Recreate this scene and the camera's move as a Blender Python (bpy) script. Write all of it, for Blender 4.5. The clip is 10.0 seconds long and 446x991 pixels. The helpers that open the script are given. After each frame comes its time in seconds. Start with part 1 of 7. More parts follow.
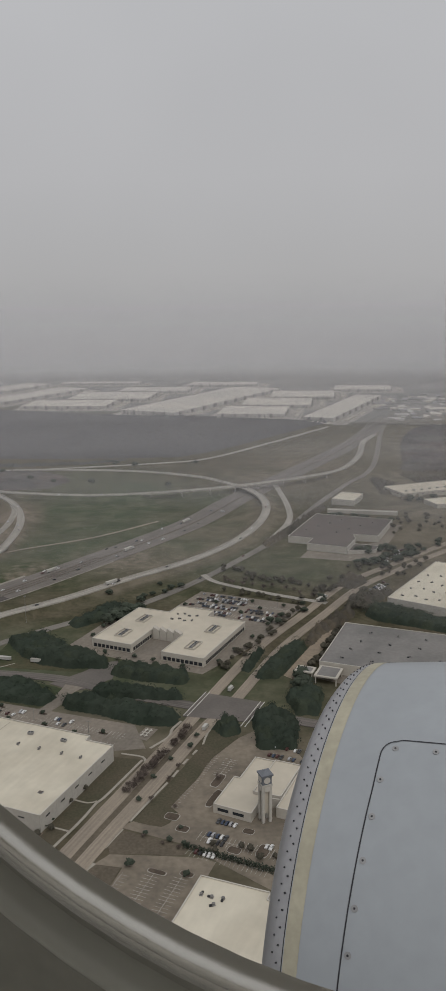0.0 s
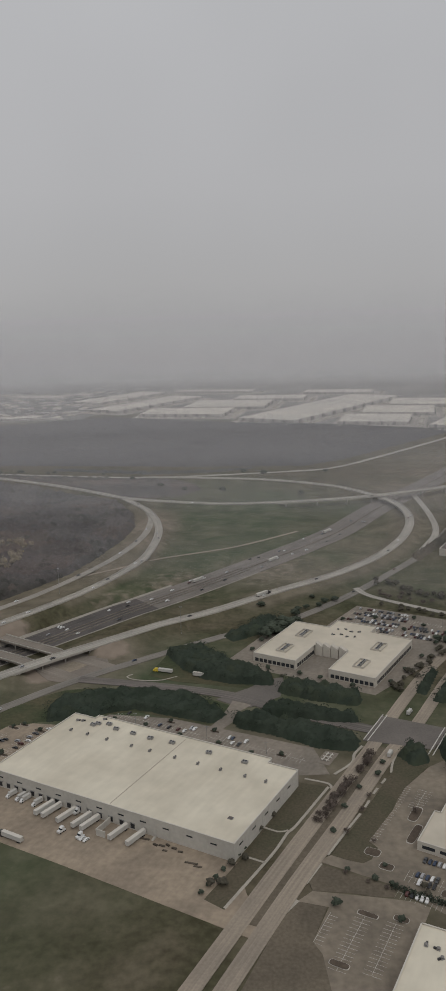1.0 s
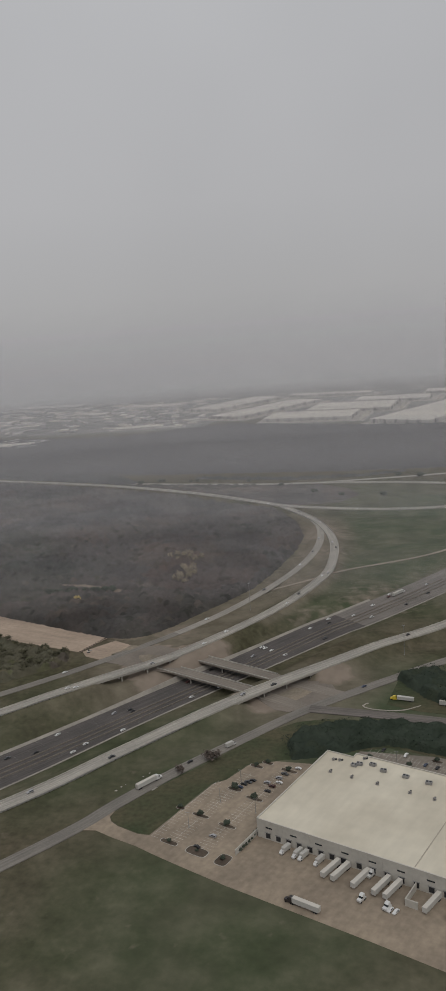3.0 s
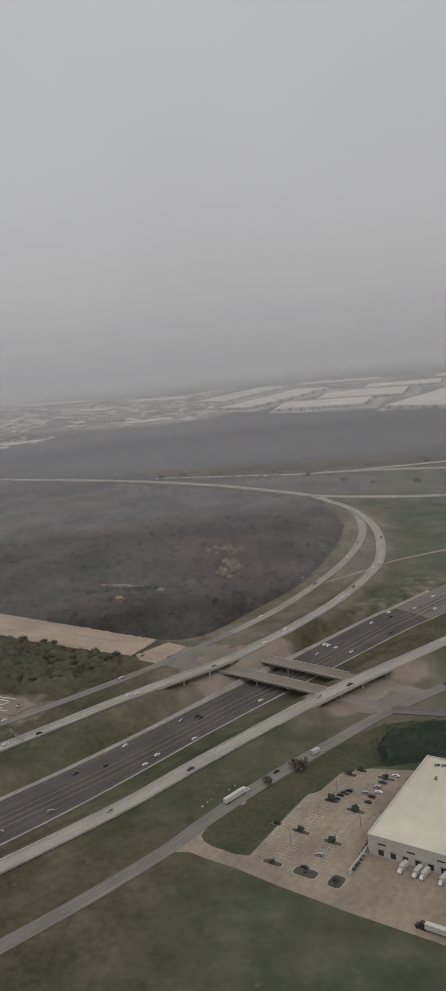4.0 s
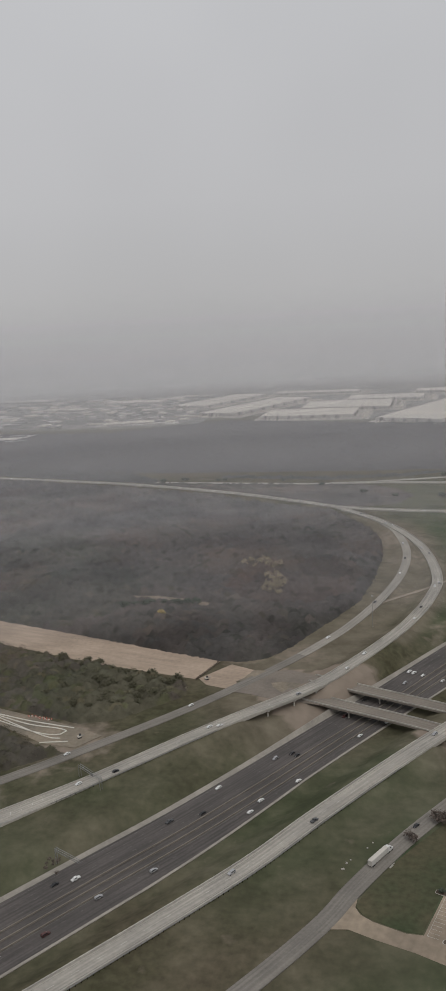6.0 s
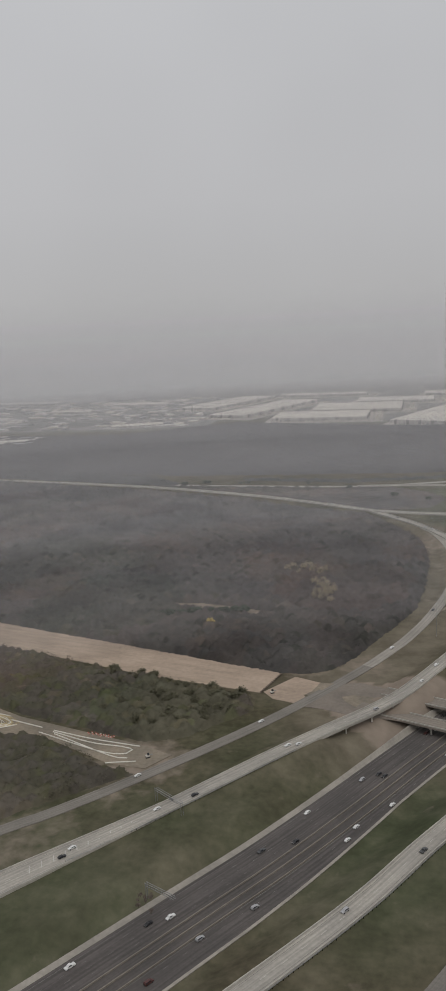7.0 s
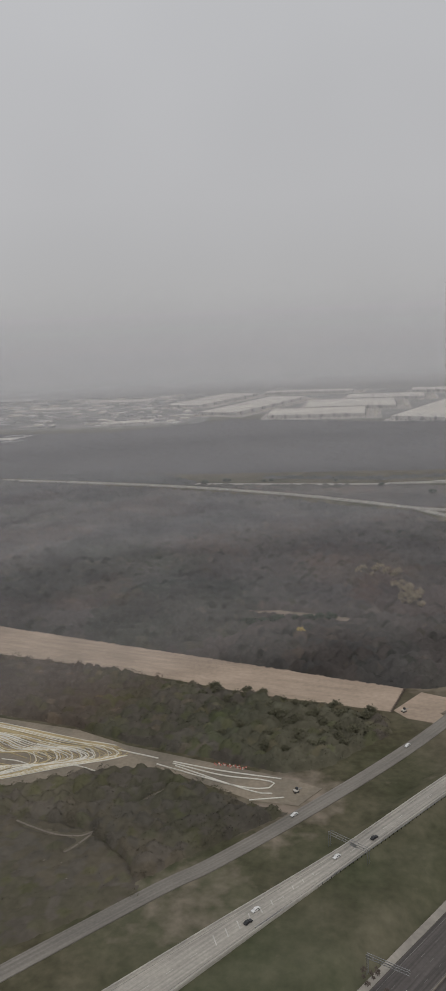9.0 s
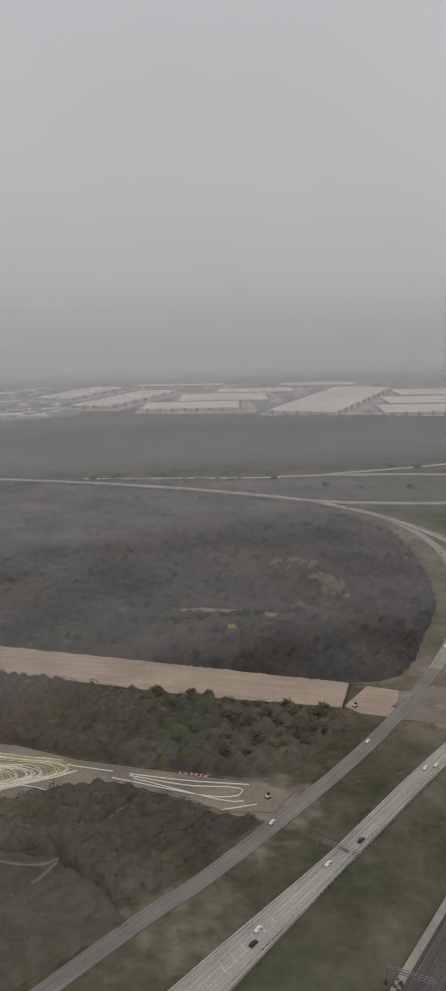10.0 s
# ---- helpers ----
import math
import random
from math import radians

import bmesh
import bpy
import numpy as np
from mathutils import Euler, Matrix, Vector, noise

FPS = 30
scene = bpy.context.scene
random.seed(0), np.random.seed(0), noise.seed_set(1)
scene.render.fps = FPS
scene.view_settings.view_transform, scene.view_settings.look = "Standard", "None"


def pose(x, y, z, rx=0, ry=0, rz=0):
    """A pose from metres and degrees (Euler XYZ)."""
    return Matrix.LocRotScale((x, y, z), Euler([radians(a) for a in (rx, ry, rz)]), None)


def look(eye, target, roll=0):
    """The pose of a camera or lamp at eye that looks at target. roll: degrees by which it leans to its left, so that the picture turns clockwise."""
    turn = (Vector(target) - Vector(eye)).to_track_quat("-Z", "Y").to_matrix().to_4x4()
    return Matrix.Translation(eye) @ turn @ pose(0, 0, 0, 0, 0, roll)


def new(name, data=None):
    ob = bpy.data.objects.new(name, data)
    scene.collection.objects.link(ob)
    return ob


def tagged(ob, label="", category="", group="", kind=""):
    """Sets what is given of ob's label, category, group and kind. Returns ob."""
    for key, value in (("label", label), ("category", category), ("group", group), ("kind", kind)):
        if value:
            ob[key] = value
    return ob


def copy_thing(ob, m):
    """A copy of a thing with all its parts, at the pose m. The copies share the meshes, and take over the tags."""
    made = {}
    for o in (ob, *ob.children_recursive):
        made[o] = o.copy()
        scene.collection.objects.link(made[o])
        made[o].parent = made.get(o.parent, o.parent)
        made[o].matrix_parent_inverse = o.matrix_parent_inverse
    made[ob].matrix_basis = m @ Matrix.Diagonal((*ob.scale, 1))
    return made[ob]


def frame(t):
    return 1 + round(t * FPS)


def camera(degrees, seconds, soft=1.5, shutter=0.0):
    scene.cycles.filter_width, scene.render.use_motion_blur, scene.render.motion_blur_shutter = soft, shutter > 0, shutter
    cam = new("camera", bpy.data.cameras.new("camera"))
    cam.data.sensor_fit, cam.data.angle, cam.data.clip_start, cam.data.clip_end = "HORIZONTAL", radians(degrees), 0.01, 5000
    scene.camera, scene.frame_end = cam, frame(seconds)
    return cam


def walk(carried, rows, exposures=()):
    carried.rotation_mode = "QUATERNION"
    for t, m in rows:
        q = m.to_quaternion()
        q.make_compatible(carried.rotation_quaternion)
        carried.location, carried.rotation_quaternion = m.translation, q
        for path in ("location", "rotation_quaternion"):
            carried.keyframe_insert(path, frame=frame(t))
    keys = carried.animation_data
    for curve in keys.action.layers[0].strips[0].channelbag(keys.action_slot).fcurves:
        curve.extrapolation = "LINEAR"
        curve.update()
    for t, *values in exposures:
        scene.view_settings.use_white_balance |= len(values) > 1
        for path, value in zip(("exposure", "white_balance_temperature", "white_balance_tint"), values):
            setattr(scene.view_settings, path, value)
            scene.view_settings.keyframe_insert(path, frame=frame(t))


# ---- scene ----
SOFT = 1.9
K = 0.565
EXPO = [(0.0, 0.08), (1.5, -0.02), (2.7, -0.02), (4.0, 0.08), (5.5, 0.2), (7.5, 0.15), (10.0, 0.12)]
cam = camera(29.61, 10.0, soft=SOFT)
walk(cam, [
    (0.0, look((0.161, -0.196, 176.541), (-1.421, 97.289, 154.311), -0.876)),
    (0.5, look((-17.998, 7.615, 175.205), (-26.531, 104.901, 153.696), -1.189)),
    (1.0, look((-36.155, 15.421, 173.862), (-49.178, 112.319, 152.859), -1.773)),
    (1.5, look((-54.308, 23.224, 172.513), (-67.751, 120.117, 151.753), -1.355)),
    (2.0, look((-72.458, 31.023, 171.157), (-87.228, 127.795, 150.738), -1.686)),
    (2.5, look((-90.604, 38.818, 169.795), (-113.892, 134.063, 150.148), -3.178)),
    (2.7, look((-97.860, 41.933, 169.245), (-121.399, 137.115, 149.590), -3.644)),
    (3.8, look((-137.769, 59.065, 166.220), (-160.701, 154.273, 145.981), -6.068)),
    (4.0, look((-145.025, 62.180, 165.670), (-167.714, 157.376, 145.107), -6.015)),
    (4.5, look((-163.159, 69.959, 164.282), (-185.007, 165.260, 143.297), -5.550)),
    (5.0, look((-181.290, 77.734, 162.887), (-200.746, 173.505, 141.689), -4.802)),
    (5.5, look((-199.418, 85.506, 161.486), (-216.799, 181.746, 140.609), -3.958)),
    (5.7, look((-206.667, 88.611, 160.920), (-223.461, 185.033, 140.404), -3.555)),
    (6.8, look((-246.533, 105.692, 157.810), (-261.508, 202.590, 138.149), -2.751)),
    (7.0, look((-253.782, 108.797, 157.244), (-268.636, 205.699, 137.511), -2.903)),
    (7.5, look((-271.897, 116.552, 155.817), (-286.134, 213.560, 136.150), -2.914)),
    (8.0, look((-290.009, 124.304, 154.383), (-303.569, 221.398, 134.662), -2.726)),
    (8.5, look((-308.117, 132.052, 152.943), (-320.759, 229.257, 133.159), -2.781)),
    (9.0, look((-326.223, 139.796, 151.496), (-335.468, 237.336, 131.483), -2.692)),
    (9.5, look((-344.325, 147.536, 150.043), (-349.646, 245.306, 129.728), -2.666)),
    (10.0, look((-362.424, 155.273, 148.583), (-354.322, 252.681, 127.465), -1.195)),
], EXPO)
# end of walk

# ---- sky and light: thin fog under a closed grey sky ----
world = bpy.data.worlds.new("overcast_sky")
scene.world = world
world.use_nodes = True
wn, wl = world.node_tree.nodes, world.node_tree.links
wn.clear()
w_out = wn.new("ShaderNodeOutputWorld")
w_bg = wn.new("ShaderNodeBackground")
w_co = wn.new("ShaderNodeTexCoord")
w_sep = wn.new("ShaderNodeSeparateXYZ")
w_ramp = wn.new("ShaderNodeValToRGB")
w_map = wn.new("ShaderNodeMapRange")
w_map.inputs["From Min"].default_value, w_map.inputs["From Max"].default_value = -0.1, 1.0
w_sky = wn.new("ShaderNodeTexSky")
w_sky.sky_type, w_sky.sun_disc = "NISHITA", False
w_sky.sun_elevation, w_sky.sun_rotation = radians(48), radians(150)
w_add = wn.new("ShaderNodeMixRGB")
w_add.blend_type, w_add.inputs[0].default_value = "ADD", 0.002
w_noise = wn.new("ShaderNodeTexNoise")
w_noise.inputs["Scale"].default_value, w_noise.inputs["Detail"].default_value = 2.2, 3
w_mul = wn.new("ShaderNodeMixRGB")
w_mul.blend_type, w_mul.inputs[0].default_value = "OVERLAY", 0.10
wl.new(w_co.outputs["Generated"], w_sep.inputs[0])
wl.new(w_co.outputs["Generated"], w_noise.inputs["Vector"])
wl.new(w_sep.outputs["Z"], w_map.inputs["Value"])
wl.new(w_map.outputs[0], w_ramp.inputs[0])
wl.new(w_ramp.outputs[0], w_mul.inputs[1])
wl.new(w_noise.outputs["Fac"], w_mul.inputs[2])
wl.new(w_mul.outputs[0], w_add.inputs[1])
wl.new(w_sky.outputs[0], w_add.inputs[2])
wl.new(w_add.outputs[0], w_bg.inputs[0])
wl.new(w_bg.outputs[0], w_out.inputs[0])
SKY = [(0.0, (0.312, 0.308, 0.313)), (0.029, (0.318, 0.314, 0.32)), (0.061, (0.337, 0.333, 0.34)), (0.125, (0.385, 0.381, 0.387)),
       (0.215, (0.428, 0.425, 0.433)), (0.378, (0.452, 0.454, 0.466)), (1.0, (0.65, 0.65, 0.66))]
ramp = w_ramp.color_ramp
while len(ramp.elements) < len(SKY):
    ramp.elements.new(0.5)
for el, (p, c) in zip(ramp.elements, SKY):
    el.position, el.color = p, (*c, 1)
HAZE_SHEETS = [(780, 0.13, 40, 60, 300), (1120, 0.21, 40, 60, 300), (1550, 0.18, 40, 60, 320), (2050, 0.19, 40, 60, 340), (2600, 0.23, 50, 60, 400), (3050, 0.24, 50, 60, 420)]
sun_data = bpy.data.lights.new("sun", "SUN")
sun_data.energy, sun_data.angle, sun_data.color = 0.9, radians(40), (1.0, 0.96, 0.9)
sun = new("sun", sun_data)
sun.matrix_world = look((300, -500, 700), (0, 0, 0))


# ---- materials ----
def mat(name, col, rough=0.9, var=0.25, big=0.02, fine=0.6, bump=0.0, metal=0.0, tint=None, attr="", island=0.0, spec=0.3):
    """A rough surface of one colour, varied at two scales of world position; tint: a second colour for the large stains."""
    m = bpy.data.materials.new(name)
    m.use_nodes = True
    n, l = m.node_tree.nodes, m.node_tree.links
    b = n["Principled BSDF"]
    b.inputs["Roughness"].default_value, b.inputs["Metallic"].default_value = rough, metal
    b.inputs["Specular IOR Level"].default_value = spec
    geo = n.new("ShaderNodeNewGeometry")
    n1, n2 = n.new("ShaderNodeTexNoise"), n.new("ShaderNodeTexNoise")
    for q, s, d in ((n1, big / K, 4), (n2, fine / K, 3)):
        q.inputs["Scale"].default_value, q.inputs["Detail"].default_value = s, d
        l.new(geo.outputs["Position"], q.inputs["Vector"])
    r1 = n.new("ShaderNodeMapRange")
    r1.inputs["From Min"].default_value, r1.inputs["From Max"].default_value = 0.38, 0.62
    l.new(n1.outputs["Fac"], r1.inputs["Value"])
    mix = n.new("ShaderNodeMixRGB")
    other = tint or tuple(c * (1 - var) for c in col)
    mix.inputs[1].default_value, mix.inputs[2].default_value = (*col, 1), (*other, 1)
    l.new(r1.outputs[0], mix.inputs[0])
    last = mix.outputs[0]
    if attr:
        at = n.new("ShaderNodeAttribute")
        at.attribute_name = attr
        mu = n.new("ShaderNodeMixRGB")
        mu.blend_type, mu.inputs[0].default_value = "MULTIPLY", 1.0
        l.new(last, mu.inputs[1])
        l.new(at.outputs["Color"], mu.inputs[2])
        last = mu.outputs[0]
    r2 = n.new("ShaderNodeMapRange")
    r2.inputs["From Min"].default_value, r2.inputs["From Max"].default_value = 0.25, 0.75
    r2.inputs["To Min"].default_value, r2.inputs["To Max"].default_value = 1 - var * 0.8, 1 + var * 0.8
    l.new(n2.outputs["Fac"], r2.inputs["Value"])
    mu2 = n.new("ShaderNodeMixRGB")
    mu2.blend_type, mu2.inputs[0].default_value = "MULTIPLY", 1.0
    l.new(last, mu2.inputs[1])
    l.new(r2.outputs[0], mu2.inputs[2])
    last = mu2.outputs[0]
    if island:
        r3 = n.new("ShaderNodeMapRange")
        r3.inputs["To Min"].default_value, r3.inputs["To Max"].default_value = 1 - island, 1 + island
        l.new(geo.outputs["Random Per Island"], r3.inputs["Value"])
        mu3 = n.new("ShaderNodeMixRGB")
        mu3.blend_type, mu3.inputs[0].default_value = "MULTIPLY", 1.0
        l.new(last, mu3.inputs[1])
        l.new(r3.outputs[0], mu3.inputs[2])
        last = mu3.outputs[0]
    l.new(last, b.inputs["Base Color"])
    if bump:
        bp = n.new("ShaderNodeBump")
        bp.inputs["Strength"].default_value, bp.inputs["Distance"].default_value = 0.6, bump
        l.new(n2.outputs["Fac"], bp.inputs["Height"])
        l.new(bp.outputs[0], b.inputs["Normal"])
    return m


def road_mat(name, col, tint, streak):
    """Road surface: fine speckle, patches and long wear streaks along the carriageway (u across, v along)."""
    m = mat(name, col, 0.92, 0.14, 0.03, 0.7, 0.0, tint=tint)
    n, l = m.node_tree.nodes, m.node_tree.links
    uv = n.new("ShaderNodeUVMap")
    mp = n.new("ShaderNodeMapping")
    mp.inputs["Scale"].default_value = (0.75, 0.012, 1)
    ns = n.new("ShaderNodeTexNoise")
    ns.inputs["Scale"].default_value, ns.inputs["Detail"].default_value = 1.0, 2
    mr = n.new("ShaderNodeMapRange")
    mr.inputs["From Min"].default_value, mr.inputs["From Max"].default_value = 0.3, 0.7
    mr.inputs["To Min"].default_value, mr.inputs["To Max"].default_value = 1 - streak, 1 + streak
    mu = n.new("ShaderNodeMixRGB")
    mu.blend_type, mu.inputs[0].default_value = "MULTIPLY", 1.0
    b = n["Principled BSDF"]
    src = b.inputs["Base Color"].links[0].from_socket
    l.new(uv.outputs[0], mp.inputs[0])
    l.new(mp.outputs[0], ns.inputs["Vector"])
    l.new(ns.outputs["Fac"], mr.inputs["Value"])
    l.new(src, mu.inputs[1])
    l.new(mr.outputs[0], mu.inputs[2])
    l.new(mu.outputs[0], b.inputs["Base Color"])
    return m


M_CONC_ROAD = road_mat("worn_concrete_road", (0.33, 0.31, 0.275), (0.27, 0.255, 0.23), 0.22)
M_ASPHALT = road_mat("dark_asphalt", (0.088, 0.079, 0.075), (0.07, 0.064, 0.061), 0.24)
M_GREY_ROAD = road_mat("grey_road", (0.188, 0.174, 0.154), (0.152, 0.141, 0.126), 0.18)
# lighter copy of the freeway asphalt, haze put into its colour
M_HAZED_ROAD = road_mat("hazed_brown_asphalt", (0.168, 0.152, 0.138), (0.14, 0.127, 0.116), 0.25)
M_RAMP_GREY = road_mat("worn_grey_ramp", (0.285, 0.265, 0.235), (0.235, 0.22, 0.196), 0.18)
M_SLIP_ROAD = road_mat("grey_brown_road", (0.205, 0.181, 0.154), (0.172, 0.152, 0.13), 0.15)
M_TAN_ROAD = road_mat("tan_concrete_road", (0.262, 0.223, 0.178), (0.215, 0.184, 0.15), 0.15)
M_OLD_ROAD = road_mat("worn_brown_asphalt", (0.14, 0.125, 0.114), (0.114, 0.103, 0.094), 0.3)
M_OAK_CANOPY = mat("oak_canopy", (0.041, 0.051, 0.039), 0.95, 0.12, 0.03, 0.4, tint=(0.034, 0.044, 0.034), attr="tint", spec=0.05)
M_LOT_EDGE = mat("weathered_joint", (0.36, 0.33, 0.275), 0.8, 0.1, 0.1, 0.5)
M_RETAIN = mat("retaining_wall_concrete", (0.29, 0.268, 0.235), 0.9, 0.15, 0.05, 0.5, tint=(0.23, 0.213, 0.188))
M_MEDIAN = road_mat("dark_brown_median_lane", (0.068, 0.058, 0.052), (0.05, 0.044, 0.04), 0.4)
M_LAWN_GREEN = mat("watered_dark_lawn", (0.05, 0.061, 0.035), 0.95, 0.26, 0.025, 0.3, tint=(0.085, 0.078, 0.05), spec=0.05)
M_LOT = mat("lot_concrete", (0.215, 0.187, 0.155), 0.9, 0.2, 0.018, 0.3, tint=(0.165, 0.146, 0.123))
M_TAN_LOT = mat("worn_tan_lot", (0.2, 0.17, 0.133), 0.9, 0.24, 0.03, 0.25, tint=(0.145, 0.124, 0.098))
M_YARD = mat("yard_concrete", (0.275, 0.225, 0.17), 0.9, 0.2, 0.03, 0.25, tint=(0.21, 0.172, 0.132))
M_JUNCTION = mat("brown_grey_paving", (0.185, 0.16, 0.136), 0.92, 0.16, 0.05, 0.4, tint=(0.15, 0.131, 0.113))
M_DIRT = mat("bare_dirt", (0.35, 0.276, 0.215), 0.95, 0.14, 0.025, 0.3, tint=(0.285, 0.225, 0.175))


def furrows(m, turn, long, cross, amount):
    """Adds graded streaks along a direction of the plan to a surface."""
    n, l = m.node_tree.nodes, m.node_tree.links
    geo, mp, ns, mr, mu = (n.new("ShaderNode" + k) for k in ("NewGeometry", "Mapping", "TexNoise", "MapRange", "MixRGB"))
    mp.vector_type = "TEXTURE"
    mp.inputs["Rotation"].default_value = (0, 0, radians(turn))
    mp.inputs["Scale"].default_value = (long * K, cross * K, 1000)
    ns.inputs["Scale"].default_value, ns.inputs["Detail"].default_value = 1.0, 4
    mr.inputs["From Min"].default_value, mr.inputs["From Max"].default_value = 0.3, 0.7
    mr.inputs["To Min"].default_value, mr.inputs["To Max"].default_value = 1 - amount, 1 + amount
    mu.blend_type, mu.inputs[0].default_value = "MULTIPLY", 1.0
    src = n["Principled BSDF"].inputs["Base Color"].links[0].from_socket
    l.new(geo.outputs["Position"], mp.inputs[0])
    l.new(mp.outputs[0], ns.inputs["Vector"])
    l.new(ns.outputs["Fac"], mr.inputs["Value"])
    l.new(src, mu.inputs[1])
    l.new(mr.outputs[0], mu.inputs[2])
    l.new(mu.outputs[0], n["Principled BSDF"].inputs["Base Color"])


furrows(M_DIRT, -18.2, 50, 5.5, 0.13)
furrows(M_YARD, 68, 16, 3.0, 0.08)
furrows(M_LOT, 68, 20, 2.5, 0.07)
M_SITE = mat("site_earth", (0.23, 0.195, 0.15), 0.95, 0.2, 0.04, 0.4, tint=(0.16, 0.14, 0.112))
M_ROOF = mat("white_membrane_roof", (0.55, 0.51, 0.418), 0.7, 0.09, 0.022, 0.08, tint=(0.475, 0.435, 0.352))
furrows(M_ROOF, 68, 24, 5.0, 0.045)
M_ROOF_OLD = mat("pale_weathered_roof", (0.56, 0.52, 0.465), 0.8, 0.08, 0.01, 0.06, tint=(0.48, 0.45, 0.41))
M_ROOF_TAN = mat("tan_roof", (0.50, 0.455, 0.375), 0.8, 0.08, 0.02, 0.1, tint=(0.44, 0.40, 0.33))
M_ROOF_DARK = mat("brown_grey_gravel_roof", (0.125, 0.108, 0.10), 0.9, 0.12, 0.02, 0.3, tint=(0.105, 0.093, 0.088))
M_ROOF_GREY = mat("grey_roof", (0.20, 0.192, 0.183), 0.85, 0.12, 0.03, 0.3, tint=(0.155, 0.15, 0.144))
M_WALL = mat("pale_tilt_up_wall", (0.43, 0.41, 0.37), 0.85, 0.1, 0.06, 0.4)
M_WALL_TAN = mat("tan_wall", (0.45, 0.42, 0.37), 0.85, 0.08, 0.05, 0.4)
# far grey roofs and dock doors, their dark tones paled towards haze
M_ROOF_HAZED = mat("hazed_grey_roof", (0.29, 0.285, 0.285), 0.85, 0.1, 0.03, 0.2)
M_DOOR_HAZED = mat("hazed_dock_door", (0.15, 0.148, 0.15), 0.7, 0.1, 0.05, 0.3)
M_WALL_FAR = mat("warehouse_wall_grey", (0.47, 0.45, 0.43), 0.9, 0.08, 0.02, 0.2)
M_DOCK_TOWER = mat("dock_tower_grey", (0.27, 0.26, 0.252), 0.85, 0.1, 0.05, 0.3)
M_APRON = mat("pale_apron_concrete", (0.33, 0.305, 0.275), 0.9, 0.15, 0.01, 0.06, tint=(0.27, 0.252, 0.23))
M_PARAPET = mat("parapet_cap", (0.50, 0.475, 0.43), 0.8, 0.06, 0.05, 0.4)
M_DARK = mat("dark_opening", (0.035, 0.035, 0.038), 0.6, 0.2, 0.2, 1.0)
M_GLASS = mat("dark_window_glass", (0.03, 0.034, 0.04), 0.12, 0.1, 0.2, 1.0, spec=0.5)
M_STEEL = mat("galvanised_steel", (0.32, 0.32, 0.32), 0.5, 0.15, 0.3, 2.0, metal=0.6)
M_PAINT = mat("road_paint_white", (0.48, 0.465, 0.43), 0.85, 0.2, 0.1, 0.8)
M_PAINT_WORN = mat("worn_road_paint", (0.2, 0.192, 0.18), 0.85, 0.3, 0.1, 0.8)
M_BARRIER = mat("barrier_concrete", (0.40, 0.38, 0.34), 0.9, 0.15, 0.05, 0.5, tint=(0.31, 0.295, 0.27))
M_TWIG = mat("bare_winter_twigs", (0.117, 0.105, 0.099), 0.95, 0.15, 0.006, 0.25, tint=(0.086, 0.081, 0.081), attr="tint", spec=0.05)
M_THICKET = mat("olive_brown_thicket", (0.1, 0.088, 0.073), 0.95, 0.15, 0.01, 0.25, tint=(0.079, 0.073, 0.061), attr="tint", spec=0.05)
# far twigs: brown greyed and evened out, haze put into the colour
M_TWIG_HAZED = mat("haze_grey_woods", (0.098, 0.095, 0.098), 0.95, 0.03, 0.004, 0.05, tint=(0.088, 0.086, 0.09), attr="tint", spec=0.05)
M_OAK = mat("evergreen_oak_leaves", (0.055, 0.066, 0.05), 0.9, 0.2, 0.05, 0.5, island=0.2, spec=0.1)
M_BROWN_LEAF = mat("dry_brown_leaves", (0.118, 0.096, 0.083), 0.95, 0.25, 0.05, 0.5, island=0.35, spec=0.05)
M_GREENISH = mat("olive_leaves", (0.104, 0.1, 0.068), 0.95, 0.15, 0.05, 0.5, island=0.15, spec=0.05)
M_PALE_TWIG = mat("pale_tan_twigs", (0.35, 0.295, 0.215), 0.95, 0.2, 0.05, 0.5, island=0.25, spec=0.05)
M_YELLOW_LEAF = mat("yellow_autumn_leaves", (0.5, 0.39, 0.17), 0.95, 0.25, 0.05, 0.5, island=0.3, spec=0.05)
M_DULL_LEAF = mat("dull_brown_green_leaves", (0.082, 0.076, 0.06), 0.95, 0.2, 0.05, 0.5, island=0.2, spec=0.05)
M_BARK = mat("grey_bark", (0.12, 0.105, 0.09), 0.95, 0.3, 0.5, 3.0, spec=0.05)
M_SOIL = mat("planting_bed_soil", (0.105, 0.085, 0.068), 0.95, 0.25, 0.1, 0.8, spec=0.05)
M_DRY_EARTH = mat("dry_strip_earth", (0.132, 0.112, 0.086), 0.95, 0.25, 0.04, 0.5, tint=(0.105, 0.09, 0.07), spec=0.05)
M_LAWN = mat("winter_lawn", (0.074, 0.07, 0.048), 0.95, 0.25, 0.03, 0.6, tint=(0.092, 0.08, 0.058), spec=0.05)


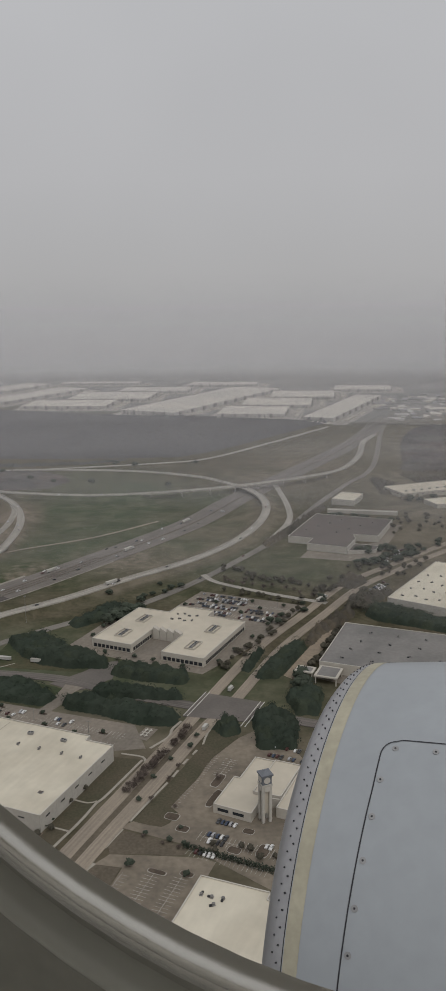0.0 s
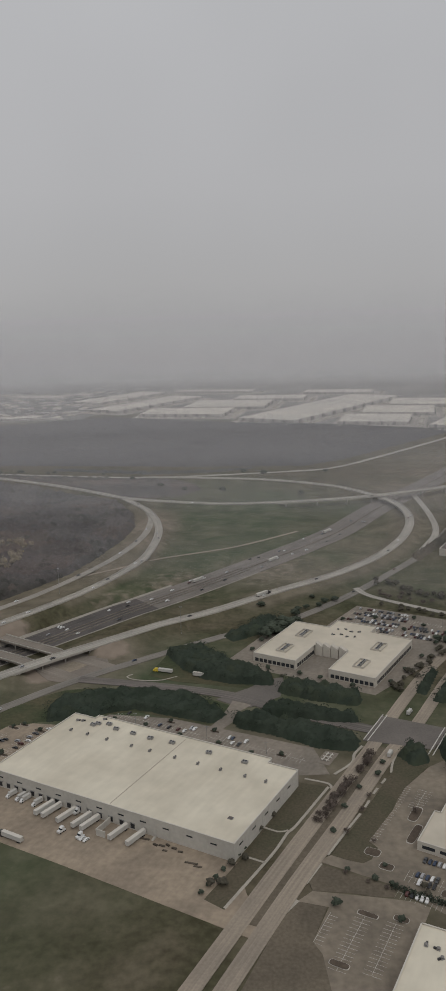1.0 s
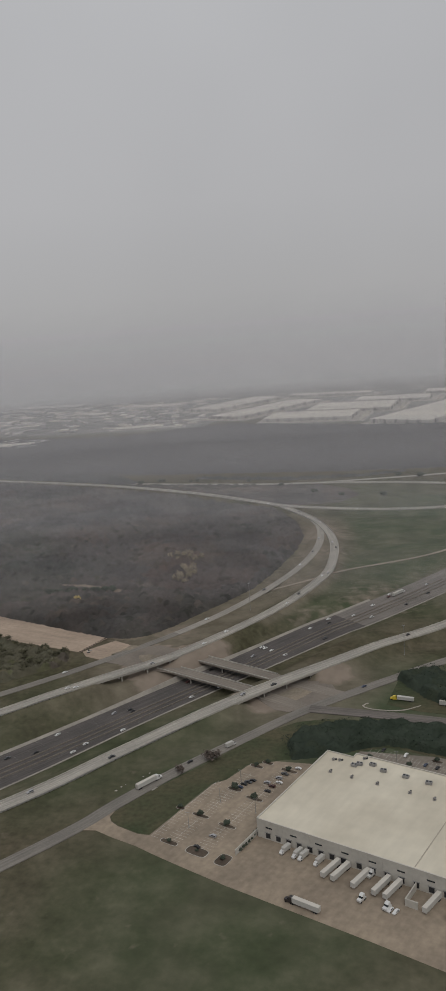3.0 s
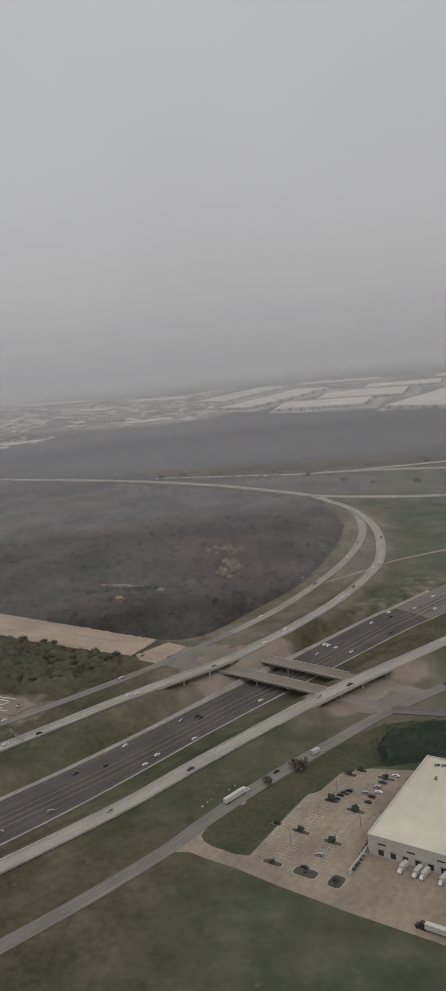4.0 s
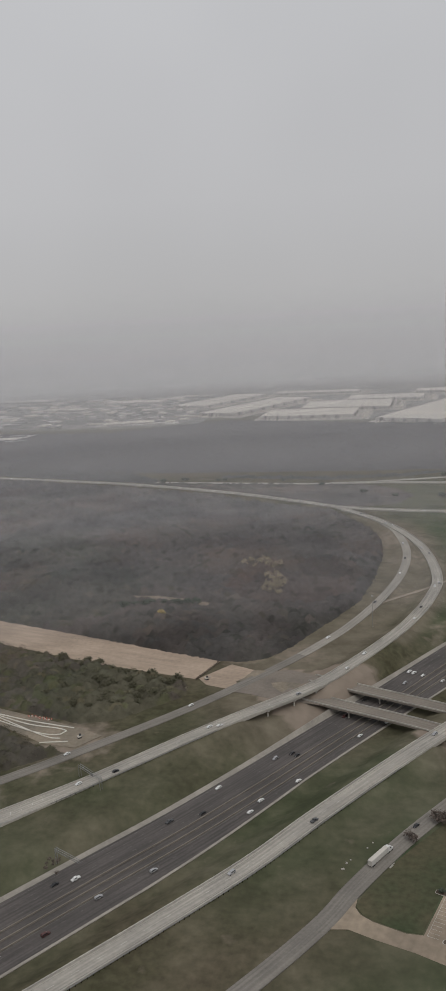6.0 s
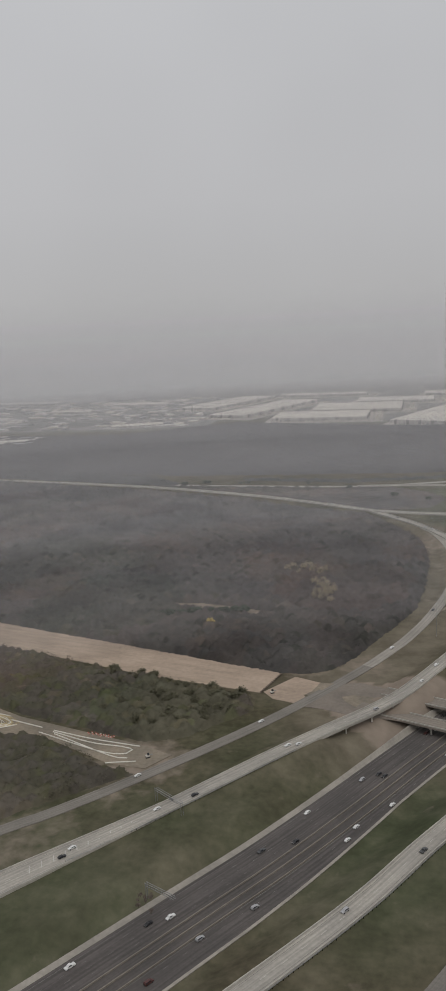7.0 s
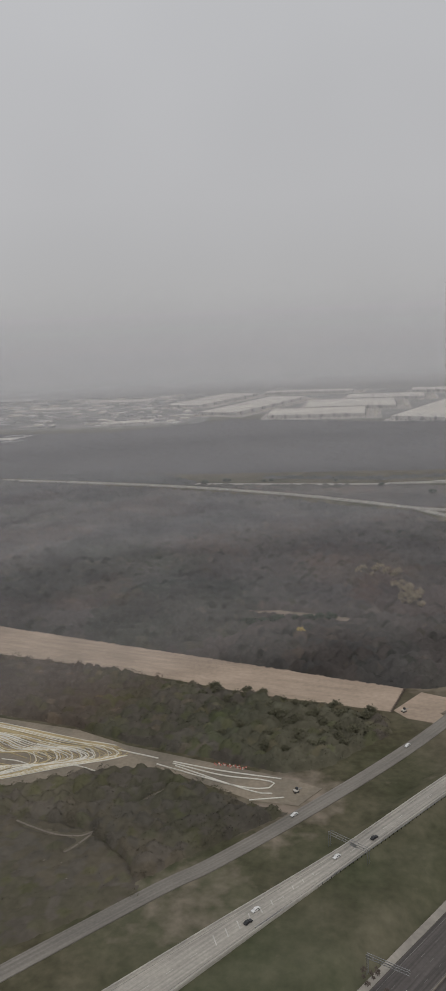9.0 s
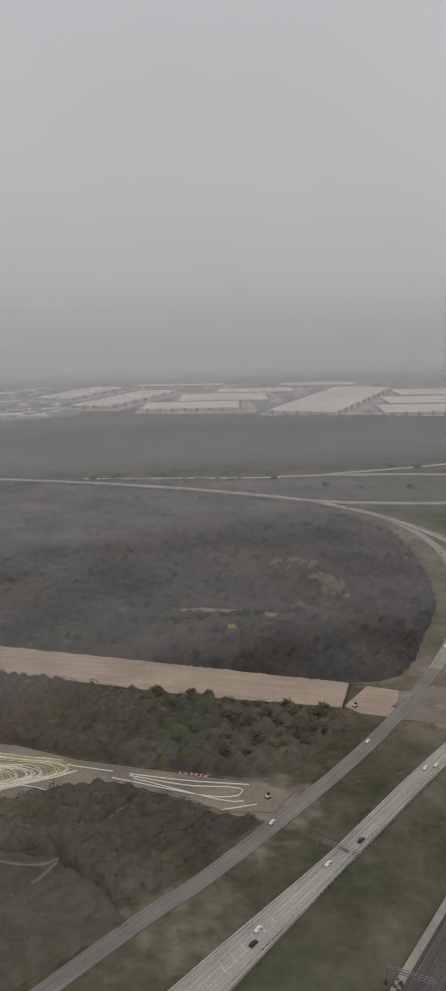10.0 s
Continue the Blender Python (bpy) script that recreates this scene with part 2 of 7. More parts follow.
# ---- helpers ----
class Geo:
    """Vertices and faces of one part."""

    def __init__(self):
        self.v, self.f = [], []

    def add(self, vs, fs):
        k = len(self.v)
        self.v.extend(vs)
        self.f.extend([tuple(i + k for i in q) for q in fs])
        return self

    def box(self, x0, y0, z0, x1, y1, z1, m=None):
        vs = [(x, y, z) for z in (z0, z1) for x, y in ((x0, y0), (x1, y0), (x1, y1), (x0, y1))]
        if m is not None:
            vs = [tuple(m @ Vector(p)) for p in vs]
        return self.add(vs, [(3, 2, 1, 0), (4, 5, 6, 7), (0, 1, 5, 4), (1, 2, 6, 5), (2, 3, 7, 6), (3, 0, 4, 7)])

    def prism(self, poly, z0, z1):
        n = len(poly)
        vs = [(x, y, z0) for x, y in poly] + [(x, y, z1) for x, y in poly]
        fs = [tuple(range(n - 1, -1, -1)), tuple(range(n, 2 * n))]
        return self.add(vs, fs + [(i, (i + 1) % n, n + (i + 1) % n, n + i) for i in range(n)])

    def cyl(self, x, y, z0, z1, r0, r1=None, n=8, m=None):
        r1 = r0 if r1 is None else r1
        vs = [(x + r * math.cos(6.2832 * i / n), y + r * math.sin(6.2832 * i / n), z) for r, z in ((r0, z0), (r1, z1)) for i in range(n)]
        if m is not None:
            vs = [tuple(m @ Vector(p)) for p in vs]
        return self.add(vs, [tuple(range(n - 1, -1, -1)), tuple(range(n, 2 * n))] + [(i, (i + 1) % n, n + (i + 1) % n, n + i) for i in range(n)])

    def mesh(self, name, material, smooth=False):
        me = bpy.data.meshes.new(name)
        me.from_pydata(self.v, [], self.f)
        me.materials.append(material)
        if smooth:
            me.shade_smooth()
        return me


def part(name, geo, material, parent=None, label="", smooth=False):
    """One mesh under a thing or a part."""
    ob = new(name, geo.mesh(name, material, smooth))
    ob.parent = parent
    return tagged(ob, label) if label else ob


def thing(name, label, category, m=None, group="", kind=""):
    ob = new(name)
    ob.empty_display_size = 0.5
    if m is not None:
        ob.matrix_world = m
    return tagged(ob, label, category, group, kind)


def spline(points, step=6.0):
    """Points along a smooth line through the given ones, about step metres apart."""
    p = np.array(points, float)
    p = np.vstack([2 * p[0] - p[1], p, 2 * p[-1] - p[-2]])
    out = []
    for i in range(1, len(p) - 2):
        a, b, c, d = p[i - 1:i + 3]
        n = max(1, int(np.linalg.norm(c - b) / step))
        for k in range(n):
            s = k / n
            out.append(0.5 * (2 * b + (c - a) * s + (2 * a - 5 * b + 4 * c - d) * s * s + (3 * b - a - 3 * c + d) * s ** 3))
    out.append(p[-2])
    return np.array(out)


def sides(line):
    """Unit vectors to the left of a line, in plan."""
    t = np.gradient(line[:, :2], axis=0)
    t /= np.linalg.norm(t, axis=1)[:, None]
    return np.c_[-t[:, 1], t[:, 0]]


def ribbon(line, half, thick, lift=0.0, shift=0.0):
    """A band of given half width and thickness along a line."""
    s = sides(line)
    g = Geo()
    n = len(line)
    half, shift = np.broadcast_to(half, n), np.broadcast_to(shift, n)
    for k in range(n):
        x, y, z = line[k]
        for q, dz in ((1, 0), (-1, 0), (-1, -thick), (1, -thick)):
            d = shift[k] + q * half[k]
            g.v.append((x + s[k, 0] * d, y + s[k, 1] * d, z + lift + dz))
    for k in range(n - 1):
        a, b = 4 * k, 4 * k + 4
        for i in range(4):
            j = (i + 1) % 4
            g.f.append((a + j, a + i, b + i, b + j))
    g.f += [(0, 1, 2, 3), (4 * n - 1, 4 * n - 2, 4 * n - 3, 4 * n - 4)]
    return g


def road_uv(ob, line):
    """u in metres across, v in metres along, for the wear streaks."""
    me = ob.data
    run = np.r_[0, np.cumsum(np.linalg.norm(np.diff(line[:, :2], axis=0), axis=1))]
    co = np.array([v.co[:2] for v in me.vertices])
    near = np.repeat(np.arange(len(line)), 4)
    s = sides(line)
    across = ((co - line[near, :2]) * s[near]).sum(1)
    layer = me.uv_layers.new(name="along")
    idx = np.zeros(len(me.loops), int)
    me.loops.foreach_get("vertex_index", idx)
    layer.data.foreach_set("uv", np.c_[across[idx], run[near[idx]]].astype(np.float32).ravel())


def inside(poly, x, y):
    """Which of the points lie in a polygon."""
    hit = np.zeros(np.shape(x), bool)
    n = len(poly)
    for i in range(n):
        (x0, y0), (x1, y1) = poly[i], poly[(i + 1) % n]
        if y0 != y1:
            hit ^= ((y0 > y) != (y1 > y)) & (x < (x1 - x0) * (y - y0) / (y1 - y0) + x0)
    return hit


# ---- roads: centre lines with heights, half widths, spans on bridges ----
R1 = [(-640, 335, 0), (-540, 450, 0.4), (-454, 550, 1), (-412, 605, 3), (-358, 672, 6), (-315, 724, 6.5), (-272, 770, 6.5), (-235, 813, 5.5), (-187, 859, 4), (-128, 926, 3), (-58, 997, 3), (-8, 1068, 4), (27, 1149, 5), (45, 1237, 6), (42, 1320, 6.5), (17, 1390, 7), (-26, 1454, 6), (-73, 1511, 4), (-185, 1580, 1), (-336, 1610, 0.2), (-436, 1613, 0.2)]
R3 = [(-760, 425, 0.5), (-628, 563, 1), (-594, 598, 1), (-558, 634, 2), (-502, 691, 5), (-466, 726, 6.5), (-431, 762, 6.5), (-402, 802, 6.5), (-350, 900, 5), (-317, 990, 5), (-305, 1066, 5), (-315, 1187, 5), (-353, 1300, 5), (-418, 1400, 5)]
R3B = [(-800, 465, 0), (-663, 596, 0), (-629, 625, 0), (-585, 668, 0), (-535, 721, 0), (-493, 771, 0), (-450, 830, 0), (-424, 870, 0.3), (-399, 914, 0.8), (-373, 974, 1.5), (-347, 1052, 2.8), (-334, 1122, 4), (-332, 1185, 4.6), (-341, 1257, 4.9), (-355, 1298, 4.9)]
FWY = [(-700, 333, -7), (-600, 458, -7), (-526, 551, -7), (-489, 597, -7), (-450, 650, -7), (-410, 707, -7), (-361, 776, -7), (-293, 874, -6), (-262, 886 + 20, -3.5), (-179, 1011, 0), (-68, 1185, 0), (0, 1341, 0), (50, 1440, 0), (116, 1573, 0), (268, 1896, 0), (390, 2250, 0)]
ST_A = [(-446, 776, 0), (-433, 769, 0), (-395, 750, 0), (-353, 729, 0), (-318, 709, 0), (-284, 690, 0)]
ST_B = [(-426, 800.5, 0), (-412, 794, 0), (-372, 774, 0), (-329, 752, 0), (-290, 731, 0), (-260, 716, 0)]
F1 = [(-520, 380, 0), (-450, 462, 0), (-410, 515, 0), (-391, 548, 0), (-363, 591, 0), (-325, 641, 0), (-285, 691, 0), (-221, 753, 0), (-170, 799, 0), (-112, 842, 0), (-54, 915, 0), (4, 1010, 0), (56, 1110, 0), (125, 1291, 0), (190, 1440, 0), (266, 1614, 0), (363, 2083, 0), (458, 2450, 0)]
R2 = [(-1900, 1960, 0), (-1400, 1820, 0), (-1096, 1737, 1), (-800, 1635, 2), (-604, 1532, 4), (-490, 1455, 5), (-418, 1404, 5), (-343, 1378, 5), (-254, 1361, 5), (-181, 1356, 7), (-78, 1371, 9), (28, 1406, 11), (143, 1485, 9), (205, 1568, 6), (254, 1717, 3), (288, 1888, 1), (335, 2010, 0)]
R4 = [(-820, 1672, 0), (-640, 1640, 0), (-436, 1613, 0), (-316, 1632, 0), (-157, 1669, 0), (-56, 1718, 0), (82, 1910, 0), (238, 2149, 0)]
SLIP = [(69, 1431, 3), (80, 1285, 2), (76, 1191, 1), (47, 1101, 0)]
PATH_A = [(-372, 979, 0), (-322, 1026, 0), (-286, 1062, 0), (-196, 1120, 0), (-116, 1203, 0)]
NS_L = [(-142, 330, 0), (-100, 437, 0), (-68, 516, 0), (-37, 592, 0), (-22, 634, 0), (18, 730, 0), (70, 822, 0), (122, 912, 0), (196, 990, 0), (290, 1085, 0)]
NS_R = [(-128, 325, 0), (-87, 432, 0), (-57, 504, 0), (-25, 583, 0), (-2, 628, 0), (38, 725, 0), (88, 815, 0), (138, 900, 0), (205, 975, 0), (300, 1070, 0)]
EW = [(90, 575, 0), (20, 600, 0), (-30, 615, 0), (-100, 642, 0), (-150, 668, 0), (-215, 682, 0), (-285, 691, 0)]
FIELD_RD = [(-40, 950, 0), (-22, 921, 0), (38, 880, 0), (95, 850, 0)]
X_RD = [(300, 2190, 4), (380, 2170, 6), (470, 2150, 4), (700, 2100, 0)]
SPUR = [(-1500, 2010, 0), (-1178, 2140, 0), (-1009, 2210, 0), (-900, 2330, 0)]
# name, line, half width, surface, bridge spans as (x, y, reach), thickness
ROADS = [
    ("road_1", R1, 6.2, M_CONC_ROAD, [(-318, 720, 46), (35, 1345, 70)], 1.5, "worn pale concrete flyover ramp curving over the freeway"),
    ("road_2", R3, 5.6, M_CONC_ROAD, [(-446, 745, 44)], 1.5, "pale concrete elevated ramp bending round the woods"),
    ("road_3", R3B, 4.8, M_GREY_ROAD, [], 1.0, "grey-brown slip road beside the bare woods"),
    ("road_4", FWY, 24.0, M_ASPHALT, [], 0.6, "dark asphalt sunken freeway of many lanes"),
    ("road_5", ST_A, 6.6, M_SLIP_ROAD, [(-395, 750, 48)], 1.4, "grey concrete street on a bridge over the freeway"),
    ("road_6", ST_B, 6.6, M_SLIP_ROAD, [(-375, 775, 48)], 1.4, "grey concrete street on a bridge over the freeway"),
    ("road_7", F1, 5.2, M_GREY_ROAD, [], 0.6, "grey frontage road beside grass"),
    ("road_8", R2, 6.0, M_CONC_ROAD, [(20, 1405, 190)], 1.5, "long pale concrete road on a bridge across the interchange"),
    ("road_9", R4, 5.5, M_CONC_ROAD, [], 0.6, "pale concrete road before the far woods"),
    ("road_10", SLIP, 4.5, M_CONC_ROAD, [], 1.0, "pale slip road"),
    ("road_11", PATH_A, 2.2, M_TAN_ROAD, [], 0.4, "narrow pale track across grass"),
    ("road_12", NS_L, 5.0, M_TAN_ROAD, [], 0.5, "grey divided street carriageway"),
    ("road_13", NS_R, 5.0, M_TAN_ROAD, [], 0.5, "grey divided street carriageway"),
    ("road_14", EW, 6.0, M_OLD_ROAD, [], 0.5, "grey side street between dark trees"),
    ("road_15", FIELD_RD, 3.5, M_CONC_ROAD, [], 0.5, "pale lane beside a field"),
    ("road_16", X_RD, 6.0, M_GREY_ROAD, [(385, 2168, 60)], 1.4, "distant grey overpass road"),
    ("road_17", SPUR, 7.0, M_CONC_ROAD, [], 0.5, "pale distant road through woods"),
]
LINES = {}
for nm, pts, half, mt, spans, thick, lab in ROADS:
    LINES[nm] = spline(pts, 6.0)


# ---- ground: one sheet with the freeway's cutting and the ramps' banks ----
def axis(a, dense0, dense1, b, step, rate):
    mid = list(np.arange(dense0, dense1, step))
    lo, hi = [dense0], [dense1]
    d = step
    while lo[-1] > a:
        d *= rate
        lo.append(lo[-1] - d)
    d = step
    while hi[-1] < b:
        d *= rate
        hi.append(hi[-1] + d)
    return np.array(sorted(set(lo[1:] + mid + hi)))


def land_height(px, py):
    """Ground height at the given points."""
    up, down, cap = np.zeros(len(px)), np.zeros(len(px)), np.full(len(px), 99.0)
    for nm, pts, half, mt, spans, thick, lab in ROADS:
        line = LINES[nm]
        keep = np.ones(len(line), bool)
        for bx, by, reach in spans:
            keep &= np.hypot(line[:, 0] - bx, line[:, 1] - by) > reach
        line = line[keep]
        lo, hi = line[:, :2].min(0) - half - 40, line[:, :2].max(0) + half + 40
        sel = np.where((px > lo[0]) & (px < hi[0]) & (py > lo[1]) & (py < hi[1]))[0]
        for c in range(0, len(sel), 4000):
            q = sel[c:c + 4000]
            d2 = (px[q, None] - line[None, :, 0]) ** 2 + (py[q, None] - line[None, :, 1]) ** 2
            k = d2.argmin(1)
            d, z = np.sqrt(d2[np.arange(len(q)), k]), line[k, 2]
            e = np.maximum(0, d - half - 2.0)
            up[q] = np.maximum(up[q], np.where(z > 0, np.maximum(0, z - 0.3 - e / 2.2), 0))
            down[q] = np.minimum(down[q], np.where(z < 0, np.minimum(0, z - 0.3 + np.maximum(0, e - 4) / 1.9), 0))
            cap[q] = np.where(d < half + 6.5, np.minimum(cap[q], z - 0.35), cap[q])
    return np.minimum(np.where(up > 0.05, up, down), cap)


gx = axis(-6500, -900, 330, 6500, 4.5, 1.2)
gy = axis(-1500, 400, 1560, 6500, 4.5, 1.2)
GX, GY = np.meshgrid(gx, gy)
px, py = GX.ravel(), GY.ravel()
reach = np.maximum(1.0, np.hypot(px + 300, py - 150) / 4200)
px, py = -300 + (px + 300) / reach, 150 + (py - 150) / reach
pz = land_height(px, py)
# zones of cover: lawn green, bare dirt, woodland floor, and far land paled in colour for haze
WOOD_MAIN = [(-1500, 1230), (-860, 975), (-506, 833), (-485, 832), (-466, 840), (-448, 866), (-423, 916), (-388, 988), (-371, 1070), (-361, 1150), (-360, 1225), (-384, 1315), (-430, 1388), (-500, 1430), (-604, 1500), (-800, 1605), (-1096, 1712), (-1700, 1880)]
WOOD_STRIP = [(-1000, 965), (-840, 900), (-720, 862), (-617, 819), (-528, 787), (-522, 765), (-566, 722), (-592, 714), (-640, 732), (-695, 752), (-735, 774), (-795, 793), (-1000, 860)]
WOOD_SOUTH = [(-990, 690), (-765, 694), (-746, 698), (-703, 716), (-671, 716), (-612, 680), (-590, 672), (-632, 640), (-670, 606), (-760, 530), (-990, 560)]
WOOD_FAR = [(-2600, 2120), (-1400, 1895), (-900, 1790), (-770, 1757), (-310, 1730), (-120, 1735), (-40, 1810), (40, 1930), (250, 2235), (130, 2280), (-130, 2390), (-340, 2425), (-660, 2560), (-760, 2600), (-1060, 2400), (-1450, 2440), (-2600, 2700)]
WOOD_EAST = [(312, 1570), (334, 1660), (352, 1780), (366, 1850), (392, 1960), (428, 2060), (470, 2120), (560, 2150), (900, 2160), (900, 1480), (640, 1470), (520, 1500), (430, 1490), (360, 1540)]
STRIP_DIRT = [(-1200, 1085), (-860, 975), (-794, 950), (-674, 903), (-570, 862), (-506, 832), (-520, 795), (-617, 825), (-720, 868), (-838, 907), (-1200, 1030)]
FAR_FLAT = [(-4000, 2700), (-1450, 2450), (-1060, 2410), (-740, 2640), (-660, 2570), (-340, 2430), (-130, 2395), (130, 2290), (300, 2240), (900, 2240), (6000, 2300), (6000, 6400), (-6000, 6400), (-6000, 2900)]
TRACKS = [[(-742, 663), (-729, 656), (-715, 650), (-701, 649), (-695, 654)], [(-707, 634), (-702, 640), (-695, 652)], [(-676, 678), (-669, 688), (-660, 698)], [(-886, 1060), (-856, 1048), (-836, 1039)]]
RUBBLE = [(-712, 627), (-690, 607)]


def strip(pts, half):
    """Outline of a band along a line, in plan."""
    p = np.array(pts, float)
    s = sides(p)
    return [tuple(q) for q in p + s * half] + [tuple(q) for q in (p - s * half)[::-1]]


wood = np.zeros(len(px))
for poly in (WOOD_MAIN, WOOD_STRIP, WOOD_SOUTH, WOOD_FAR, WOOD_EAST):
    wood = np.maximum(wood, inside(poly, px, py))
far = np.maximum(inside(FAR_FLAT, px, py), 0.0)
GREEN = [((-150, 1100), 190, 0.9), ((-210, 1290), 140, 1.0), ((-60, 1330), 90, 0.8), ((-260, 1500), 120, 0.6), ((-290, 960), 90, 0.8),
         ((-370, 640), 70, 0.6), ((-330, 590), 60, 0.8), ((-250, 650), 90, 1.0), ((-300, 450), 110, 0.7), ((60, 980), 90, 0.55), ((-480, 640), 60, 0.2),
         ((-180, 1420), 90, 0.9), ((-440, 600), 80, 0.5), ((-200, 705), 80, 1.0), ((-95, 655), 70, 0.9), ((10, 640), 60, 0.6), ((-350, 560), 45, 1.0), ((-560, 600), 60, 0.4), ((-600, 545), 80, 0.5), ((-640, 590), 50, 0.5), ((-500, 680), 60, 0.3), ((-520, 610), 60, 0.4)]
green = np.zeros(len(px))
for (cx, cy), r, a in GREEN:
    green = np.maximum(green, a * np.clip(1.5 - np.hypot(px - cx, py - cy) / r, 0, 1))
BARE_EARTH = [((-320, 697), 13, 1.0), ((-272, 752), 13, 1.0), ((-428, 738), 13, 1.0), ((-390, 803), 14, 1.0), ((-340, 712), 10, 0.8), ((-622, 1000), 13, 0.6), ((-600, 996), 15, 0.6), ((-575, 988), 14, 0.6), ((-548, 978), 14, 0.6), ((-700, 1050), 10, 0.4), ((-740, 1050), 12, 0.4), ((-790, 1056), 12, 0.4), ((-840, 1066), 12, 0.4),
              ((-600, 655), 20, 0.3), ((-590, 690), 26, 0.6), ((-640, 600), 30, 0.3), ((60, 1500), 50, 0.25), ((150, 1640), 80, 0.3), ((180, 1850), 90, 0.25), ((-330, 1130), 30, 0.35), ((-342, 1230), 40, 0.45), ((-345, 1010), 26, 0.3),
              ((-490, 850), 22, 0.5), ((-440, 850), 22, 0.4), ((-300, 905), 30, 0.3), ((-240, 960), 40, 0.35), ((-150, 1020), 50, 0.3)]
EARTH_PLOTS = [[(-470, 768), (-462, 800), (-458, 822), (-430, 812), (-408, 824), (-384, 796), (-396, 770), (-412, 722), (-432, 728), (-452, 738)]]
earth = np.zeros(len(px))
for (cx, cy), r, a in BARE_EARTH:
    earth = np.maximum(earth, a * np.clip(1.6 - np.hypot(px - cx, py - cy) / r, 0, 1))
for poly in EARTH_PLOTS:
    earth = np.maximum(earth, 0.85 * inside(poly, px, py))
DRY_SPOTS = [((-120, 1010), 70, 0.7), ((-30, 1130), 60, 0.6), ((40, 1230), 60, 0.5), ((70, 1480), 110, 0.7), ((160, 1700), 140, 0.7), ((260, 1130), 90, 1.0), ((230, 1010), 60, 0.8), ((360, 1200), 130, 1.0), ((340, 1450), 150, 0.9),
             ((480, 1800), 260, 0.9), ((600, 2100), 240, 0.8), ((-300, 700), 50, 0.8), ((-270, 740), 40, 0.8), ((-440, 740), 50, 0.7), ((-450, 800), 50, 0.9), ((-120, 560), 80, 0.7), ((20, 480), 90, 0.6)]
dry = np.zeros(len(px))
for (cx, cy), r, a in DRY_SPOTS:
    dry = np.maximum(dry, a * np.clip(1.5 - np.hypot(px - cx, py - cy) / r, 0, 1))
for nm, r, y_lo, y_hi in (("road_3", 34, 830, 1420), ("road_2", 12, 880, 1350), ("road_1", 20, 900, 1400)):
    ln = LINES[nm][(LINES[nm][:, 1] > y_lo) & (LINES[nm][:, 1] < y_hi)]
    sel = np.where((px > ln[:, 0].min() - 60) & (px < ln[:, 0].max() + 60) & (py > y_lo - 60) & (py < y_hi + 60))[0]
    d = np.sqrt(((px[sel, None] - ln[None, :, 0]) ** 2 + (py[sel, None] - ln[None, :, 1]) ** 2).min(1))
    dry[sel] = np.maximum(dry[sel], np.clip(1.6 - d / r, 0, 0.9))
land = bpy.data.meshes.new("ground")
nx, ny = len(gx), len(gy)
ii = (np.arange(ny - 1)[:, None] * nx + np.arange(nx - 1)[None, :]).ravel()
quad = np.c_[ii, ii + 1, ii + 1 + nx, ii + nx]
quad = quad[(reach[quad] == 1.0).any(1)]
land.from_pydata(np.c_[px, py, pz].tolist(), [], quad.tolist())
zone = land.color_attributes.new("zone", "FLOAT_COLOR", "POINT")
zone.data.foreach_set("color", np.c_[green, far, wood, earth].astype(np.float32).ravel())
season = land.color_attributes.new("season", "FLOAT_COLOR", "POINT")
season.data.foreach_set("color", np.c_[dry, dry, dry, np.ones(len(px))].astype(np.float32).ravel())
land.shade_smooth()


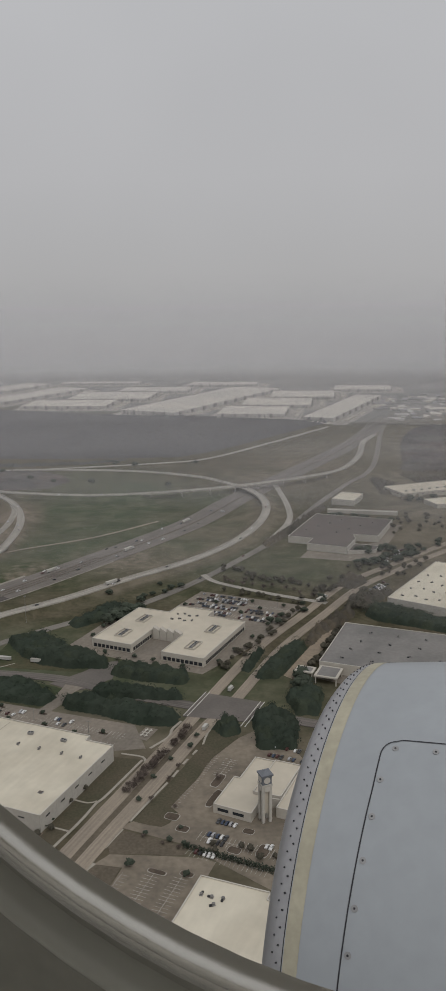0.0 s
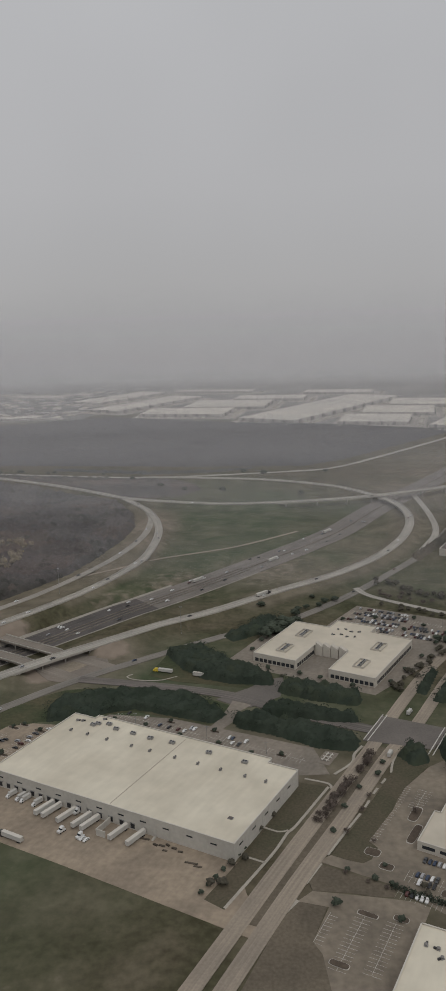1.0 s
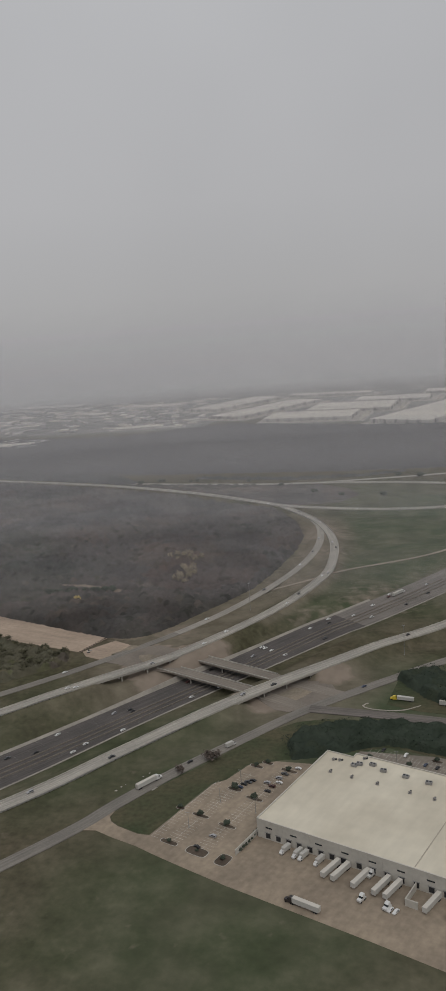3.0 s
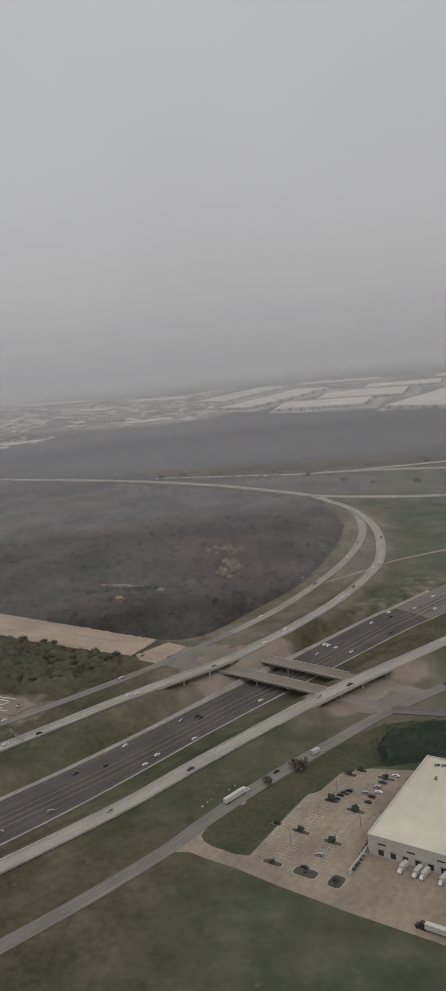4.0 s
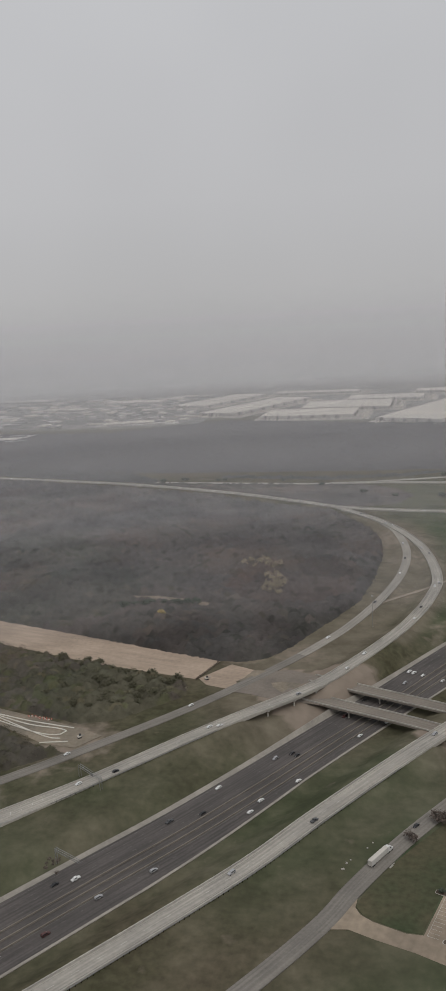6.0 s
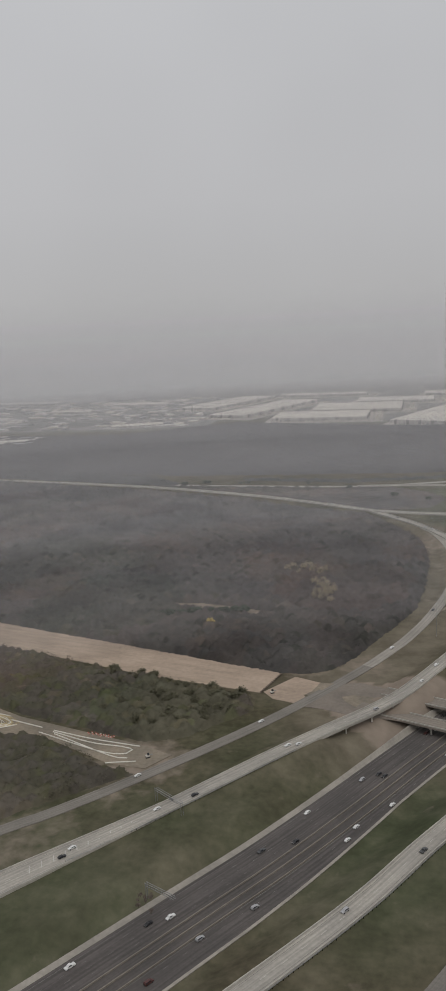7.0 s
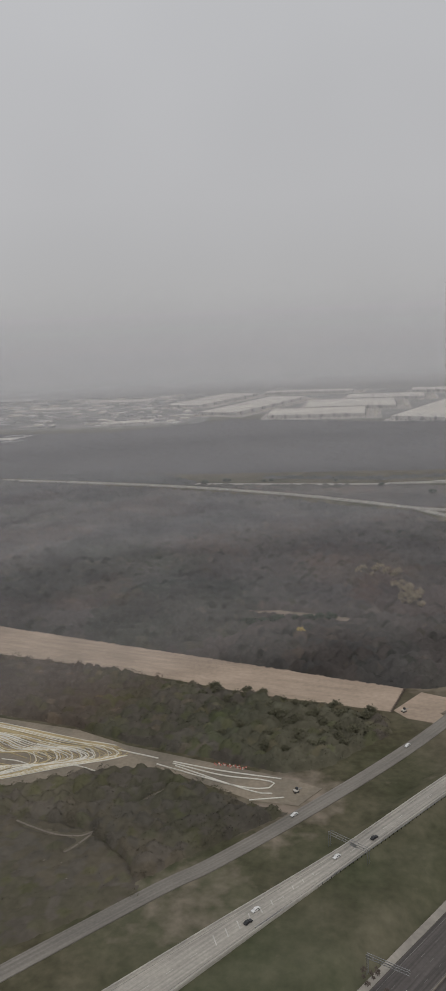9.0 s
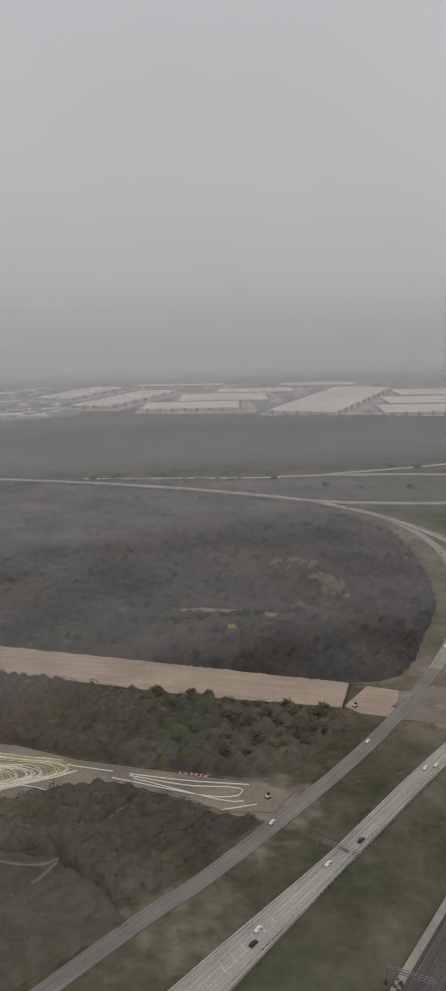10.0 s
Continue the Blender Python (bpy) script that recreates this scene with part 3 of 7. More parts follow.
def ground_mat():
    m = mat("winter_grass_ground", (0.065, 0.062, 0.038), 0.97, 0.36, 0.013, 0.2, tint=(0.094, 0.08, 0.056), spec=0.03)
    n, l = m.node_tree.nodes, m.node_tree.links
    b = n["Principled BSDF"]
    last = b.inputs["Base Color"].links[0].from_socket
    at = n.new("ShaderNodeAttribute")
    at.attribute_name = "zone"
    sep = n.new("ShaderNodeSeparateColor")
    l.new(at.outputs["Color"], sep.inputs[0])
    geo = n.new("ShaderNodeNewGeometry")
    # Green is the far flat land, haze put into its pale grey colour
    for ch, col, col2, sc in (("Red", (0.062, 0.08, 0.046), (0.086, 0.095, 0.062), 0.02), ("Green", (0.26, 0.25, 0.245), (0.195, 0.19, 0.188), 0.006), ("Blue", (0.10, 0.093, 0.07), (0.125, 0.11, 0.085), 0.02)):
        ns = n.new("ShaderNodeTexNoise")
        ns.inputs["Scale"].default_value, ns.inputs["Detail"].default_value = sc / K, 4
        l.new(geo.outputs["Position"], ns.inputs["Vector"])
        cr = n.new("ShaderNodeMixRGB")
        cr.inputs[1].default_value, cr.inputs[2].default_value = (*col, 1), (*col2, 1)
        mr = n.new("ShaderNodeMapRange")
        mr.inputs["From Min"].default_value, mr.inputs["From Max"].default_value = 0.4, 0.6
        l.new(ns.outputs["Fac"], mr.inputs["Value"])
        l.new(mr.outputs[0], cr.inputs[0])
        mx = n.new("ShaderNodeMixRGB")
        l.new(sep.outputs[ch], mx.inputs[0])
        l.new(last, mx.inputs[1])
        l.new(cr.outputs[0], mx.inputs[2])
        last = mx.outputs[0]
    # dry tan grass, then mottling over all of it
    at2, d_n, d_c, d_m, d_r, d_a = (n.new("ShaderNode" + k) for k in ("Attribute", "TexNoise", "MixRGB", "MixRGB", "MapRange", "Math"))
    at2.attribute_name = "season"
    d_n.inputs["Scale"].default_value, d_n.inputs["Detail"].default_value, d_n.inputs["Roughness"].default_value = 0.035 / K, 6, 0.62
    l.new(geo.outputs["Position"], d_n.inputs["Vector"])
    d_c.inputs[1].default_value, d_c.inputs[2].default_value = (0.128, 0.114, 0.086, 1), (0.152, 0.132, 0.102, 1)
    l.new(d_n.outputs["Fac"], d_c.inputs[0])
    d_a.operation = "ADD"
    l.new(at2.outputs["Fac"], d_a.inputs[0])
    l.new(d_n.outputs["Fac"], d_a.inputs[1])
    d_r.inputs["From Min"].default_value, d_r.inputs["From Max"].default_value = 0.45, 1.4
    l.new(d_a.outputs[0], d_r.inputs["Value"])
    l.new(d_r.outputs[0], d_m.inputs[0])
    l.new(last, d_m.inputs[1])
    l.new(d_c.outputs[0], d_m.inputs[2])
    v_r, v_m = n.new("ShaderNodeMapRange"), n.new("ShaderNodeMixRGB")
    v_r.inputs["From Min"].default_value, v_r.inputs["From Max"].default_value = 0.32, 0.68
    v_r.inputs["To Min"].default_value, v_r.inputs["To Max"].default_value = 0.79, 1.2
    v_m.blend_type, v_m.inputs[0].default_value = "MULTIPLY", 1.0
    l.new(d_n.outputs["Fac"], v_r.inputs["Value"])
    l.new(d_m.outputs[0], v_m.inputs[1])
    l.new(v_r.outputs[0], v_m.inputs[2])
    last = v_m.outputs[0]
    soil = n.new("ShaderNodeMixRGB")
    s_n, s_c, s_add, s_r = n.new("ShaderNodeTexNoise"), n.new("ShaderNodeMixRGB"), n.new("ShaderNodeMath"), n.new("ShaderNodeMapRange")
    s_n.inputs["Scale"].default_value, s_n.inputs["Detail"].default_value = 0.09 / K, 5
    l.new(geo.outputs["Position"], s_n.inputs["Vector"])
    s_c.inputs[1].default_value, s_c.inputs[2].default_value = (0.15, 0.126, 0.104, 1), (0.275, 0.228, 0.186, 1)
    l.new(s_n.outputs["Fac"], s_c.inputs[0])
    l.new(s_c.outputs[0], soil.inputs[2])
    l.new(at.outputs["Alpha"], s_add.inputs[0])
    l.new(s_n.outputs["Fac"], s_add.inputs[1])
    s_r.inputs["From Min"].default_value, s_r.inputs["From Max"].default_value = 0.65, 1.15
    l.new(s_add.outputs[0], s_r.inputs["Value"])
    l.new(s_r.outputs[0], soil.inputs[0])
    l.new(last, soil.inputs[1])
    l.new(soil.outputs[0], b.inputs["Base Color"])
    return m


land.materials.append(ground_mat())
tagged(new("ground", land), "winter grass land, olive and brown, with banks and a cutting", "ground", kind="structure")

# far glowing sheet in haze colours, added where the land is lost
fog = bpy.data.materials.new("haze_glow")
fog.use_nodes = True
fn, fl = fog.node_tree.nodes, fog.node_tree.links
fn.clear()
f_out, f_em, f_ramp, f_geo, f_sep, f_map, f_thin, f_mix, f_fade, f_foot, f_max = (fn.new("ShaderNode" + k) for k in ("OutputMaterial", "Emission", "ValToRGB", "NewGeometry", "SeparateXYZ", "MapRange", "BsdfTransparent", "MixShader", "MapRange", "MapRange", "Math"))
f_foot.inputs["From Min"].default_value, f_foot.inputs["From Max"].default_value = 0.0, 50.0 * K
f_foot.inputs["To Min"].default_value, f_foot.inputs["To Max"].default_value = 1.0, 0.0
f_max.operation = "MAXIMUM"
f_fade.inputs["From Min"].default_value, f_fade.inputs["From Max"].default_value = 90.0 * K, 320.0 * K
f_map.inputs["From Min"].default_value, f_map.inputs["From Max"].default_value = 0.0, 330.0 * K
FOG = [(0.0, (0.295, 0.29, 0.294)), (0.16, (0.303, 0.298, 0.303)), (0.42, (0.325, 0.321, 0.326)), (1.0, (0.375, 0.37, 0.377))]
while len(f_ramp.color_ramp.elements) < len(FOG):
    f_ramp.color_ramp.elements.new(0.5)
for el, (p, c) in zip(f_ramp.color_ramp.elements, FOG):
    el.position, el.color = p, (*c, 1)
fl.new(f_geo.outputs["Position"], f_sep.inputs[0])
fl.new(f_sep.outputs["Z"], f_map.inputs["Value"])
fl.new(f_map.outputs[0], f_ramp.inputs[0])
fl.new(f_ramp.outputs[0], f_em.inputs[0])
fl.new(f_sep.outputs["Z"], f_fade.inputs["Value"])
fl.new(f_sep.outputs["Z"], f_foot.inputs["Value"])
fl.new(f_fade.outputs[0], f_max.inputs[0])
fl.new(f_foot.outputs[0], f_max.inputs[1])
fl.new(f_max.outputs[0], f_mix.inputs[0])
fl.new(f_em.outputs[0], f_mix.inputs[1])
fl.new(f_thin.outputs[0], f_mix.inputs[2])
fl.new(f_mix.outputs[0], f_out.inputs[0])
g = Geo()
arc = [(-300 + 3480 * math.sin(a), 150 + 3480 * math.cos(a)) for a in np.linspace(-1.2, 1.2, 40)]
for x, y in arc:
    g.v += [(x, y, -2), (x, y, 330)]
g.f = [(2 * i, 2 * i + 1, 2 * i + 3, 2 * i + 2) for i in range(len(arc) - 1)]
tagged(new("backdrop", g.mesh("backdrop", fog)), "glowing grey backdrop standing in for distant haze", "backdrop", kind="structure")

def haze_sheet_mat(thick, foot, low, high):
    """A see-through sheet standing in for haze, scattering daylight: thickest between foot and low, gone at the ground
    and above high.
    """
    m = bpy.data.materials.new("haze_sheet")
    m.use_nodes = True
    n, l = m.node_tree.nodes, m.node_tree.links
    n.clear()
    out, dif, tra, both, clear, mix, geo, sep, rise, fade, mul = (n.new("ShaderNode" + k) for k in (
        "OutputMaterial", "BsdfDiffuse", "BsdfTranslucent", "MixShader", "BsdfTransparent", "MixShader", "NewGeometry", "SeparateXYZ", "MapRange", "MapRange", "Math"))
    for q in (dif, tra):
        q.inputs["Color"].default_value = (0.70, 0.70, 0.722, 1)
    rise.interpolation_type = fade.interpolation_type = "SMOOTHSTEP"
    rise.inputs["From Min"].default_value, rise.inputs["From Max"].default_value = 0.0, foot * K
    fade.inputs["From Min"].default_value, fade.inputs["From Max"].default_value = low * K, high * K
    fade.inputs["To Min"].default_value, fade.inputs["To Max"].default_value = thick, 0.0
    mul.operation = "MULTIPLY"
    l.new(geo.outputs["Position"], sep.inputs[0])
    l.new(sep.outputs["Z"], rise.inputs["Value"])
    l.new(sep.outputs["Z"], fade.inputs["Value"])
    l.new(rise.outputs[0], mul.inputs[0])
    l.new(fade.outputs[0], mul.inputs[1])
    both.inputs[0].default_value = 0.35
    l.new(dif.outputs[0], both.inputs[1])
    l.new(tra.outputs[0], both.inputs[2])
    l.new(mul.outputs[0], mix.inputs[0])
    l.new(clear.outputs[0], mix.inputs[1])
    l.new(both.outputs[0], mix.inputs[2])
    l.new(mix.outputs[0], out.inputs[0])
    return m


# curved see-through sheets added in place of haze, thicker with distance: reach from the middle of the flight,
# thickness, foot, lower and upper height of the fade
for reach_m, thick, foot, low, high in HAZE_SHEETS:
    g = Geo()
    for a in np.linspace(-1.25, 1.25, 48):
        x, y = -300 + reach_m * math.sin(a), 150 + reach_m * math.cos(a)
        g.v += [(x, y, -1), (x, y, high)]
    g.f = [(2 * i, 2 * i + 1, 2 * i + 3, 2 * i + 2) for i in range(47)]
    tagged(new("mist", g.mesh("mist", haze_sheet_mat(thick, foot, low, high))), "see-through sheet standing in for haze over far land", "mist", kind="structure")


# ---- the roads themselves ----
LIFT = {}


def half_width(nm, half):
    """Half widths along a road; the west ramp widens where lanes join it."""
    line = LINES[nm]
    if nm != "road_2":
        return half
    return half + 0.05 * np.clip(635 - line[:, 1], 0, 110) * (line[:, 0] < -500)


def east_half(line):
    """Reach of the freeway's eastern carriageway from its middle line."""
    return 23.0 - 6.5 * np.clip((line[:, 1] - 560) / 110, 0, 1) + 7.0 * np.clip((line[:, 1] - 760) / 160, 0, 1)


for nm, pts, half, mt, spans, thick, lab in ROADS:
    line = LINES[nm]
    LIFT[nm] = 0.1 + 0.014 * len(LIFT)
    wide, shift = half_width(nm, half), 0.0
    if nm == "road_4":
        east = east_half(line)
        wide, shift = (24 + east) / 2, (24 - east) / 2
    ob = new(nm, ribbon(line, wide, thick, LIFT[nm], shift).mesh(nm, mt))
    road_uv(ob, line)
    tagged(ob, lab, "road", kind="structure")


def marks(parent, line, shift, width, dash=0.0, gap=0.0, paint=M_PAINT):
    """Painted line along a road, whole or in dashes."""
    run = np.r_[0, np.cumsum(np.linalg.norm(np.diff(line, axis=0), axis=1))]
    if not dash:
        return part("lane_marking", ribbon(line, width / 2, 0.02, LIFT[parent.name] + 0.025, shift), paint, parent)
    g = Geo()
    s = sides(line)
    at = np.arange(5, run[-1] - dash, dash + gap)
    def where(r):
        return np.array([np.interp(r, run, c) for c in (line[:, 0] + s[:, 0] * shift, line[:, 1] + s[:, 1] * shift, line[:, 2])])
    for r in at:
        a, b = where(r), where(r + dash)
        t = (b - a)[:2] / np.linalg.norm((b - a)[:2])
        o = np.array([-t[1], t[0], 0]) * width / 2
        up = np.array([0, 0, LIFT[parent.name] + 0.025])
        g.add([tuple(p + up) for p in (a - o, b - o, b + o, a + o)], [(0, 1, 2, 3)])
    return part("lane_marking", g, paint, parent)


def barrier(parent, line, shift, h=0.95, w=0.45, material=None):
    return part("barrier", ribbon(line, w / 2, h + 0.05, h + LIFT[parent.name], shift), material or M_BARRIER, parent)


def near(line, x0, y0, x1, y1):
    k = (line[:, 0] > x0) & (line[:, 0] < x1) & (line[:, 1] > y0) & (line[:, 1] < y1)
    return line[k]


OB = {o.name: o for o in scene.objects}
for nm in ("road_1", "road_2", "road_8", "road_5", "road_6"):
    half = [r[2] for r in ROADS if r[0] == nm][0]
    for q in (1, -1):
        span = LINES[nm] if nm not in ("road_5", "road_6") else near(LINES[nm], -432, 600, -322, 900)
        barrier(OB[nm], span, q * (half_width(nm, half) - 0.3))
for nm, half in (("road_1", 6.2), ("road_2", 5.6)):
    for q in (1, -1):
        marks(OB[nm], LINES[nm], q * (half_width(nm, half) - 2.0), 0.2, paint=M_PAINT_WORN)
    marks(OB[nm], near(LINES[nm], -800, 300, 100, 1500), 0.0, 0.2, 4, 9)
marks(OB["road_7"], near(LINES["road_7"], -600, 300, 100, 1200), 0.0, 0.14, paint=M_PAINT_WORN)
# freeway lightened northwards in place of haze; slip road changes surface at the junction
for nm, turn, other in (("road_4", 900, M_HAZED_ROAD), ("road_3", 850, M_RAMP_GREY)):
    OB[nm].data.materials.append(other)
    for p in OB[nm].data.polygons:
        p.material_index = 1 if p.center.y > turn else 0
fw = near(LINES["road_4"], -720, 300, 60, 1460)
for s in (22, 5.0, -9.0):
    marks(OB["road_4"], fw, s, 0.18, paint=M_PAINT_WORN)
for s in (-12.4, 17.7, 13.4, 9.1):
    marks(OB["road_4"], fw, s, 0.14, 3.0, 9.0, M_PAINT_WORN)
inner = near(LINES["road_4"], -720, 300, -170, 1020)
lane = ribbon(inner, 5.8, 0.05, 0.06, -2.0)
lane_ob = part("median_lane", lane, M_MEDIAN, OB["road_4"], "dark brown lane between median barriers")
road_uv(lane_ob, inner)
for s in (-8.0, 4.0):
    barrier(OB["road_4"], inner, s, 0.85, 0.42, M_SLIP_ROAD)
barrier(OB["road_4"], LINES["road_4"], -2.0, 0.9, 0.45, M_SLIP_ROAD)
part("edge_strip", ribbon(inner, 0.8, 0.4, LIFT["road_4"] + 0.03, 0.4 - east_half(inner)), M_RETAIN, OB["road_4"], "pale concrete gutter strip")
# pale sloped retaining strip along the cutting
cut = near(LINES["road_4"], -720, 300, -230, 960)
for s in (26.2,):
    g = Geo()
    sd = sides(cut)
    o = 1 if s > 0 else -1
    for k in range(len(cut)):
        x, y, z = cut[k]
        rise = 0.5 + 4.0 * math.exp(-math.hypot(x + 384, y - 745) / 55)
        for d, h in ((s - o * 2, 0), (s - o * 0.6, 0.1), (s + o * 0.9, rise), (s + o * 1.5, rise + 0.05), (s + o * 1.6, -1.5)):
            g.v.append((x + sd[k, 0] * d, y + sd[k, 1] * d, z + 0.12 + h))
    for k in range(len(cut) - 1):
        for i in range(4):
            q = (5 * k + i, 5 * k + i + 1, 5 * k + 6 + i, 5 * k + 5 + i)
            g.f.append(q if s > 0 else q[::-1])
    part("retaining_wall", g, M_RETAIN, OB["road_4"])


def piers(parent, line, bx, by, spots, half, ground):
    """Bridge bents: two columns and a cap beam."""
    k0 = np.hypot(line[:, 0] - bx, line[:, 1] - by).argmin()
    run = np.r_[0, np.cumsum(np.linalg.norm(np.diff(line[:, :2], axis=0), axis=1))]
    sd = sides(line)
    for s in spots:
        k = np.abs(run - run[k0] - s).argmin()
        x, y, z = line[k]
        a = math.atan2(sd[k, 1], sd[k, 0])
        m = pose(x, y, 0, 0, 0, math.degrees(a))
        g = Geo().box(-half * 0.85, -0.6, z - 2.4, half * 0.85, 0.6, z - 1.35, m)
        p = part("bent", g, M_BARRIER, parent)
        for q in (-0.55, 0.55):
            part("column", Geo().cyl(q * half, 0, ground, z - 2.4, 0.6, n=10, m=m), M_BARRIER, p)


piers(OB["road_1"], LINES["road_1"], -318, 720, (-38, -14, 12, 38), 6.2, -0.5)
piers(OB["road_1"], LINES["road_1"], 35, 1345, (-45, -15, 15, 45), 6.2, -0.5)
piers(OB["road_2"], LINES["road_2"], -446, 745, (-34, -10, 14, 36), 5.6, -0.5)
piers(OB["road_5"], LINES["road_5"], -395, 750, (2,), 6.6, -7.5)
piers(OB["road_6"], LINES["road_6"], -375, 775, (2,), 6.6, -7.5)
piers(OB["road_8"], LINES["road_8"], 20, 1405, (-170, -120, -70, -25, 20, 70, 120, 170), 6.0, -0.5)


# ---- paved grounds ----
def sheet(name, poly, material, label, lift=0.08, category="pavement"):
    ob = new(name, Geo().prism(poly, -0.4, lift).mesh(name, material))
    return tagged(ob, label, category, kind="structure")


def oriented(x, y, turn):
    return pose(x, y, 0, 0, 0, turn)


def local(m, pts):
    return [tuple((m @ Vector((u, v, 0)))[:2]) for u, v in pts]


BIG = oriented(-294.5, 522, -21.8)
OFFICE = oriented(-136.5, 739, -23.5)
SHED = oriented(68.5, 1084, -22)
CLOCK = oriented(-16.5, 473, -23)
sheet("pavement_1", [(-405, 516), (-395, 516.5), (-382, 510.5), (-365, 504), (-349, 496), (-334, 489), (-304, 475.5), (-223, 443), (-154, 413.5), (-96, 389), (-112, 428), (-118, 452), (-290, 522), (-262, 607), (-297, 609), (-316, 602), (-327, 582), (-335, 576), (-348, 545), (-360, 515.5), (-368, 516), (-383, 522.5), (-389, 527), (-391.5, 532), (-390, 541), (-396, 540), (-402, 530)], M_YARD, "tan concrete truck yard and car park with worn bay lines")
sheet("pavement_2", local(BIG, [(6, 96), (172, 96), (200, 112), (176, 140), (60, 134), (10, 118)]), M_LOT, "grey concrete car park with faded bay lines")
sheet("pavement_3", local(OFFICE, [(-22, -14), (122, -16), (140, 60), (150, 178), (28, 178), (22, 96), (-22, 60)]), M_LOT, "grey car park round an office building")
sheet("pavement_4", [(-74, 458), (-66, 464), (-56, 460), (-39, 473), (-44, 479), (-28, 512), (-18, 539), (0, 566), (14, 578), (40, 548), (60, 500), (66, 440), (20, 398), (-10, 422), (-31, 440), (-57, 451)], M_TAN_LOT, "tan car park by a tower building")
sheet("pavement_5", [(-84, 423), (-76, 432), (-42, 430), (-21, 428), (-14, 424), (-22, 402), (-40, 340), (-62, 345), (-70, 384), (-75, 394), (-67, 420)], M_TAN_LOT, "tan car park with faded bays beside brown grass")
sheet("pavement_6", local(SHED, [(36, -60), (128, -50), (124, 140), (112, 136), (112, 40), (88, 18), (88, -28), (36, -28)]), M_LOT, "pale service yard beside a shed")
sheet("pavement_7", [(64, 668), (100, 770), (200, 742), (260, 690), (180, 600)], M_LOT, "grey service ground round a low building")
sheet("pavement_8", [(140, 812), (236, 972), (330, 930), (300, 790), (212, 790)], M_LOT, "grey paving round a white-roofed shed")
sheet("dirt_pad", [(-518, 797), (-495, 826), (-475, 815), (-481, 799), (-487, 792), (-483, 785), (-490, 777), (-510, 785)], M_DIRT, "bare tan earth pad beside a street", 0.12, "ground")
sheet("dirt_wedge", [(-475, 815), (-464, 814), (-479, 793), (-486, 792)], M_SITE, "wedge of brown gravel beside a street", 0.11, "ground")
sheet("pavement_9", [(-490, 774), (-478, 795), (-464, 812), (-445, 816), (-424, 806), (-410, 798), (-406, 782), (-414, 752), (-436, 757), (-455, 761), (-472, 769)], M_JUNCTION, "brown-grey street junction below a ramp", 0.09)
sheet("dirt_spoil", [(-458, 790), (-449, 793), (-436, 791), (-428, 784), (-432, 775), (-443, 772), (-450, 775), (-456, 783)], M_SITE, "oval of pale graded earth between ramps", 0.13, "ground")
sheet("pavement_10", [(-331, 708), (-312, 687), (-300, 684), (-286, 694), (-262, 706), (-268, 728), (-274, 742), (-290, 756), (-304, 752), (-318, 735)], M_JUNCTION, "brown-grey paved ground below a flyover", 0.07)
sheet("dirt_plot", [(-318, 709), (-302, 699), (-292, 712), (-284, 726), (-296, 732), (-306, 724)], M_SITE, "tan bare plot beside a street", 0.1, "ground")
sheet("pavement_11", [(-156, 596), (-165, 598), (-155, 620), (-149, 642), (-146, 658), (-130, 652), (-138, 640), (-142, 621)], M_LOT, "pale drive from a car park to a side street", 0.16)
sheet("pavement_12", [(-160, 660), (-136, 682), (-122, 700), (-108, 706), (-106, 690), (-108, 668), (-130, 648), (-144, 650)], M_OLD_ROAD, "dark asphalt street junction between groves", 0.15)
sheet("pavement_13", [(39, 672), (84, 773), (96, 786), (104, 780), (62, 694), (49, 662)], M_YARD, "tan service lane beside a grey building", 0.1)
sheet("dirt_strip", STRIP_DIRT, M_DIRT, "long strip of bare graded tan earth", 0.15, "ground")
sheet("site_ground", [(-1000, 838), (-794, 788), (-734, 770), (-695, 748), (-640, 727), (-592, 709), (-570, 697), (-584, 679), (-610, 684), (-671, 720), (-703, 719), (-746, 702), (-765, 698), (-1000, 700)], M_SITE, "bare brown earth of a pipe yard", 0.12, "ground")


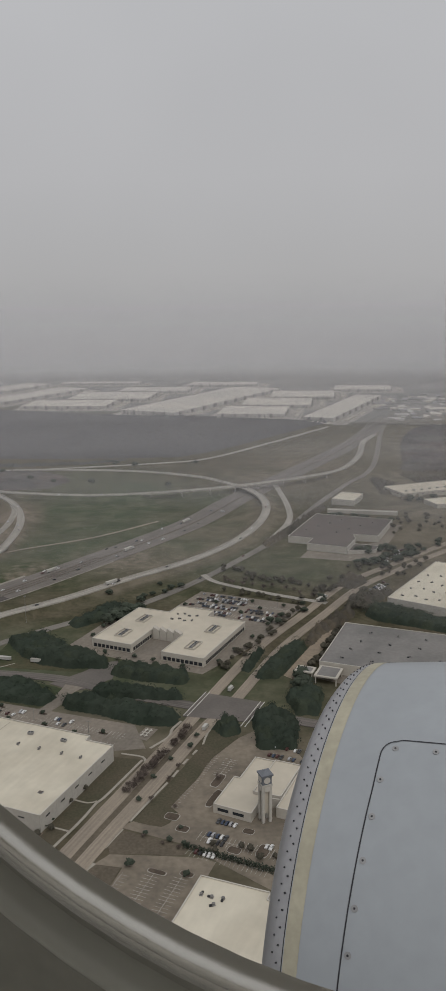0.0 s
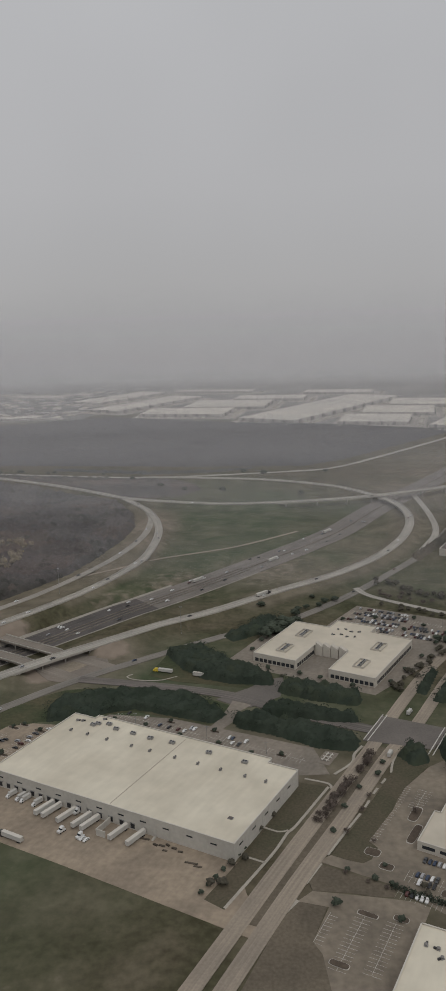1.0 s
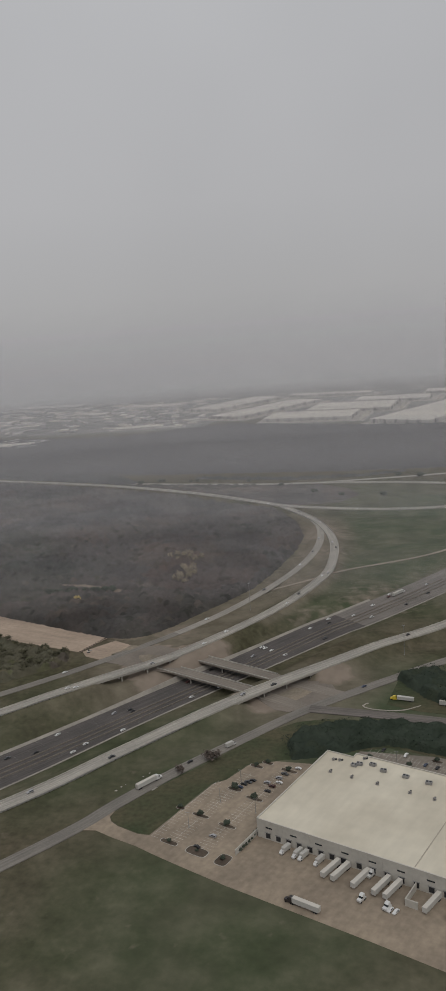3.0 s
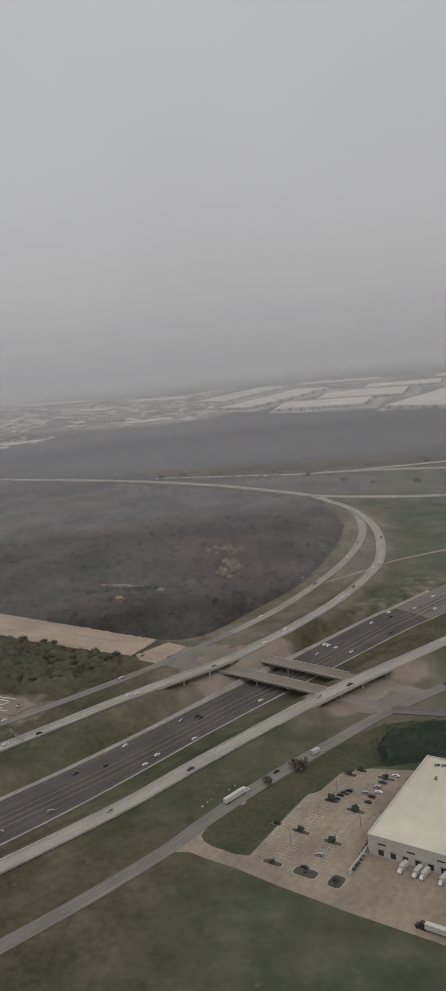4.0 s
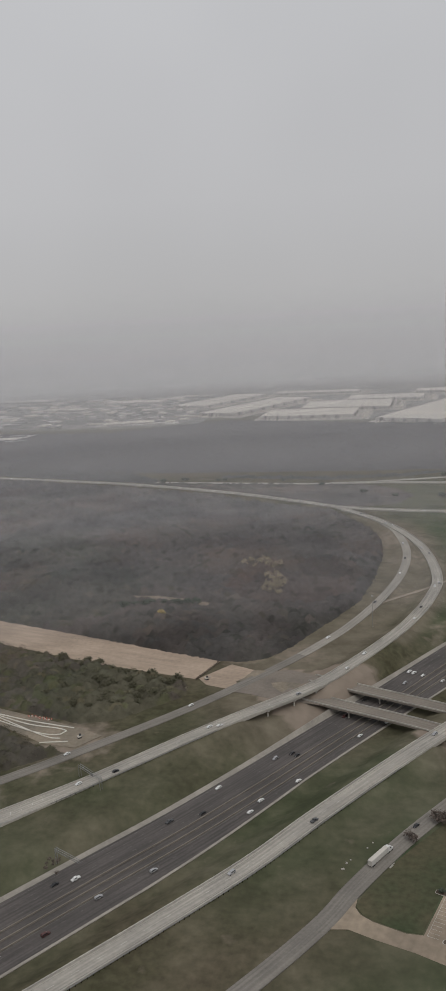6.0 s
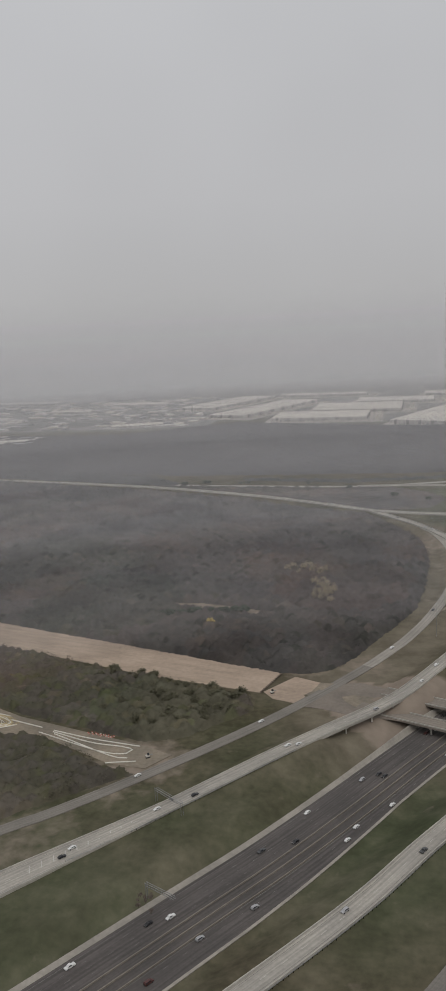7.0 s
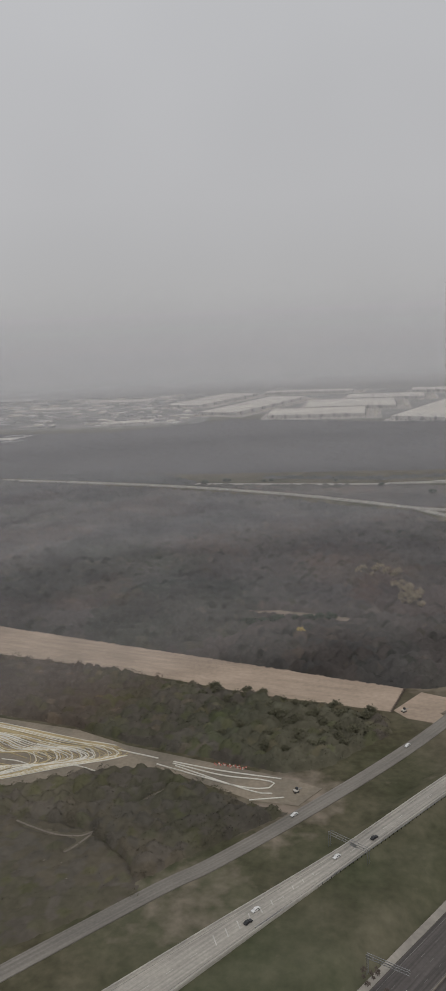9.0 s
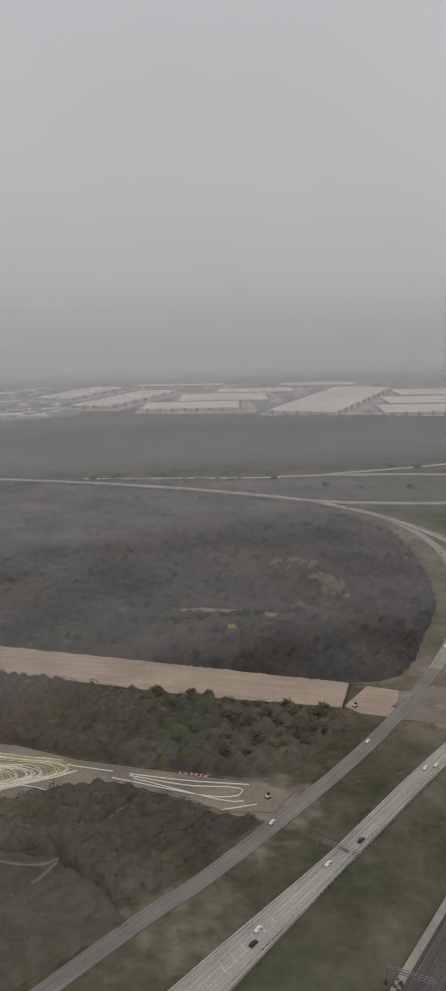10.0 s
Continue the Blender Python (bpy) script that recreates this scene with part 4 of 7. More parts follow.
# ---- buildings ----
def warehouse(label, m, poly, h, roof_mat, wall_mat, group="", slots=0.0, docks=(), cap=0.9, category="warehouse"):
    """A flat-roofed building: a wall panel for each side, a sunk roof, parapet caps, slit windows and dock doors (side, from, to, number)."""
    root = thing("warehouse", label, category, m, group)
    n = len(poly)
    part("roof", Geo().prism(poly, h - 1.2, h - 0.5), roof_mat, root)
    for i in range(n):
        (x0, y0), (x1, y1) = poly[i], poly[(i + 1) % n]
        ln = math.hypot(x1 - x0, y1 - y0)
        w = pose(x0, y0, 0, 0, 0, math.degrees(math.atan2(y1 - y0, x1 - x0)))
        g = Geo()
        k = max(1, round(ln / 9.0))
        for j in range(k):
            g.box(ln * j / k + 0.06, -0.02, -0.5, ln * (j + 1) / k - 0.06, 0.35, h, w)
        g.box(0.3, 0.06, -0.5, ln - 0.3, 0.3, h - 0.05, w)
        wall = part("wall", g, wall_mat, root)
        part("parapet", Geo().box(-0.15, -0.12, h, ln + 0.15, 0.5, h + 0.22, w), M_PARAPET, wall)
        if slots and ln > 40:
            for j in range(int(ln / slots)):
                u = slots * (j + 0.5)
                part("window", Geo().box(u - 2.2, -0.1, h * 0.6, u + 2.2, 0.1, h * 0.6 + 0.9, w), M_GLASS, wall)
        for side, a, b, num in docks:
            if side == i:
                for j in range(num):
                    u = a + (b - a) * (j + 0.5) / num
                    door = part("dock_door", Geo().box(u - 1.5, -0.16, 1.0, u + 1.5, 0.1, 4.2, w), M_DOOR_HAZED if group else M_DARK, wall)
                    part("frame", Geo().box(u - 2.0, -0.3, 4.2, u + 2.0, 0.0, 4.7, w), M_STEEL, door)
    return root


def roof_unit(kind, m):
    """Small machine on a roof: a curb, a casing and a hood or grille."""
    root = thing("rooftop_unit", "grey steel ventilation unit on a flat roof", "roof unit", m, "roof units")
    if kind == "fan":
        part("curb", Geo().box(-0.9, -0.9, 0, 0.9, 0.9, 0.5), M_STEEL, root)
        part("hood", Geo().cyl(0, 0, 0.5, 1.3, 0.7, 0.95, 10).cyl(0, 0, 1.3, 1.6, 0.95, 0.4, 10), M_ROOF_GREY, root)
        part("duct", Geo().box(0.9, -0.5, 0, 2.4, 0.5, 0.9), M_DARK, root)
    else:
        part("casing", Geo().box(-2.0, -1.3, 0.2, 2.0, 1.3, 1.8), M_STEEL, root)
        part("curb", Geo().box(-1.8, -1.1, 0, 1.8, 1.1, 0.2), M_DARK, root)
        for q in (-1.0, 1.0):
            part("fan_grille", Geo().cyl(q, 0, 1.8, 2.0, 0.75, n=10), M_DARK, root)
    return root


UNITS = {k: roof_unit(k, Matrix.Translation((0, 0, -200))) for k in ("fan", "box")}
used_units = set()


def put_unit(kind, base, u, v, z, turn=0.0):
    m = base @ pose(u, v, z, 0, 0, turn)
    if kind not in used_units:
        used_units.add(kind)
        UNITS[kind].matrix_world = m
    else:
        copy_thing(UNITS[kind], m)


warehouse("large white-roofed warehouse with truck docks beside a yard", BIG, [(0, 0), (187, 0), (187, 89), (165, 89), (165, 95), (19, 95), (19, 90), (0, 90)], 12, M_ROOF, M_WALL, slots=16.5, docks=[(0, 4, 60, 8), (0, 62, 120, 7)])
for u in (14.2, 29.4, 46.9, 68.4, 84.0, 104.6, 123.0, 140.5, 158.9, 174.1):
    put_unit("fan", BIG, u, 66.5, 11.5, 100)
for k, (u, v) in enumerate(((24.6, 80), (27, 83), (35, 86), (44, 82.3), (59.3, 82), (74.6, 81.6), (92.2, 83), (122.7, 82.4), (150.9, 82))):
    put_unit("box", BIG, u, v, 11.5, (k % 2) * 12)
for u, v in ((9, 81), (13, 82), (26.5, 91)):
    put_unit("fan", BIG, u, v, 11.5, 40)
hatch_ob = thing("roof_hatch", "dark square smoke hatch on a white roof", "roof hatch", BIG @ pose(172.8, 21.7, 11.5))
part("curb", Geo().box(-1.6, -1.3, 0, 1.6, 1.3, 0.5), M_STEEL, hatch_ob)
part("lid", Geo().box(-1.4, -1.1, 0.5, 1.4, 1.1, 0.7), M_ROOF_DARK, hatch_ob)
part_seam = Geo().box(97.5, 2, 11.5, 98.1, 92, 11.62)
seam = new("roof_seam", part_seam.mesh("roof_seam", M_LOT_EDGE))
seam.matrix_world = BIG
tagged(seam, "grey expansion joint across a white roof", "roof joint", kind="structure")

warehouse("cream-roofed two-winged office building amid car parks", OFFICE, [(0, 0), (42, 0), (42, 40), (75, 40), (75, -3), (117, -3), (117, 92), (76, 94), (76, 108), (36, 108), (36, 88), (0, 88)], 8.5, M_ROOF_TAN, M_WALL_TAN, category="office building")
for u, v in ((21, 22), (21, 62), (96, 20), (96, 62)):
    sc = thing("roof_screen", "dark louvred screen round machines on a flat roof", "roof screen", OFFICE @ pose(u, v, 8.0), "roof screens")
    for k, (x0, y0, x1, y1) in enumerate(((-5, -9, 5, -8.6), (-5, 8.6, 5, 9), (-5, -8.6, -4.6, 8.6), (4.6, -8.6, 5, 8.6))):
        part("panel", Geo().box(x0, y0, 0, x1, y1, 1.6), M_WALL_TAN, sc)
    for y in (-5.5, 0, 5.5):
        put_unit("box", OFFICE, u, v + y, 8.0, 90)
for j in range(8):
    put_unit("fan", OFFICE, 46 + (j % 4) * 7, 72 + (j // 4) * 14 + (j % 2) * 3, 8.0, 30 * j)
for j in range(4):
    saw = thing("skylight", "pale saw-tooth skylight over an entrance", "skylight", OFFICE @ pose(44 + 7.6 * j, 38, 0), "saw-tooth skylights")
    part("frame", Geo().add([(0, 0, 0), (7, 0, 0), (7, 5, 0), (0, 5, 0), (0, 0, 9), (7, 0, 9), (7, 5, 9), (0, 5, 9), (0, 0.2, 12.2), (0, 4.8, 12.2)],
         [(3, 2, 1, 0), (0, 1, 5, 4), (2, 3, 7, 6), (1, 2, 6, 5), (0, 4, 8, 9, 7, 3), (4, 5, 8), (6, 7, 9), (5, 6, 9, 8)]), M_WALL_TAN, saw)
    part("pane", Geo().box(-0.1, 0.5, 9, 0.02, 4.5, 11.8), M_GLASS, saw)
for side, (u0, v0, du, dv, num) in enumerate(((42.1, 4, 0, 1, 8), (117.1, 2, 0, 1, 20), (2, -0.1, 1, 0, 9), (77, -3.1, 1, 0, 9))):
    for j in range(num):
        w = new("window", Geo().box(0, 0, 1.0, 3.2 * du + 0.2, 3.2 * dv + 0.2, 4.2).mesh("window", M_GLASS))
        w.matrix_world = OFFICE @ pose(u0 + du * j * 4.4 - (0.1 if du == 0 else 0), v0 + dv * j * 4.4 - (0.1 if dv == 0 else 0), 0)
        tagged(w, "dark office window in a tan wall", "window", "office windows", "structure")

warehouse("brown-roofed warehouse with white walls beside a field", SHED, [(0, 0), (34, 0), (34, -26), (87, -26), (87, 18), (80, 36), (112, 40), (112, 132), (0, 130)], 9, M_ROOF_DARK, M_WALL, cap=1.2)
warehouse("low grey annex of a warehouse", SHED, [(88, -26), (120, -10), (120, 10), (88, 10)], 4.5, M_ROOF_DARK, M_WALL)
for j in range(9):
    put_unit("fan", SHED, 12 + 11 * j, 40 + 22 * (j % 4), 8.5, 40 * j)
warehouse("small white two-storey box building", oriented(150.6, 1299, -24), [(0, 0), (36, 0), (36, 54), (0, 54)], 9, M_ROOF, M_WALL, slots=12, category="building")
warehouse("white-roofed shed beside trees", oriented(157, 838, -32.7), [(0, 0), (120, 0), (120, 147), (0, 147)], 10, M_ROOF, M_WALL)
for j in range(14):
    put_unit("fan", oriented(157, 838, -32.7), 10 + 13 * (j % 4), 14 + 26 * (j // 4) + 5 * (j % 2), 9.5, 25 * j)
warehouse("long pale-yellow roofed building with dormers", oriented(270, 1328, 21), [(0, 0), (150, 0), (150, 62), (0, 62)], 9, M_ROOF_TAN, M_WALL_TAN, slots=10)
for j in range(9):
    put_unit("box", oriented(270, 1328, 21), 14 + 15 * j, 16, 8.5, 0)
warehouse("long low white building behind a brown-roofed warehouse", oriented(138, 1243, -12), [(0, 0), (104, 0), (104, 9), (0, 9)], 5, M_WALL, M_WALL, category="building")
warehouse("low white flat building", oriented(308, 1262, 18), [(0, 0), (60, 0), (60, 40), (0, 40)], 6.5, M_ROOF, M_WALL)
GREYB = oriented(70, 679, -21)
warehouse("grey flat-roofed building with entrance canopies", GREYB, [(0, 0), (130, 0), (130, 96), (0, 96)], 10, M_ROOF_GREY, M_WALL_TAN, category="building")
for j in range(16):
    put_unit("fan", GREYB, 16 + 26 * (j % 4) + 4 * (j // 4), 14 + 21 * (j // 4), 9.5, 35 * j)
for u, v, w, d in ((-16, -20, 16, 12), (2, -24, 20, 22)):
    cn = thing("canopy", "pale square entrance canopy on concrete legs", "canopy", GREYB @ pose(u, v, 0), "entrance canopies")
    part("roof_slab", Geo().box(0, 0, 6.5, w, d, 7.6), M_WALL_TAN, cn)
    part("roof_well", Geo().box(2, 2, 7.6, w - 2, d - 2, 7.7), M_ROOF_GREY, cn)
    for x in (0.8, w - 1.6):
        for y in (0.8, d - 1.6):
            part("leg", Geo().box(x, y, -0.3, x + 0.9, y + 0.9, 6.5), M_WALL_TAN, cn)

# clock tower building
warehouse("cream low civic building with a tall tower", CLOCK, [(0, 0), (26, -1), (26, 18), (38, 20), (38, 62), (4, 62), (4, 34), (0, 34)], 6.2, M_ROOF_TAN, M_WALL_TAN, category="building")
warehouse("low cream wing with roof machines", CLOCK, [(38.4, 10), (66, 10), (66, 62), (38.4, 62)], 7, M_ROOF_TAN, M_WALL_TAN, category="building")
warehouse("raised cream roof block on a civic building", CLOCK, [(19, 20), (37.5, 21), (37.5, 61), (19, 61)], 7.8, M_ROOF_TAN, M_WALL_TAN, category="building")
for u, v in ((46, 24), (56, 24), (46, 40), (58, 42)):
    put_unit("box", CLOCK, u, v, 6.5, 90)
for u0, u1 in ((3, 10.5), (13.5, 21)):
    w = new("window", Geo().box(u0, -0.12, 2.2, u1, 0.1, 4.2).mesh("window", M_GLASS))
    w.matrix_world = CLOCK @ pose(0, 0, 0, 0, 0, -2.2)
    tagged(w, "dark strip window in a cream wall", "window", "strip windows", "structure")
tw = thing("clock_tower", "tall cream tower with open slots and a grey-blue capped clock stage", "clock tower", CLOCK @ pose(33, 5, 0, 0, 0, 45))
M_SLATE = mat("slate_cap", (0.15, 0.16, 0.18), 0.7, 0.15, 0.1, 0.8)
for x in (-3.2, 1.4):
    for y in (-3.2, 1.4):
        part("leg", Geo().box(x, y, -0.3, x + 1.8, y + 1.8, 25), M_WALL, tw)
part("shaft", Geo().box(-1.9, -1.9, 6, 1.9, 1.9, 25), M_ROOF_TAN, tw)
part("ring", Geo().box(-3.5, -3.5, 24.5, 3.5, 3.5, 26), M_WALL, tw)
stage = part("clock_stage", Geo().box(-3.1, -3.1, 26, 3.1, 3.1, 31.5), M_SLATE, tw)
for a in range(4):
    part("clock_face", Geo().cyl(0, 0, 0, 0.2, 2.1, n=20, m=pose(0, 0, 0, 0, 0, 90 * a) @ pose(0, -3.12, 28.8, 90)), M_PARAPET, stage)
    part("lower_disc", Geo().cyl(0, 0, 0, 0.2, 1.9, n=20, m=pose(0, 0, 0, 0, 0, 90 * a) @ pose(0, -3.22, 23.0, 90)), M_PARAPET, tw)
part("cap", Geo().box(-3.9, -3.9, 31.5, 3.9, 3.9, 32.6).add([(-3.4, -3.4, 32.6), (3.4, -3.4, 32.6), (3.4, 3.4, 32.6), (-3.4, 3.4, 32.6), (0, 0, 34.4)], [(0, 1, 4), (1, 2, 4), (2, 3, 4), (3, 0, 4)]), M_SLATE, tw)
LOWB = oriented(-21.4, 401.4, -20.5)
warehouse("cream-roofed flat building beside a hedge", LOWB, [(0, -70), (64, -70), (64, -6), (40, -6), (40, 0), (0, 0)], 9, M_ROOF, M_WALL_TAN, category="building")
for u, v in ((12, -14), (18, -13), (15, -19), (6, -14)):
    put_unit("fan", LOWB, u, v, 8.5, 15 * u)

# far logistics sheds
def boxes(rows):
    g = Geo()
    for r in rows:
        g.box(*r)
    return g



FARM = [(-340, 2470, -27, 186, 740, 11), (-668, 2600, -5, 270, 180, 10), (-560, 2800, -5, 270, 222, 9), (-420, 3045, -5, 250, 140, 9), (-880, 2770, -25, 130, 500, 9), (-1020, 3040, -25, 130, 420, 9),
        (-52, 2360, -8, 190, 180, 10), (20, 2562, -6, 210, 195, 10), (115, 2780, -6, 210, 190, 10), (182, 2262, -22, 84, 580, 11), (-180, 3250, -6, 260, 110, 9), (-1130, 2560, 12, 150, 60, 6), (-1420, 2275, 10, 130, 40, 6),
        (-1330, 3250, -8, 220, 90, 8), (-1900, 3450, -5, 300, 90, 8), (-1500, 3050, -8, 160, 60, 8), (350, 3000, -8, 200, 150, 9), (-700, 3380, -6, 320, 70, 9), (560, 2420, 10, 90, 40, 7), (640, 2300, 10, 70, 60, 7)]
aprons = []
for x, y, turn, w, d, h in FARM:
    docks = [(0, 8, w - 8, max(3, int(w / 14)))] + ([(1, 20, d - 20, int(d / 40))] if d > 300 else [])
    shed = warehouse("far white-roofed logistics shed with dark dock doors", oriented(x, y, turn), [(0, 0), (w, 0), (w, d), (0, d)], h, M_ROOF_OLD, M_WALL_FAR, "logistics sheds", docks=docks)
    if w * d > 20000:
        for k in range(int(w / 34)):
            part("dock_tower", Geo().box(34 * k + 14, -4, 0, 34 * k + 21, 1, h + 0.8), M_DOCK_TOWER, shed, "grey dock tower")
        for k in range(int(d / 70)):
            part("dock_tower", Geo().box(w - 1, 70 * k + 28, 0, w + 4, 70 * k + 40, h + 0.8), M_DOCK_TOWER, shed, "grey dock tower")
        part("skylights", boxes([(w * i / 6 - 1.2, d * j / round(d / 45) - 1.2, h - 0.6, w * i / 6 + 1.2, d * j / round(d / 45) + 1.2, h + 0.1) for i in range(1, 6) for j in range(1, round(d / 45))]), M_ROOF_GREY, shed, "rows of small dark skylights")
        aprons.append((oriented(x, y, turn), w, d))
for k, (m, w, d) in enumerate(aprons):
    nm = f"apron_{k + 1}"
    tagged(new(nm, Geo().prism(local(m, [(-18, -42), (w + 46, -42), (w + 46, d + 16), (-18, d + 16)]), -0.3, 0.1 + 0.03 * k).mesh(nm, M_APRON)), "pale concrete truck apron round a shed", "pavement", kind="structure")
rows = Geo()
prg = np.random.default_rng(57)
for m, w, d in aprons:
    for j in range(int(w / 6)):
        if prg.random() < 0.35:
            rows.box(6 * j, -36, 1.0, 6 * j + 2.6, -22, 4.0, m)
    for j in range(int(d / 6)):
        if prg.random() < 0.3:
            rows.box(w + 24, 6 * j, 1.0, w + 38, 6 * j + 2.6, 4.0, m)
tagged(new("parked_trailers", rows.mesh("parked_trailers", M_ROOF_OLD)), "rows of distant white trailers on truck aprons", "trailers", kind="stuff")


# far town: roofs and yards, dark roofs paled in colour towards haze
trg = np.random.default_rng(31)
for nm, x0, x1, y0, y1, num, lab in (("far_town", -2100, -900, 2560, 3500, 420, "scattered pale roofs of a far town"), ("far_town", -1600, -1260, 2200, 2420, 60, "pale low sheds beside far woods"), ("far_town", 420, 1000, 2230, 2900, 160, "scattered pale roofs of a far town")):
    gt = [Geo(), Geo(), Geo()]
    for k in range(num):
        w, d, h = trg.uniform(8, 60), trg.uniform(8, 26), trg.uniform(2.5, 5)
        gt[int(trg.integers(3))].box(-w / 2, -d / 2, 0, w / 2, d / 2, h, pose(trg.uniform(x0, x1), trg.uniform(y0, y1), 0, 0, 0, trg.choice([-8, 82, 12])))
    town = new(nm, gt[0].mesh(nm, M_ROOF_OLD))
    tagged(town, lab, "town", kind="stuff")
    part("dark_roofs", gt[1], M_ROOF_HAZED, town)
    part("tan_roofs", gt[2], M_WALL_FAR, town)


# ---- vegetation ----
def clumps(centres, size, num, leaf, seed, flat=0.8, low=0.25, lay=0.0):
    """Corner arrays of small leaf or twig faces, num to a crown, round the given centres (x, y, z, width, height)."""
    rng = np.random.default_rng(seed)
    n = len(centres)
    d = rng.normal(size=(n, num, 3))
    d /= np.linalg.norm(d, axis=2, keepdims=True)
    r = rng.random((n, num, 1)) ** 0.45
    bump = 0.7 + 0.6 * rng.random((n, num, 1))
    w = centres[:, None, 3:4] / 2
    h = centres[:, None, 4:5] / 2
    c = d * r * bump * np.concatenate([w, w, h * flat], 2)
    c[..., 2] += h[..., 0] * (1 + low)
    c += centres[:, None, :3]
    a = rng.normal(size=(n, num, 3))
    a /= np.linalg.norm(a, axis=2, keepdims=True)
    q = rng.normal(size=(n, num, 3))
    q /= np.linalg.norm(q, axis=2, keepdims=True)
    q[..., 2] += lay
    b = np.cross(a, q)
    b /= np.linalg.norm(b, axis=2, keepdims=True)
    if lay:
        a = np.cross(q, b)
        a /= np.linalg.norm(a, axis=2, keepdims=True)
    s = leaf * (0.6 + 0.8 * rng.random((n, num, 1)))
    return np.stack([c - a * s - b * s * 0.6, c + a * s - b * s * 0.7, c + a * s * 0.8 + b * s * 0.7, c - a * s * 0.9 + b * s * 0.6], 2).reshape(-1, 3)


def quads(name, corners, material, tints=None):
    me = bpy.data.meshes.new(name)
    k = len(corners)
    me.vertices.add(k)
    me.vertices.foreach_set("co", corners.astype(np.float32).ravel())
    me.loops.add(k)
    me.loops.foreach_set("vertex_index", np.arange(k, dtype=np.int32))
    me.polygons.add(k // 4)
    me.polygons.foreach_set("loop_start", np.arange(0, k, 4, dtype=np.int32))
    me.update(calc_edges=True)
    if tints is not None:
        at = me.color_attributes.new("tint", "FLOAT_COLOR", "POINT")
        at.data.foreach_set("color", np.c_[tints, np.ones(k)].astype(np.float32).ravel())
    me.materials.append(material)
    return me


def scatter(poly, gap, seed, skip=()):
    rng = np.random.default_rng(seed)
    p = np.array(poly)
    xs, ys = np.arange(p[:, 0].min(), p[:, 0].max(), gap), np.arange(p[:, 1].min(), p[:, 1].max(), gap)
    x, y = [q.ravel() for q in np.meshgrid(xs, ys)]
    x, y = x + rng.uniform(-0.5, 0.5, len(x)) * gap, y + rng.uniform(-0.5, 0.5, len(x)) * gap
    k = inside(poly, x, y)
    for hole in skip:
        k &= ~inside(hole, x, y)
    return x[k], y[k], rng


def patchy(x, y, s, seed):
    """Smooth value noise from 0 to 1."""
    return np.array([noise.noise(Vector((a * s, b * s, seed))) for a, b in zip(x, y)]) * 0.5 + 0.5


